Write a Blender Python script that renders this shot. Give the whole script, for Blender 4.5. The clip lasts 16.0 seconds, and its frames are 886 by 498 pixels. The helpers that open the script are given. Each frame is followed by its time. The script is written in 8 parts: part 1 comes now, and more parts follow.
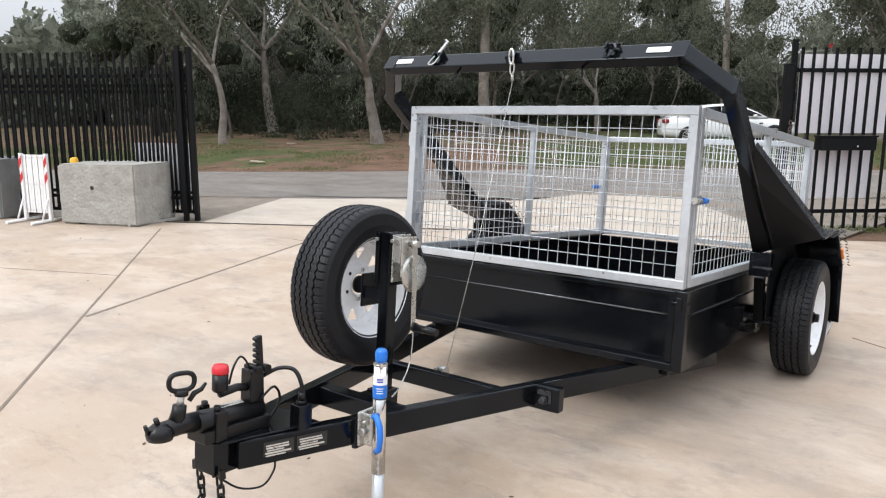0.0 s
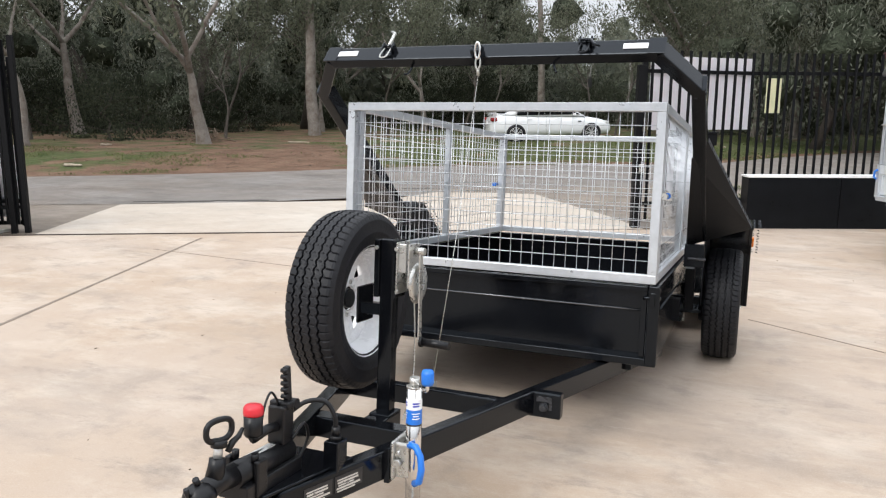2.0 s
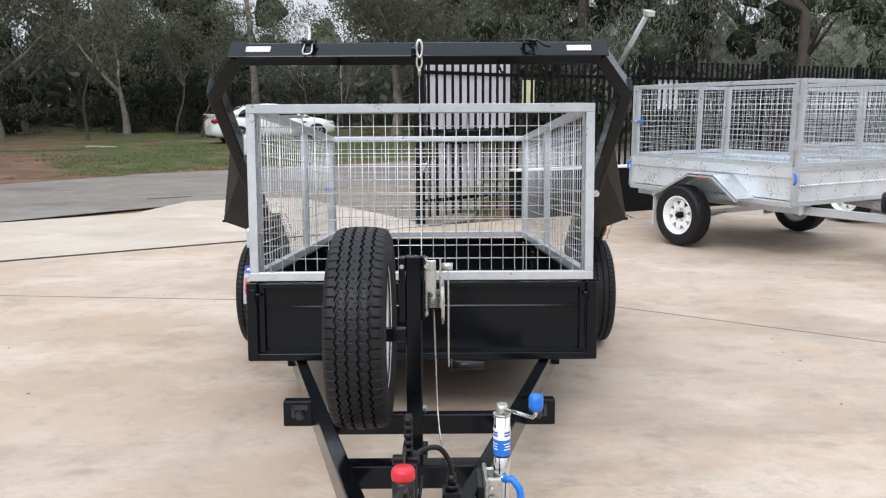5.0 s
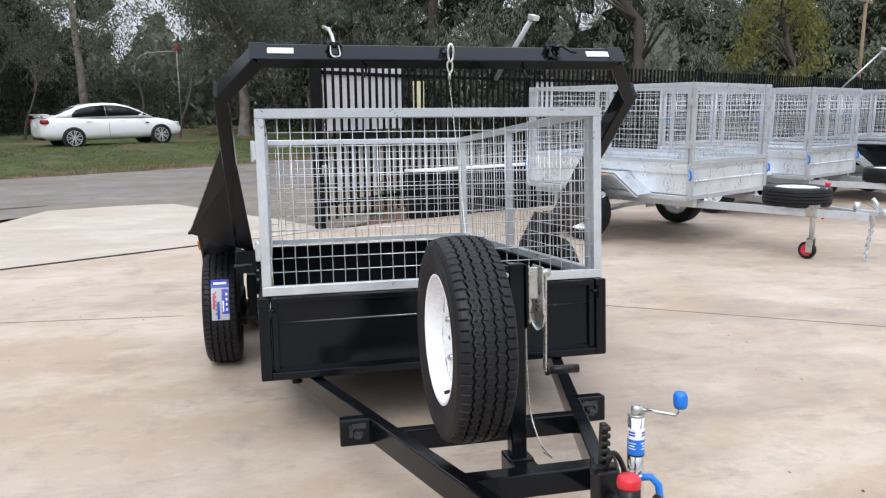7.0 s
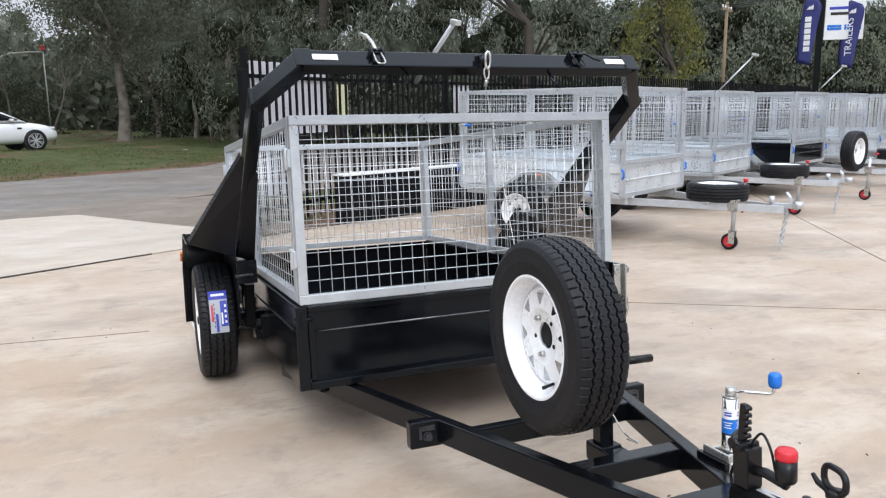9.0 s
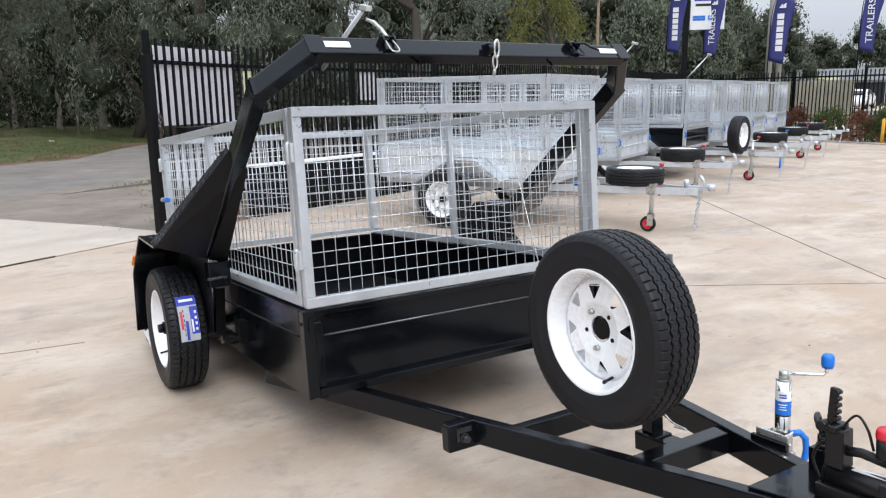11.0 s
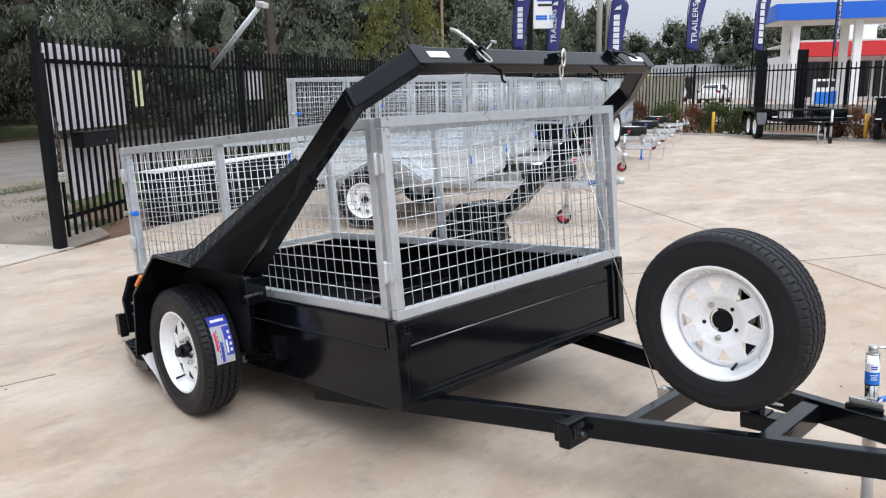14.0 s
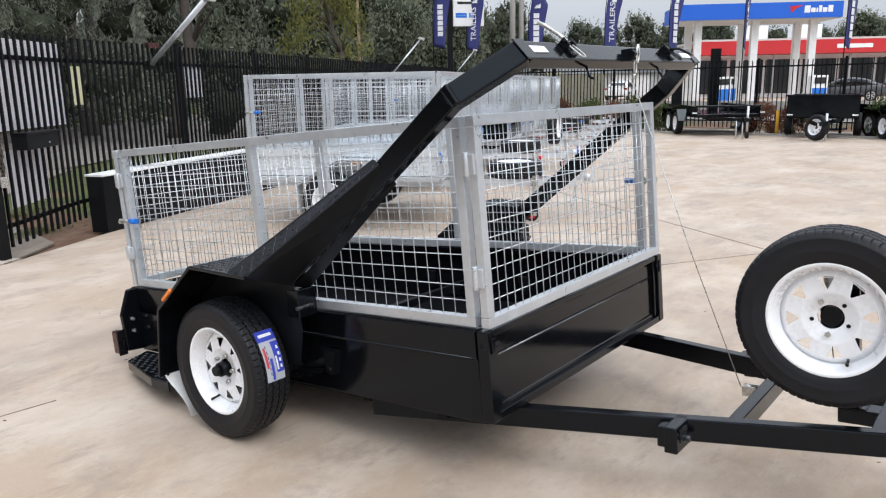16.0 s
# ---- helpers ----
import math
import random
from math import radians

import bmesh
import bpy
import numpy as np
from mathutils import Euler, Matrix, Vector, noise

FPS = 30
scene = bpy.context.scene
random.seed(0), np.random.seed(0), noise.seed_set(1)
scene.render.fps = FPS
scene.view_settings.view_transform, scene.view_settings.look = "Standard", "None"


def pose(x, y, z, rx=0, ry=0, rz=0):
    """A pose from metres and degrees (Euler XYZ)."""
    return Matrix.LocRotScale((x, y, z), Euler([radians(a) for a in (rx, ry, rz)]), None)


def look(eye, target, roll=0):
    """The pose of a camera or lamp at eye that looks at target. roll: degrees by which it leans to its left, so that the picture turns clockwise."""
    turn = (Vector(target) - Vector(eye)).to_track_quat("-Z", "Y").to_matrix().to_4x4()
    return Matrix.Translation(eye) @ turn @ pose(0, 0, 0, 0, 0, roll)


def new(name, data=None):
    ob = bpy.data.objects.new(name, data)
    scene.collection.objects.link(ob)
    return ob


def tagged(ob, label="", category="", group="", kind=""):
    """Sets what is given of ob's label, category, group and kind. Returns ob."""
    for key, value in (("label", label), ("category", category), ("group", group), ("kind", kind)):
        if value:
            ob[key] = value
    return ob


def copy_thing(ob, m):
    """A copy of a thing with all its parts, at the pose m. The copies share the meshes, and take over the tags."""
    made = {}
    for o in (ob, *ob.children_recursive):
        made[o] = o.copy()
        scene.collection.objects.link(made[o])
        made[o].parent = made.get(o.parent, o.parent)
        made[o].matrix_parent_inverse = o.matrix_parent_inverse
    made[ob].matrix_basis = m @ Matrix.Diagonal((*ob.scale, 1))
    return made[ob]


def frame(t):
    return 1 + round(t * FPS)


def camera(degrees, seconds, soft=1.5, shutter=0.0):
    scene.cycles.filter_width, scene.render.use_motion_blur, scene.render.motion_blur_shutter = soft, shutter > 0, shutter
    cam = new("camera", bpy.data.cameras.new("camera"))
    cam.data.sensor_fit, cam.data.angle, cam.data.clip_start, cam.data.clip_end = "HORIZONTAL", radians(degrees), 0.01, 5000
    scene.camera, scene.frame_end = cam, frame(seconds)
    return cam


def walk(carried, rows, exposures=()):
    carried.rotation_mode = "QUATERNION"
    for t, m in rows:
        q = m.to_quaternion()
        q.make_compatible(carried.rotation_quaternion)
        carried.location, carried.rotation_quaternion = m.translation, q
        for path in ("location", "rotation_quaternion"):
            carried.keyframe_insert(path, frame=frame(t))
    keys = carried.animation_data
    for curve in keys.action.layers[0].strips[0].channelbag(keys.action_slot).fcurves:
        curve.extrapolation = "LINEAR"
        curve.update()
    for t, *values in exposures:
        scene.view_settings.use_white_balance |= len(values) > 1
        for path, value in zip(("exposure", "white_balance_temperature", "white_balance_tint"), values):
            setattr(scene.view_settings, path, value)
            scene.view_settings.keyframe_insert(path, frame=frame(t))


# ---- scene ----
cam = camera(61.3, 16.0, 1.2)
PATH = [
    (0, (1.81, -3.245, 1.46), (0.651, -1.657, 1.096), 0.1),
    (0.5, (1.658, -3.271, 1.458), (0.59, -1.62, 1.095), -0.0),
    (1, (1.502, -3.339, 1.459), (0.524, -1.634, 1.092), 0.1),
    (1.5, (1.325, -3.389, 1.454), (0.467, -1.62, 1.091), 0.1),
    (2, (1.128, -3.389, 1.447), (0.385, -1.568, 1.081), 0.2),
    (2.5, (0.938, -3.385, 1.456), (0.31, -1.522, 1.089), 0.0),
    (3, (0.741, -3.423, 1.45), (0.199, -1.532, 1.087), -0.1),
    (3.5, (0.554, -3.431, 1.457), (0.108, -1.515, 1.093), -0.2),
    (4, (0.403, -3.412, 1.451), (0.059, -1.477, 1.079), -0.1),
    (4.5, (0.259, -3.393, 1.459), (0.078, -1.434, 1.099), -0.3),
    (5, (0.08, -3.388, 1.455), (0.09, -1.421, 1.089), -0.3),
    (7.5, (-0.887, -3.215, 1.485), (-0.392, -1.312, 1.117), -0.4),
    (8, (-1.041, -3.165, 1.475), (-0.48, -1.28, 1.109), -0.5),
    (8.5, (-1.207, -3.131, 1.493), (-0.561, -1.274, 1.123), -0.5),
    (9, (-1.362, -3.13, 1.501), (-0.629, -1.305, 1.134), -0.6),
    (9.5, (-1.468, -3.075, 1.506), (-0.654, -1.287, 1.133), -0.7),
    (10, (-1.573, -2.973, 1.502), (-0.697, -1.216, 1.117), -0.7),
    (12.5, (-2.211, -2.524, 1.563), (-0.994, -0.993, 1.145), -0.9),
    (13, (-2.357, -2.42, 1.568), (-1.1, -0.922, 1.15), -0.9),
    (13.5, (-2.52, -2.334, 1.589), (-1.22, -0.873, 1.169), -0.9),
    (14, (-2.611, -2.215, 1.589), (-1.255, -0.807, 1.166), -1.0),
    (14.5, (-2.682, -2.063, 1.579), (-1.273, -0.71, 1.151), -1.0),
    (15, (-2.756, -1.93, 1.586), (-1.299, -0.63, 1.155), -1.0),
    (15.5, (-2.89, -1.775, 1.589), (-1.397, -0.515, 1.162), -1.0),
    (16, (-2.967, -1.608, 1.596), (-1.45, -0.379, 1.163), -1.0),
]
walk(cam, [(t, look(eye, target, roll)) for t, eye, target, roll in PATH], exposures=((0, 0.27, 6450, 10), (3, 0.29, 6540, 10), (5, 0.16, 6360, 10), (9.5, 0.15, 6200, 10), (12.5, 0.16, 6180, 10), (16, 0.09, 6280, 10)))

# ---- world, sun, exposure ----
world = bpy.data.worlds.new("world")
scene.world = world
world.use_nodes = True
wn = world.node_tree.nodes
wl = world.node_tree.links
sky = wn.new("ShaderNodeTexSky")
sky.sky_type = "NISHITA"
sky.sun_disc = False
SUN_EL, SUN_AZ = 48.0, 200.0
sky.sun_elevation, sky.sun_rotation = radians(SUN_EL), radians(SUN_AZ)
sky.dust_density, sky.air_density, sky.ozone_density = 4.0, 1.0, 1.0
hs = wn.new("ShaderNodeHueSaturation")
hs.inputs["Saturation"].default_value = 0.18
wl.new(sky.outputs[0], hs.inputs["Color"])
cloud = wn.new("ShaderNodeMix")
cloud.data_type = "RGBA"
cloud.inputs["Factor"].default_value = 0.8
cloud.inputs["B"].default_value = (8.1, 8.5, 9.1, 1)
wl.new(hs.outputs[0], cloud.inputs["A"])
wtc = wn.new("ShaderNodeTexCoord")
wsep = wn.new("ShaderNodeSeparateXYZ")
wl.new(wtc.outputs["Generated"], wsep.inputs[0])
wrange = wn.new("ShaderNodeMapRange")
wrange.inputs["To Min"].default_value, wrange.inputs["To Max"].default_value = 0.46, 1.74
wl.new(wsep.outputs["Z"], wrange.inputs["Value"])
dome = wn.new("ShaderNodeMix")
dome.data_type, dome.blend_type = "RGBA", "MULTIPLY"
dome.inputs["Factor"].default_value = 1
wl.new(cloud.outputs["Result"], dome.inputs["A"])
wl.new(wrange.outputs[0], dome.inputs["B"])
wl.new(dome.outputs["Result"], wn["Background"].inputs["Color"])
wn["Background"].inputs["Strength"].default_value = 0.15
sun = new("sun", bpy.data.lights.new("sun", "SUN"))
sun.data.energy, sun.data.angle, sun.data.color = 1.0, radians(25), (1.0, 0.97, 0.92)
az, el = radians(SUN_AZ), radians(SUN_EL)
sun_dir = Vector((math.sin(az) * math.cos(el), math.cos(az) * math.cos(el), math.sin(el)))
sun.matrix_world = look(sun_dir * 60, (0, 0, 0))


# ---- materials ----
def material(name, base, rough=0.5, metal=0.0, var=0.25, scale=6.0, fine=60.0, bump=0.15, bump_scale=None, spec=None,
             tint=None, patch=None, patch_scale=1.2, patch_amount=0.5, rough_var=0.12, random_tint=0.0, dist=0.004, coat=0.0):
    """A surface with colour variation at two scales, uneven gloss and fine relief."""
    m = bpy.data.materials.new(name)
    m.use_nodes = True
    nt = m.node_tree
    n, l = nt.nodes, nt.links
    bs = n["Principled BSDF"]
    tc = n.new("ShaderNodeTexCoord")
    big = n.new("ShaderNodeTexNoise")
    big.inputs["Scale"].default_value, big.inputs["Detail"].default_value = scale, 4
    small = n.new("ShaderNodeTexNoise")
    small.inputs["Scale"].default_value, small.inputs["Detail"].default_value = fine, 3
    for t in (big, small):
        l.new(tc.outputs["Object"], t.inputs["Vector"])
    mix = n.new("ShaderNodeMath")
    mix.operation = "MULTIPLY_ADD"
    mix.inputs[1].default_value = 0.55
    l.new(big.outputs["Fac"], mix.inputs[0])
    half = n.new("ShaderNodeMath")
    half.operation = "MULTIPLY"
    half.inputs[1].default_value = 0.45
    l.new(small.outputs["Fac"], half.inputs[0])
    l.new(half.outputs[0], mix.inputs[2])
    ramp = n.new("ShaderNodeMapRange")
    ramp.inputs["From Min"].default_value, ramp.inputs["From Max"].default_value = 0.3, 0.7
    ramp.inputs["To Min"].default_value, ramp.inputs["To Max"].default_value = 1 - var, 1 + var
    l.new(mix.outputs[0], ramp.inputs["Value"])
    col = n.new("ShaderNodeMix")
    col.data_type, col.blend_type = "RGBA", "MULTIPLY"
    col.inputs["Factor"].default_value = 1.0
    col.inputs["A"].default_value = (*base, 1)
    l.new(ramp.outputs[0], col.inputs["B"])
    out = col.outputs["Result"]
    if patch:
        pn = n.new("ShaderNodeTexNoise")
        pn.inputs["Scale"].default_value, pn.inputs["Detail"].default_value, pn.inputs["Roughness"].default_value = patch_scale, 6, 0.6
        l.new(tc.outputs["Object"], pn.inputs["Vector"])
        pr = n.new("ShaderNodeMapRange")
        pr.inputs["From Min"].default_value, pr.inputs["From Max"].default_value = 0.45, 0.68
        pr.inputs["To Max"].default_value = patch_amount
        l.new(pn.outputs["Fac"], pr.inputs["Value"])
        pm = n.new("ShaderNodeMix")
        pm.data_type = "RGBA"
        l.new(pr.outputs[0], pm.inputs["Factor"])
        l.new(out, pm.inputs["A"])
        pm.inputs["B"].default_value = (*patch, 1)
        out = pm.outputs["Result"]
    if random_tint:
        oi = n.new("ShaderNodeObjectInfo")
        rr = n.new("ShaderNodeMapRange")
        rr.inputs["To Min"].default_value, rr.inputs["To Max"].default_value = 1 - random_tint, 1 + random_tint
        l.new(oi.outputs["Random"], rr.inputs["Value"])
        rm = n.new("ShaderNodeMix")
        rm.data_type, rm.blend_type = "RGBA", "MULTIPLY"
        rm.inputs["Factor"].default_value = 1.0
        l.new(out, rm.inputs["A"])
        l.new(rr.outputs[0], rm.inputs["B"])
        out = rm.outputs["Result"]
    l.new(out, bs.inputs["Base Color"])
    rv = n.new("ShaderNodeMapRange")
    rv.inputs["From Min"].default_value, rv.inputs["From Max"].default_value = 0.3, 0.7
    rv.inputs["To Min"].default_value, rv.inputs["To Max"].default_value = max(0.02, rough - rough_var), min(1, rough + rough_var)
    l.new(mix.outputs[0], rv.inputs["Value"])
    l.new(rv.outputs[0], bs.inputs["Roughness"])
    bs.inputs["Metallic"].default_value = metal
    if spec is not None:
        bs.inputs["Specular IOR Level"].default_value = spec
    if coat:
        bs.inputs["Coat Weight"].default_value, bs.inputs["Coat Roughness"].default_value = coat, 0.08
    if bump:
        bn = n.new("ShaderNodeTexNoise")
        bn.inputs["Scale"].default_value, bn.inputs["Detail"].default_value = bump_scale or fine * 2, 4
        l.new(tc.outputs["Object"], bn.inputs["Vector"])
        bp = n.new("ShaderNodeBump")
        bp.inputs["Strength"].default_value, bp.inputs["Distance"].default_value = bump, dist
        l.new(bn.outputs["Fac"], bp.inputs["Height"])
        l.new(bp.outputs[0], bs.inputs["Normal"])
    return m


BLACK = material("black_gloss_paint", (0.0034, 0.0038, 0.0050), 0.14, 0, 0.3, 3, 50, 0.03, 120, spec=0.27, rough_var=0.07)
BLACK.node_tree.nodes["Principled BSDF"].inputs["Specular Tint"].default_value = (0.80, 0.90, 1.0, 1)
# lighter metallic copy of the black paint, put in as the fold's sky highlight
RIDGE = material("black_ridge_highlight", (0.13, 0.134, 0.142), 0.22, 0.85, 0.2, 3, 50, 0)
BLACK_DULL = material("black_dull_paint", (0.005, 0.0054, 0.0065), 0.36, 0, 0.3, 5, 60, 0.1, spec=0.16)
BLACK_DULL.node_tree.nodes["Principled BSDF"].inputs["Specular Tint"].default_value = (0.84, 0.91, 1.0, 1)
PLASTIC = material("black_plastic", (0.006, 0.006, 0.007), 0.34, 0, 0.25, 8, 90, 0.12, spec=0.32)
GALV = material("galvanised_steel", (0.56, 0.585, 0.615), 0.35, 0.58, 0.10, 9, 45, 0.0, 70, patch=(0.48, 0.505, 0.535), patch_scale=14, patch_amount=0.5)
WIRE = material("galvanised_wire", (0.59, 0.61, 0.635), 0.32, 0.6, 0.12, 12, 60, 0.05)
ZINC = material("zinc_plate", (0.50, 0.495, 0.47), 0.3, 0.8, 0.12, 20, 90, 0.05)
CHROME = material("chromed_steel", (0.75, 0.75, 0.74), 0.13, 1.0, 0.06, 20, 90, 0.02)
RUBBER = material("tyre_rubber", (0.0085, 0.0088, 0.0110), 0.50, 0, 0.35, 8, 90, 0.15, 160, spec=0.28)
RIM = material("white_rim_paint", (0.84, 0.85, 0.87), 0.30, 0, 0.03, 8, 60, 0.03)
WHITE = material("white_paint", (0.78, 0.78, 0.78), 0.4, 0, 0.07, 4, 40, 0.05)
LABEL_WHITE = material("white_label", (0.82, 0.83, 0.84), 0.35, 0, 0.03, 20, 90, 0)
LABEL_GREY = material("grey_label_paper", (0.42, 0.44, 0.48), 0.4, 0, 0.1, 20, 90, 0)
BLUE = material("blue_rubber", (0.012, 0.16, 0.62), 0.4, 0, 0.12, 20, 90, 0.05)
RED = material("red_plastic", (0.55, 0.018, 0.03), 0.4, 0, 0.15, 20, 90, 0.05)
ORANGE = material("amber_lens", (0.85, 0.22, 0.02), 0.25, 0, 0.1, 30, 90, 0)
TAILRED = material("red_lens", (0.055, 0.016, 0.013), 0.25, 0, 0.15, 30, 90, 0)
INK_BLUE = material("blue_print", (0.035, 0.055, 0.42), 0.4, 0, 0.05, 30, 90, 0)
INK_RED = material("red_print", (0.6, 0.05, 0.08), 0.4, 0, 0.05, 30, 90, 0)
INK_BLACK = material("black_print", (0.015, 0.015, 0.016), 0.5, 0, 0.1, 30, 90, 0)
SILVER = material("silver_plate", (0.62, 0.62, 0.6), 0.35, 0.6, 0.08, 30, 90, 0)
FENCE = material("black_fence_steel", (0.0045, 0.0048, 0.0058), 0.5, 0, 0.3, 4, 60, 0.05, spec=0.15)
GALVSHEET = material("galvanised_sheet", (0.70, 0.74, 0.775), 0.33, 0.45, 0.12, 5, 40, 0.06, 60, patch=(0.56, 0.60, 0.64), patch_scale=6, patch_amount=0.5)
BLOCKCON = material("cast_concrete", (0.37, 0.36, 0.33), 0.9, 0, 0.2, 3.5, 26, 0.9, 22, patch=(0.24, 0.225, 0.20), patch_scale=3.4, patch_amount=0.8, dist=0.02)
# paler than the checker plate to give its lozenges glints; also dull steel bolts
LOZENGE = material("checker_glint_and_dull_steel", (0.035, 0.037, 0.042), 0.25, 0.3, 0.3, 10, 60, 0)
YELLOW = material("yellow_paint", (0.75, 0.42, 0.04), 0.5, 0, 0.15, 6, 60, 0.1)
SIGNWHITE = material("white_sign_sheet", (0.72, 0.70, 0.74), 0.45, 0, 0.05, 2, 30, 0.02)
CREAM = material("cream_notice", (0.80, 0.78, 0.50), 0.5, 0, 0.05, 6, 30, 0.02)


# ---- mesh helpers ----
class Mesh:
    """Collects vertices and faces of one part."""

    def __init__(self):
        self.v, self.f, self.s = [], [], []

    def add(self, vs, fs, smooth=False):
        k = len(self.v)
        self.v += [tuple(v) for v in vs]
        self.f += [tuple(i + k for i in f) for f in fs]
        self.s += [smooth] * len(fs)
        return self

    def box(self, c, s, m=None):
        x, y, z = (d / 2 for d in s)
        vs = [Vector((a * x, b * y, d * z)) for a in (-1, 1) for b in (-1, 1) for d in (-1, 1)]
        if m is not None:
            vs = [m @ v for v in vs]
        vs = [v + Vector(c) for v in vs]
        return self.add(vs, [(0, 1, 3, 2), (4, 6, 7, 5), (0, 4, 5, 1), (2, 3, 7, 6), (0, 2, 6, 4), (1, 5, 7, 3)])

    def span(self, a, b):
        c = [(p + q) / 2 for p, q in zip(a, b)]
        return self.box(c, [abs(q - p) for p, q in zip(a, b)])

    def beam(self, a, b, w, h, up=(0, 0, 1)):
        """A bar of width w and height h from a to b."""
        a, b = Vector(a), Vector(b)
        d = (b - a).normalized()
        side = d.cross(Vector(up)).normalized()
        top = side.cross(d).normalized()
        vs = []
        for p in (a, b):
            for i, j in ((-1, -1), (1, -1), (1, 1), (-1, 1)):
                vs.append(p + side * (i * w / 2) + top * (j * h / 2))
        return self.add(vs, [(3, 2, 1, 0), (4, 5, 6, 7), (0, 1, 5, 4), (1, 2, 6, 5), (2, 3, 7, 6), (3, 0, 4, 7)])

    def cyl(self, a, b, r, n=14, r2=None):
        a, b = Vector(a), Vector(b)
        r2 = r if r2 is None else r2
        q = (b - a).to_track_quat("Z", "Y")
        vs = []
        for p, rr in ((a, r), (b, r2)):
            for i in range(n):
                t = 2 * math.pi * i / n
                vs.append(p + q @ Vector((rr * math.cos(t), rr * math.sin(t), 0)))
        self.add(vs, [(i, (i + 1) % n, n + (i + 1) % n, n + i) for i in range(n)], True)
        k = len(self.v) - 2 * n
        self.f += [tuple(range(k + n - 1, k - 1, -1)), tuple(range(k + n, k + 2 * n))]
        self.s += [False, False]
        return self

    def tube(self, pts, r, n=8, closed=False, taper=None):
        pts = [Vector(p) for p in pts]
        m = len(pts)
        vs, fs = [], []
        prev = None
        for i, p in enumerate(pts):
            if closed:
                d = pts[(i + 1) % m] - pts[i - 1]
            else:
                d = pts[min(i + 1, m - 1)] - pts[max(i - 1, 0)]
            d.normalize()
            ref = prev if prev is not None else (Vector((0, 0, 1)) if abs(d.z) < 0.9 else Vector((1, 0, 0)))
            s = (ref - d * ref.dot(d)).normalized()
            prev = s
            u = d.cross(s)
            rr = r * (taper[i] if taper else 1)
            for k in range(n):
                t = 2 * math.pi * k / n
                vs.append(p + (s * math.cos(t) + u * math.sin(t)) * rr)
        for i in range(m if closed else m - 1):
            for k in range(n):
                j = (i + 1) % m
                fs.append((i * n + k, i * n + (k + 1) % n, j * n + (k + 1) % n, j * n + k))
        if not closed:
            fs.append(tuple(range(n - 1, -1, -1)))
            fs.append(tuple(range((m - 1) * n, m * n)))
        return self.add(vs, fs, True)

    def lathe(self, profile, n=48, axis="x", c=(0, 0, 0), closed=False, smooth=True):
        """profile: (along the axis, radius)."""
        vs, fs = [], []
        m = len(profile)
        for i in range(n):
            t = 2 * math.pi * i / n
            for a, r in profile:
                p = {"x": (a, r * math.cos(t), r * math.sin(t)), "y": (r * math.sin(t), a, r * math.cos(t)),
                     "z": (r * math.cos(t), r * math.sin(t), a)}[axis]
                vs.append(tuple(p[k] + c[k] for k in range(3)))
        for i in range(n):
            j = (i + 1) % n
            for k in range(m if closed else m - 1):
                k2 = (k + 1) % m
                fs.append((i * m + k, j * m + k, j * m + k2, i * m + k2))
        return self.add(vs, fs, smooth)

    def prism(self, poly, d):
        """A flat polygon, pushed along d."""
        d = Vector(d)
        a = [Vector(p) for p in poly]
        n = len(a)
        vs = a + [p + d for p in a]
        fs = [tuple(range(n - 1, -1, -1)), tuple(range(n, 2 * n))] + [(i, (i + 1) % n, n + (i + 1) % n, n + i) for i in range(n)]
        return self.add(vs, fs)

    def strip(self, line, d, thick, up=None):
        """A folded sheet along a line, as wide as d, with its thickness."""
        line = [Vector(p) for p in line]
        d = Vector(d)
        nn = []
        for i in range(len(line)):
            t = (line[min(i + 1, len(line) - 1)] - line[max(i - 1, 0)])
            nn.append(t.cross(d).normalized() * thick)
        for i in range(len(line) - 1):
            a, b, p, q = line[i], line[i + 1], nn[i], nn[i + 1]
            self.add([a, b, b + d, a + d, a + p, b + q, b + q + d, a + p + d],
                     [(0, 1, 2, 3), (7, 6, 5, 4), (0, 4, 5, 1), (3, 2, 6, 7), (0, 3, 7, 4), (1, 5, 6, 2)])
        return self

    def data(self, name, mat):
        me = bpy.data.meshes.new(name)
        me.from_pydata([tuple(v) for v in self.v], [], self.f)
        me.polygons.foreach_set("use_smooth", self.s)
        me.materials.append(mat)
        me.update()
        bm = bmesh.new()
        bm.from_mesh(me)
        bmesh.ops.recalc_face_normals(bm, faces=bm.faces)
        bm.to_mesh(me)
        bm.free()
        return me


def part(name, mesh, mat, parent=None, label="", bevel=0.0, at=None):
    """One mesh object under a thing or under a part."""
    me = mesh.data(name, mat) if isinstance(mesh, Mesh) else mesh
    ob = new(name, me)
    if parent is not None:
        ob.parent = parent
    if at is not None:
        ob.matrix_basis = at
    if bevel:
        mod = ob.modifiers.new("bevel", "BEVEL")
        mod.width, mod.segments, mod.limit_method, mod.angle_limit = bevel, 2, "ANGLE", radians(35)
        mod.use_clamp_overlap = True
    if label:
        tagged(ob, label)
    return ob


def bend(pts, k=6):
    """A smooth line through the points."""
    p = [Vector(q) for q in pts]
    p = [p[0] * 2 - p[1]] + p + [p[-1] * 2 - p[-2]]
    out = []
    for i in range(1, len(p) - 2):
        for j in range(k):
            t = j / k
            a, b, c, d = p[i - 1], p[i], p[i + 1], p[i + 2]
            out.append(0.5 * (2 * b + (c - a) * t + (2 * a - 5 * b + 4 * c - d) * t * t + (3 * b - a - 3 * c + d) * t ** 3))
    return out + [p[-2]]


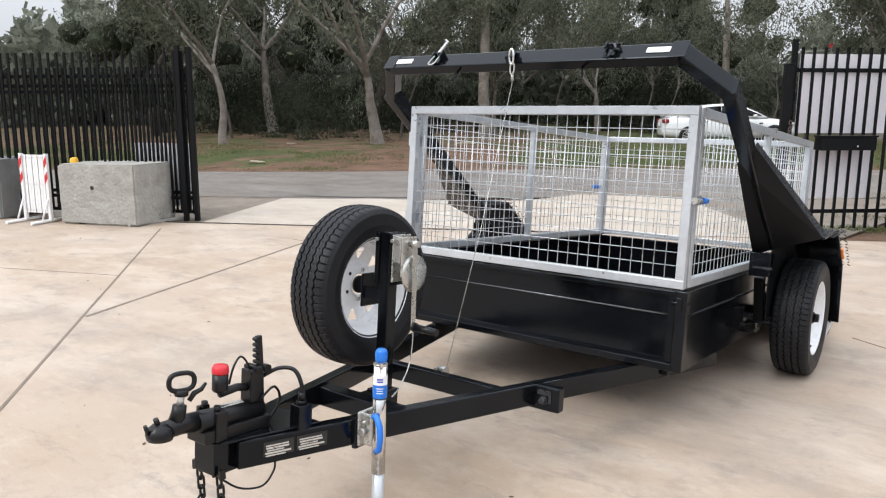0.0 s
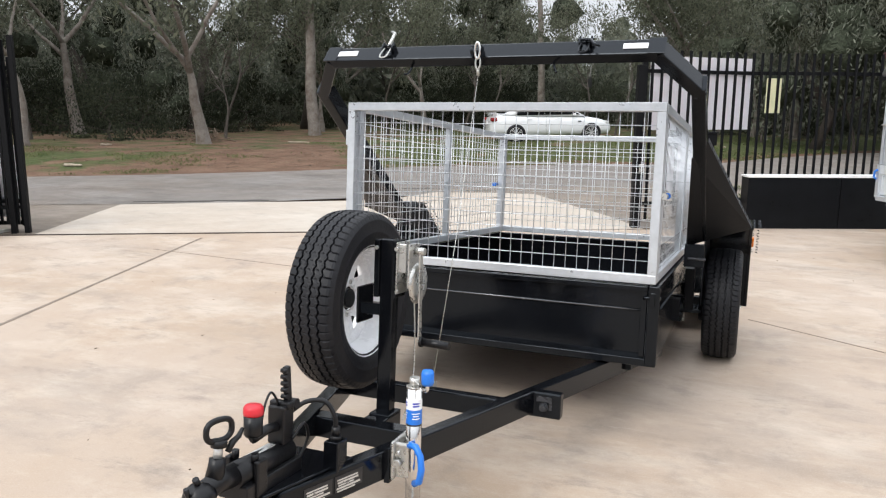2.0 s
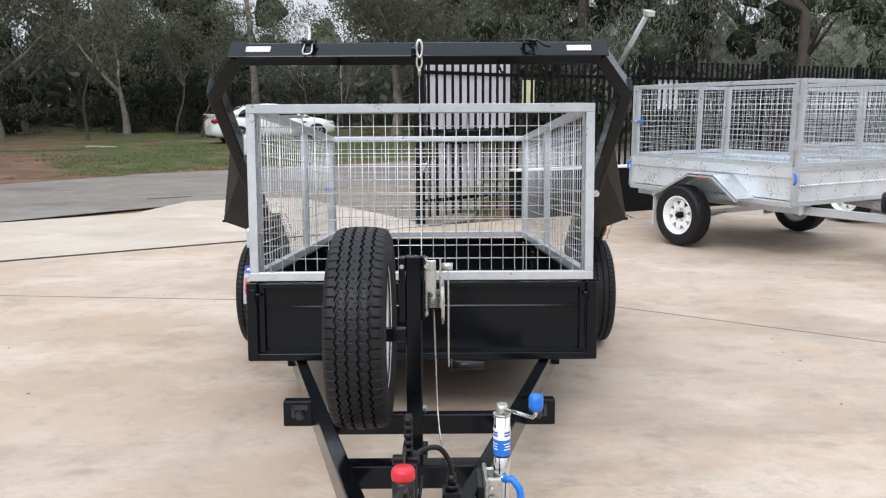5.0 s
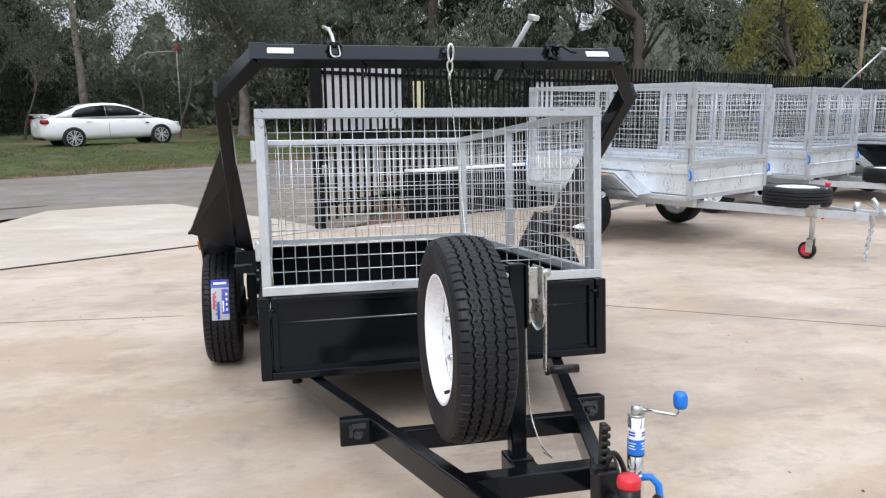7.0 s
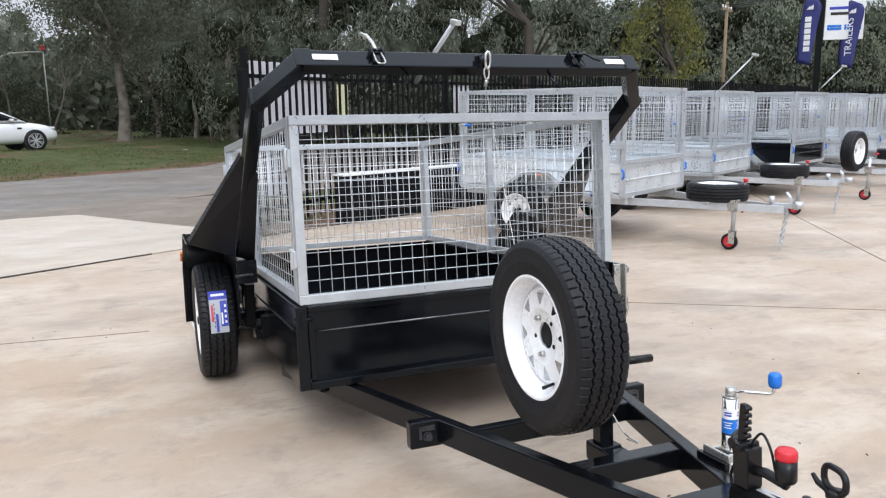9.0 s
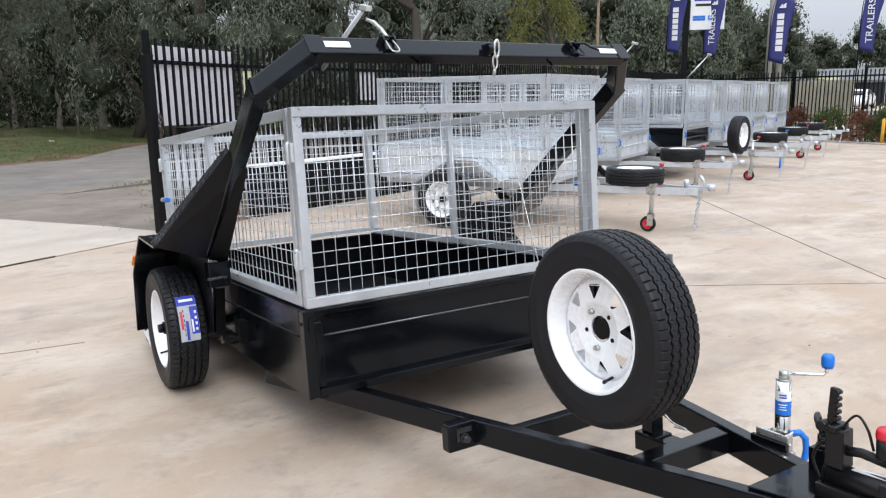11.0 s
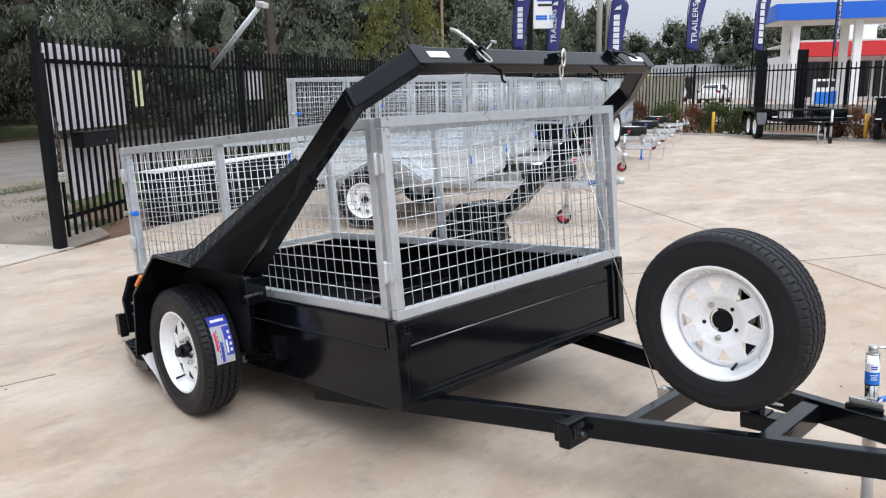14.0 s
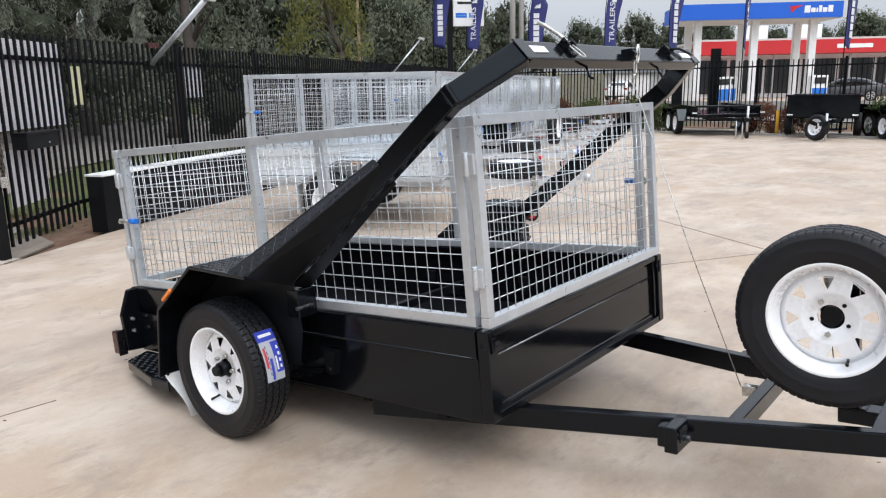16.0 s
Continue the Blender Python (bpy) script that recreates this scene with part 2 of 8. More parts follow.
def thing(name, label, category, group="", at=None, kind=""):
    ob = new(name)
    ob.empty_display_size = 0.2
    if at is not None:
        ob.matrix_basis = at
    return tagged(ob, label, category, group, kind)


def single(name, mesh, mat, label, category="", group="", kind="", bevel=0.0, at=None):
    ob = part(name, mesh, mat, None, label, bevel, at)
    return tagged(ob, label, category, group, kind)


def letters(text, size, mat, depth=0.002):
    """A mesh of raised letters in the built-in font, centred, in its own xy plane."""
    cu = bpy.data.curves.new("letters", "FONT")
    cu.body, cu.size, cu.extrude, cu.align_x, cu.align_y = text, size, depth, "CENTER", "CENTER"
    ob = bpy.data.objects.new("letters", cu)
    me = bpy.data.meshes.new_from_object(ob)
    bpy.data.objects.remove(ob)
    me.materials.clear()
    me.materials.append(mat)
    return me


# ---- ground ----
A27 = radians(27.0)
U, N = Vector((math.cos(A27), math.sin(A27), 0)), Vector((-math.sin(A27), math.cos(A27), 0))
P0 = Vector((-3.15, 4.45, 0))


def plan(u, d, z=0.0):
    """A place by metres along the front boundary and out from it."""
    p = P0 + U * u + N * d
    return Vector((p.x, p.y, z))


def smooth01(x):
    x = max(0.0, min(1.0, x))
    return x * x * (3 - 2 * x)


EDGE_U = (-60, -9, -5, -2, 1.5, 5.4, 9.6, 12.7, 17, 60)
EDGE_D = (7.4, 7.6, 8.2, 9.1, 10.6, 10.9, 11.3, 13.8, 16.2, 20)


def road_edge(u):
    """How far out the far edge of the side road lies."""
    return float(np.interp(u, EDGE_U, EDGE_D))


def rise(x, y):
    p = Vector((x, y, 0)) - P0
    d, u = p.dot(N), p.dot(U)
    e = road_edge(u)
    h = 0.30 * smooth01((d - e + 0.4) / 9.0) + 0.5 * smooth01((d - 20) / 50.0)
    h += 0.05 * smooth01((d - e) / 3) * noise.noise(Vector((x * 0.5, y * 0.5, 0)))
    return h * smooth01((30 - u) / 12.0) if u > 18 else h


EARTH = bpy.data.materials.new("earth_and_grass")
EARTH.use_nodes = True


def build_earth(m):
    n, l = m.node_tree.nodes, m.node_tree.links
    bs = n["Principled BSDF"]
    tc = n.new("ShaderNodeTexCoord")
    def tex(s, d=5, r=0.6):
        t = n.new("ShaderNodeTexNoise")
        t.inputs["Scale"].default_value, t.inputs["Detail"].default_value, t.inputs["Roughness"].default_value = s, d, r
        l.new(tc.outputs["Object"], t.inputs["Vector"])
        return t
    def mixed(fac, a, b):
        x = n.new("ShaderNodeMix")
        x.data_type = "RGBA"
        l.new(fac, x.inputs["Factor"])
        for k, v in (("A", a), ("B", b)):
            if isinstance(v, tuple):
                x.inputs[k].default_value = (*v, 1)
            else:
                l.new(v, x.inputs[k])
        return x.outputs["Result"]
    def ranged(sock, a, b, lo=0.0, hi=1.0):
        x = n.new("ShaderNodeMapRange")
        x.inputs["From Min"].default_value, x.inputs["From Max"].default_value = a, b
        x.inputs["To Min"].default_value, x.inputs["To Max"].default_value = lo, hi
        l.new(sock, x.inputs["Value"])
        return x.outputs[0]
    dirt = mixed(ranged(tex(1.2).outputs["Fac"], 0.35, 0.65), (0.112, 0.066, 0.044), (0.190, 0.118, 0.082))
    grass = mixed(ranged(tex(2.5).outputs["Fac"], 0.35, 0.65), (0.042, 0.058, 0.020), (0.115, 0.108, 0.052))
    grass = mixed(ranged(tex(30, 3).outputs["Fac"], 0.4, 0.7), grass, (0.062, 0.096, 0.030))
    attr = n.new("ShaderNodeAttribute")
    attr.attribute_name = "turf"
    add = n.new("ShaderNodeMath")
    l.new(attr.outputs["Fac"], add.inputs[0])
    l.new(ranged(tex(0.7).outputs["Fac"], 0.3, 0.7, -0.35, 0.35), add.inputs[1])
    col = mixed(ranged(add.outputs[0], 0.4, 0.6), dirt, grass)
    col = mixed(ranged(tex(7, 9, 0.75).outputs["Fac"], 0.50, 0.68, 0, 0.55), col, (0.055, 0.042, 0.026))
    col = mixed(ranged(tex(1.6, 8, 0.7).outputs["Fac"], 0.54, 0.7, 0, 0.5), col, (0.12, 0.10, 0.06))
    l.new(col, bs.inputs["Base Color"])
    bs.inputs["Roughness"].default_value = 0.95
    bs.inputs["Specular IOR Level"].default_value = 0.15
    bp = n.new("ShaderNodeBump")
    bp.inputs["Strength"].default_value, bp.inputs["Distance"].default_value = 0.8, 0.05
    l.new(tex(14, 6).outputs["Fac"], bp.inputs["Height"])
    l.new(bp.outputs[0], bs.inputs["Normal"])


build_earth(EARTH)


def build_ground():
    """One sheet to the horizon, finer near the yard, with a grass bank beyond the road."""
    def steps():
        s, x = [], 0.0
        while x < 60:
            s.append(x)
            x += 0.7 if x < 26 else 3.0
        while x < 2500:
            s.append(x)
            x *= 1.5
        return sorted([-v for v in s[1:]] + s)
    us, ds = steps(), steps()
    vs, turf = [], []
    for d in ds:
        for u in us:
            p = plan(u, d)
            vs.append((p.x, p.y, rise(p.x, p.y) - 0.03))
            e = smooth01((u + 2) / 4)
            g = smooth01((d - road_edge(u) - 0.40) / 1.5) * (0.15 + 0.60 * smooth01((u + 2.5) / 4) + 0.50 * smooth01((-u - 5.6 + 0.35 * (d - 10.5)) / 1.6))
            if d > road_edge(u) + 6:
                g = 0.44 + 0.2 * e
            if 0 < d < 6 and u > 6:
                g = 0.75
            if d < 0:
                g = 0.4
            turf.append(g)
    w = len(us)
    fs = [(j * w + i, j * w + i + 1, (j + 1) * w + i + 1, (j + 1) * w + i) for j in range(len(ds) - 1) for i in range(w - 1)]
    me = bpy.data.meshes.new("ground")
    me.from_pydata(vs, [], fs)
    me.polygons.foreach_set("use_smooth", [True] * len(fs))
    at = me.attributes.new("turf", "FLOAT", "POINT")
    at.data.foreach_set("value", turf)
    me.materials.append(EARTH)
    me.update()
    tagged(new("ground", me), "red-brown earth and patchy green grass bank beyond the road", "ground", kind="structure")


build_ground()

CONCRETE = bpy.data.materials.new("yard_concrete")
CONCRETE.use_nodes = True


def build_concrete(m, base, dark, light, warm):
    n, l = m.node_tree.nodes, m.node_tree.links
    bs = n["Principled BSDF"]
    tc = n.new("ShaderNodeTexCoord")
    def tex(s, d=5, r=0.6, stretch=None, w=0.0):
        t = n.new("ShaderNodeTexNoise")
        t.inputs["Scale"].default_value, t.inputs["Detail"].default_value, t.inputs["Roughness"].default_value = s, d, r
        t.inputs["Distortion"].default_value = w
        if stretch:
            mp = n.new("ShaderNodeMapping")
            mp.inputs["Scale"].default_value, mp.inputs["Rotation"].default_value = stretch[0], (0, 0, radians(stretch[1]))
            l.new(tc.outputs["Object"], mp.inputs["Vector"])
            l.new(mp.outputs[0], t.inputs["Vector"])
        else:
            l.new(tc.outputs["Object"], t.inputs["Vector"])
        return t.outputs["Fac"]
    def ranged(sock, a, b, lo=0.0, hi=1.0):
        x = n.new("ShaderNodeMapRange")
        x.inputs["From Min"].default_value, x.inputs["From Max"].default_value = a, b
        x.inputs["To Min"].default_value, x.inputs["To Max"].default_value = lo, hi
        l.new(sock, x.inputs["Value"])
        return x.outputs[0]
    def mixed(fac, a, b):
        x = n.new("ShaderNodeMix")
        x.data_type = "RGBA"
        l.new(fac, x.inputs["Factor"])
        for k, v in (("A", a), ("B", b)):
            if isinstance(v, tuple):
                x.inputs[k].default_value = (*v, 1)
            else:
                l.new(v, x.inputs[k])
        return x.outputs["Result"]
    c = mixed(ranged(tex(0.45, 8, 0.62), 0.40, 0.62), base, warm)
    c = mixed(ranged(tex(0.85, 9, 0.68, ((1, 1.5, 1), 27)), 0.48, 0.66, 0, 0.75), c, light)
    c = mixed(ranged(tex(0.33, 9, 0.7, ((1.0, 2.6, 1), -63)), 0.52, 0.68, 0, 0.6), c, dark)
    c = mixed(ranged(tex(2.6, 9, 0.72), 0.53, 0.68, 0, 0.55), c, dark)
    c = mixed(ranged(tex(4.0, 8, 0.7, ((1.0, 5.0, 1), 15)), 0.56, 0.74, 0, 0.4), c, light)
    c = mixed(ranged(tex(26, 6, 0.75), 0.56, 0.76, 0, 0.4), c, dark)
    c = mixed(ranged(tex(1.3, 10, 0.78, ((1.0, 3.2, 1), 62)), 0.56, 0.66, 0, 0.6), c, dark)
    c = mixed(ranged(tex(150, 3, 0.6), 0.5, 0.8, 0, 0.4), c, light)
    l.new(c, bs.inputs["Base Color"])
    l.new(ranged(tex(1.4, 5), 0.3, 0.7, 0.5, 0.85), bs.inputs["Roughness"])
    bs.inputs["Specular IOR Level"].default_value = 0.35
    bp = n.new("ShaderNodeBump")
    bp.inputs["Strength"].default_value, bp.inputs["Distance"].default_value = 0.25, 0.004
    l.new(tex(70, 6, 0.7), bp.inputs["Height"])
    l.new(bp.outputs[0], bs.inputs["Normal"])


build_concrete(CONCRETE, (0.425, 0.345, 0.280), (0.225, 0.19, 0.163), (0.54, 0.465, 0.39), (0.385, 0.292, 0.215))
APRON = bpy.data.materials.new("apron_concrete")
APRON.use_nodes = True
build_concrete(APRON, (0.45, 0.395, 0.335), (0.32, 0.275, 0.23), (0.53, 0.48, 0.42), (0.42, 0.35, 0.285))
ASPHALT = bpy.data.materials.new("worn_asphalt")
ASPHALT.use_nodes = True
build_concrete(ASPHALT, (0.172, 0.154, 0.140), (0.080, 0.072, 0.064), (0.235, 0.215, 0.198), (0.170, 0.142, 0.120))
JOINT = material("joint_filler", (0.19, 0.152, 0.12), 0.9, 0, 0.3, 5, 60, 0.2)


def sheet(name, pts, z, thick, mat, label, category):
    m = Mesh()
    m.prism([(p.x, p.y, z - thick) for p in pts], (0, 0, thick))
    return single(name, m, mat, label, category, kind="structure")


sheet("yard_slab", [Vector((-40, -24, 0)), Vector((21.6, -24, 0)), Vector((21.6, 16.9, 0)), plan(3.4, -0.02), plan(-34, -0.02)], 0.0, 0.02, CONCRETE,
      "stained tan concrete yard slab", "pavement")
sheet("driveway_apron", [plan(-3.78, 0.02), plan(3.5, 0.02), plan(3.4, 1.2), plan(3.2, 2.3), plan(2.95, 3.9), plan(2.2, 4.2), plan(1.2, 4.3), plan(0.3, 3.2), plan(-3.73, 2.85)], 0.004, 0.02, APRON,
      "pale concrete driveway apron between yard and road", "pavement")
GRAVEL = bpy.data.materials.new("worn_gravel")
GRAVEL.use_nodes = True
build_concrete(GRAVEL, (0.185, 0.155, 0.128), (0.095, 0.080, 0.063), (0.26, 0.22, 0.185), (0.175, 0.138, 0.105))
sheet("gravel_verge", [plan(3.3, 0.0), plan(4.2, 0.20), plan(5.2, 1.6), plan(6.6, 3.3), plan(11.0, 5.2), plan(10.0, 6.2), plan(5.0, 5.2), plan(1.0, 4.8), plan(2.5, 2.0)], 0.003, 0.02, GRAVEL, "grey worn gravel verge beside the driveway", "gravel")
sheet("gravel_verge", [plan(-12, 0.03), plan(-3.6, 0.03), plan(-3.6, 3.1), plan(-12, 2.9)], -0.004, 0.02, GRAVEL, "grey-brown gravel verge beside the gateway", "gravel")


def build_road():
    m = Mesh()
    near = [(-60, 2.6), (-9, 2.6), (-5.0, 2.9), (-2.0, 3.0), (1.5, 4.0), (5.4, 4.3), (9.6, 5.2), (12.7, 5.6), (17, 6.0), (60, 6.0)]
    far = [(u, road_edge(u)) for u, _ in near]
    vs, fs = [], []
    for (a, b), (c, d) in zip(near, far):
        for k in range(7):
            p = plan(a + (c - a) * k / 6, b + (d - b) * k / 6)
            vs.append((p.x, p.y, 0.002 + rise(p.x, p.y)))
    for i in range(len(near) - 1):
        for k in range(6):
            fs.append((i * 7 + k, (i + 1) * 7 + k, (i + 1) * 7 + k + 1, i * 7 + k + 1))
    m.add(vs, fs)
    single("road", m, ASPHALT, "worn grey asphalt side road with patches", "road", kind="structure")


build_road()


def joint(name, a, b, w, label, z=0.003):
    m = Mesh()
    m.beam((*a, z - 0.004), (*b, z - 0.004), w, 0.008)
    return single(name, m, JOINT, label, "joint", "joints in the concrete", "structure")


for a, b, w in (((3.6, -0.8), (8.6, 7.1), 0.014), ((1.2, 2.14), (4.2, 0.32), 0.007), ((-6.5, 2.14), (-1.2, -2.42), 0.018),
                ((-3.32, -0.56), (-4.6, 3.36), 0.03), ((-9.0, -1.5), (-4.4, 0.33), 0.006), ((4.2, 0.32), (12, -4.4), 0.007), ((-1.4, 2.3), (-4.6, 2.6), 0.006)):
    joint("concrete_joint", a, b, w, "thin dark joint line in the concrete slab")
TRACK = material("rusty_rail", (0.07, 0.055, 0.045), 0.7, 0.2, 0.3, 5, 60, 0.2)
m = Mesh()
m.beam(plan(-14, 0.0, 0.0), plan(2.05, 0.0, 0.0), 0.024, 0.024)
single("gate_track", m, TRACK, "dark steel sliding gate rail set in the concrete", "gate rail", kind="structure", bevel=0.004)

# ---- fences ----
PICKET = Mesh().box((0, 0, 0.5), (0.026, 0.026, 1.0)).data("picket", FENCE)


def fence_run(name, a, b, top, step, label, rails=(0.30, 1.92), low=0.10, posts=2.4, kind="structure"):
    a, b = Vector(a), Vector(b)
    ln = (b - a).length
    d = (b - a).normalized()
    ang = math.degrees(math.atan2(d.y, d.x))
    root = tagged(new(name), label, "fence", kind=kind)
    root.matrix_basis = pose(a.x, a.y, a.z, 0, 0, ang)
    for z in rails:
        part("rail", Mesh().box((ln / 2, 0.018, z), (ln, 0.022, 0.045)), FENCE, root)
    n = int(ln / step)
    for i in range(n):
        o = part("picket", PICKET, None, root)
        o.matrix_basis = Matrix.Translation(((i + 0.5) * ln / n, -0.012, low)) @ Matrix.Diagonal((1, 1, top - low, 1))
    if posts:
        k = max(1, round(ln / posts))
        pm = Mesh().box((0, 0, (top + 0.05) / 2), (0.065, 0.065, top + 0.05)).box((0, 0, top + 0.055), (0.075, 0.075, 0.01)).data("post", FENCE)
        for i in range(1, k + 1):
            o = part("post", pm, None, root)
            o.matrix_basis = Matrix.Translation((i * ln / k, 0.065, 0))
    return root


G0, G1 = Vector((-0.10, 6.15, 0)), Vector((1.13, 7.20, 0))
CORNER = G1 + U * 22.6
fence_run("wing_fence", G0, G1, 2.17, 0.128, "short angled run of black steel picket fence at the gate", posts=0)
fence_run("front_fence", G1, CORNER, 2.17, 0.115, "black steel picket security fence along the yard front")
fence_run("side_fence", CORNER, (CORNER.x - 0.6, -16, 0), 2.1, 0.13, "black steel picket security fence at the end of the yard")
LG = plan(-3.88, 0.20)
fence_run("left_fence", LG - U * 9, LG - U * 0.06, 2.21, 0.118, "black steel picket fence beside the open gateway", rails=(0.30, 1.90), posts=0)


# ---- wheels ----
def tyre_mesh(r=0.325, rim=0.206, w=0.19, pitches=66, seg=8):
    """Light-truck tyre: ringed sidewalls, four zigzag grooves, siped ribs and notched shoulders. The axle lies along x."""
    h = w / 2
    side = [(-0.78, -0.012), (-0.90, 0.004), (-0.965, 0.026), (-0.985, 0.040), (-1.0, 0.043), (-1.0, 0.047), (-0.992, 0.050), (-1.0, 0.064), (-0.985, 0.084), (-0.99, 0.087), (-0.965, 0.092)]
    prof = [(h * x, rim + d, 0.0, 0.0, "") for x, d in side] + [(-h * 0.93, r - 0.024, 0, 0.002, "shoulder"), (-h * 0.885, r - 0.012, 0, 0.0042, "shoulder")]
    lead = len(prof)
    tw = h * 0.80

    def crown(x):
        return r - 0.0075 * (x / tw) ** 2

    row = [(-tw, crown(tw), 0, 0.005, "shoulder"), (-tw + 0.013 * w / 0.19, crown(tw - 0.013), 0, 0.0042, "shoulder")]
    for k, g in enumerate((-0.050, -0.0175, 0.0175, 0.050)):
        g *= w / 0.19
        top = crown(g)
        row += [(g - 0.0042, top, 1, 0, ""), (g - 0.0020, top - 0.0095, 1, 0, ""), (g + 0.0020, top - 0.0095, 1, 0, ""), (g + 0.0042, top, 1, 0, "")]
        if k < 3:
            mid = (g + (-0.0175, 0.0175, 0.050)[k] * w / 0.19) / 2
            row += [(mid - 0.006, crown(mid), 1, 0.0014, "sipe"), (mid, crown(mid), 0.6, 0.0030, "sipe"), (mid + 0.006, crown(mid), 1, 0.0014, "sipe2")]
    row += [(-x, rr, z, d, kd) for x, rr, z, d, kd in reversed(row[:2])]
    tail = [(-x, rr, z, d, kd) for x, rr, z, d, kd in reversed(prof)]
    prof = prof + row + tail
    k, n = len(prof), pitches * seg
    vs, fs, sm = [], [], []
    for i in range(n):
        t = 2 * math.pi * i / n
        ph = (i % seg) / seg
        zig = 0.0028 * max(-1, min(1, 1.7 * (4 * abs(ph - 0.5) - 1)))
        for x, rr, z, d, kd in prof:
            cut = d if (kd == "shoulder" and ph == 0.25) or (kd == "sipe" and ph == 0.5) or (kd == "sipe2" and ph == 0.0) else 0.0
            vs.append((x + zig * z, (rr - cut) * math.cos(t), (rr - cut) * math.sin(t)))
    for i in range(n):
        j = (i + 1) % n
        for q in range(k - 1):
            fs.append((i * k + q, j * k + q, j * k + q + 1, i * k + q + 1))
            sm.append(q < lead - 1 or q > k - lead - 1)
    m = Mesh().add(vs, fs, True)
    m.s = sm
    return m


def rim_mesh(r=0.208, w=0.162, windows=8, n=64):
    """White spoked steel rim: rolled outer lip, deep barrel and a centre disc with tapered windows and five stud holes. Outside faces -x."""
    h = w / 2
    m = Mesh()
    m.lathe([(-h, r - 0.016), (-h - 0.004, r - 0.006), (-h - 0.001, r + 0.002), (-h + 0.010, r + 0.001), (-h + 0.014, r - 0.010), (-h + 0.05, r - 0.028),
             (h - 0.04, r - 0.022), (h - 0.01, r - 0.008), (h, r + 0.001), (h, r - 0.006), (h - 0.03, r - 0.026), (-h + 0.045, r - 0.036), (-h + 0.012, r - 0.016)], n, "x", closed=True)
    dx = -h + 0.052
    def ring(q, i):
        t = 2 * math.pi * i / n
        return (dx + q[0], q[1] * math.cos(t), q[1] * math.sin(t))
    bands = [(0.004, 0.044), (0.0, 0.047), (0.0, 0.078), (-0.012, 0.090), (-0.012, 0.100), (-0.004, 0.150), (-0.003, 0.160), (0.013, 0.167), (0.016, r - 0.030)]
    th = 0.006
    step = n // windows
    vs, fs, sm = [], [], []
    for i in range(n):
        for q in bands:
            vs.append(ring(q, i))
    nb = len(bands)
    for i in range(n):
        j = (i + 1) % n
        for b in range(nb - 1):
            if b == 4 and (i % step) in (step // 2 - 2, step // 2 - 1, step // 2, step // 2 + 1):
                continue
            fs.append((i * nb + b, j * nb + b, j * nb + b + 1, i * nb + b + 1))
    m.add(vs, fs, True)
    # tapered windows: narrow at the outside, wide at the inside
    for w8 in range(windows):
        i0 = w8 * step + step // 2 - 2
        tt = [2 * math.pi * (i0 + k) / n for k in (0, 1, 3, 4)]
        mid = 2 * math.pi * (i0 + 2) / n
        a = [(dx - 0.012, 0.100 * math.cos(t), 0.100 * math.sin(t)) for t in (tt[0], tt[3])]
        b = [(dx - 0.004, 0.150 * math.cos(t), 0.150 * math.sin(t)) for t in (tt[0], tt[3])]
        p = (dx - 0.0115, 0.104 * math.cos(mid - 0.03), 0.104 * math.sin(mid - 0.03))
        p2 = (dx - 0.0115, 0.104 * math.cos(mid + 0.03), 0.104 * math.sin(mid + 0.03))
        e = (dx - 0.005, 0.147 * math.cos(mid - 0.178), 0.147 * math.sin(mid - 0.178))
        e2 = (dx - 0.005, 0.147 * math.cos(mid + 0.178), 0.147 * math.sin(mid + 0.178))
        m.add([a[0], a[1], b[0], b[1], p, p2, e, e2], [(0, 1, 5, 4), (0, 4, 6, 2), (1, 3, 7, 5), (2, 6, 7, 3)])
    m.lathe([(dx + 0.004, 0.044), (dx + 0.012, 0.044), (dx + 0.012, 0.052)], n, "x")
    return m


TYRE_ME = tyre_mesh().data("tyre", RUBBER)
RIM_ME = rim_mesh().data("rim", RIM)
NUT_ME = Mesh().cyl((0.004, 0, 0), (-0.016, 0, 0), 0.010, 6).cyl((-0.016, 0, 0), (-0.021, 0, 0), 0.007, 6).data("wheel_nut", ZINC)
HOLE_ME = Mesh().cyl((0.001, 0, 0), (-0.002, 0, 0), 0.0075, 10).data("stud_hole", BLACK_DULL)
VALVE_ME = Mesh().cyl((0, 0, 0), (-0.035, 0, -0.006), 0.005, 8).cyl((-0.033, 0, -0.0055), (-0.045, 0, -0.008), 0.006, 8).data("valve", PLASTIC)
HUB_ME = Mesh().cyl((0.03, 0, 0), (-0.035, 0, 0), 0.033, 20).cyl((-0.035, 0, 0), (-0.06, 0, 0), 0.026, 20, 0.022).data("hub", BLACK_DULL)
DX = -0.081 + 0.052


def wheel(parent, at, nuts=5, hub=True, bore=False, name="wheel"):
    """A wheel whose outside faces -x of its own frame."""
    w = new(name)
    w.empty_display_size = 0.1
    w.parent = parent
    w.matrix_basis = at
    part("tyre", TYRE_ME, None, w)
    part("rim", RIM_ME, None, w)
    for i in range(5):
        t = radians(18 + 72 * i)
        p = Matrix.Translation((DX, 0.063 * math.cos(t), 0.063 * math.sin(t)))
        if i in nuts if isinstance(nuts, tuple) else i < nuts:
            part("wheel_nut", NUT_ME, None, w, at=p)
        else:
            part("stud_hole", HOLE_ME, None, w, at=p)
    part("valve", VALVE_ME, None, w, at=Matrix.Translation((DX - 0.005, 0.02, -0.158)))
    if hub:
        part("hub", HUB_ME, None, w, at=Matrix.Translation((DX, 0, 0)))
    return w


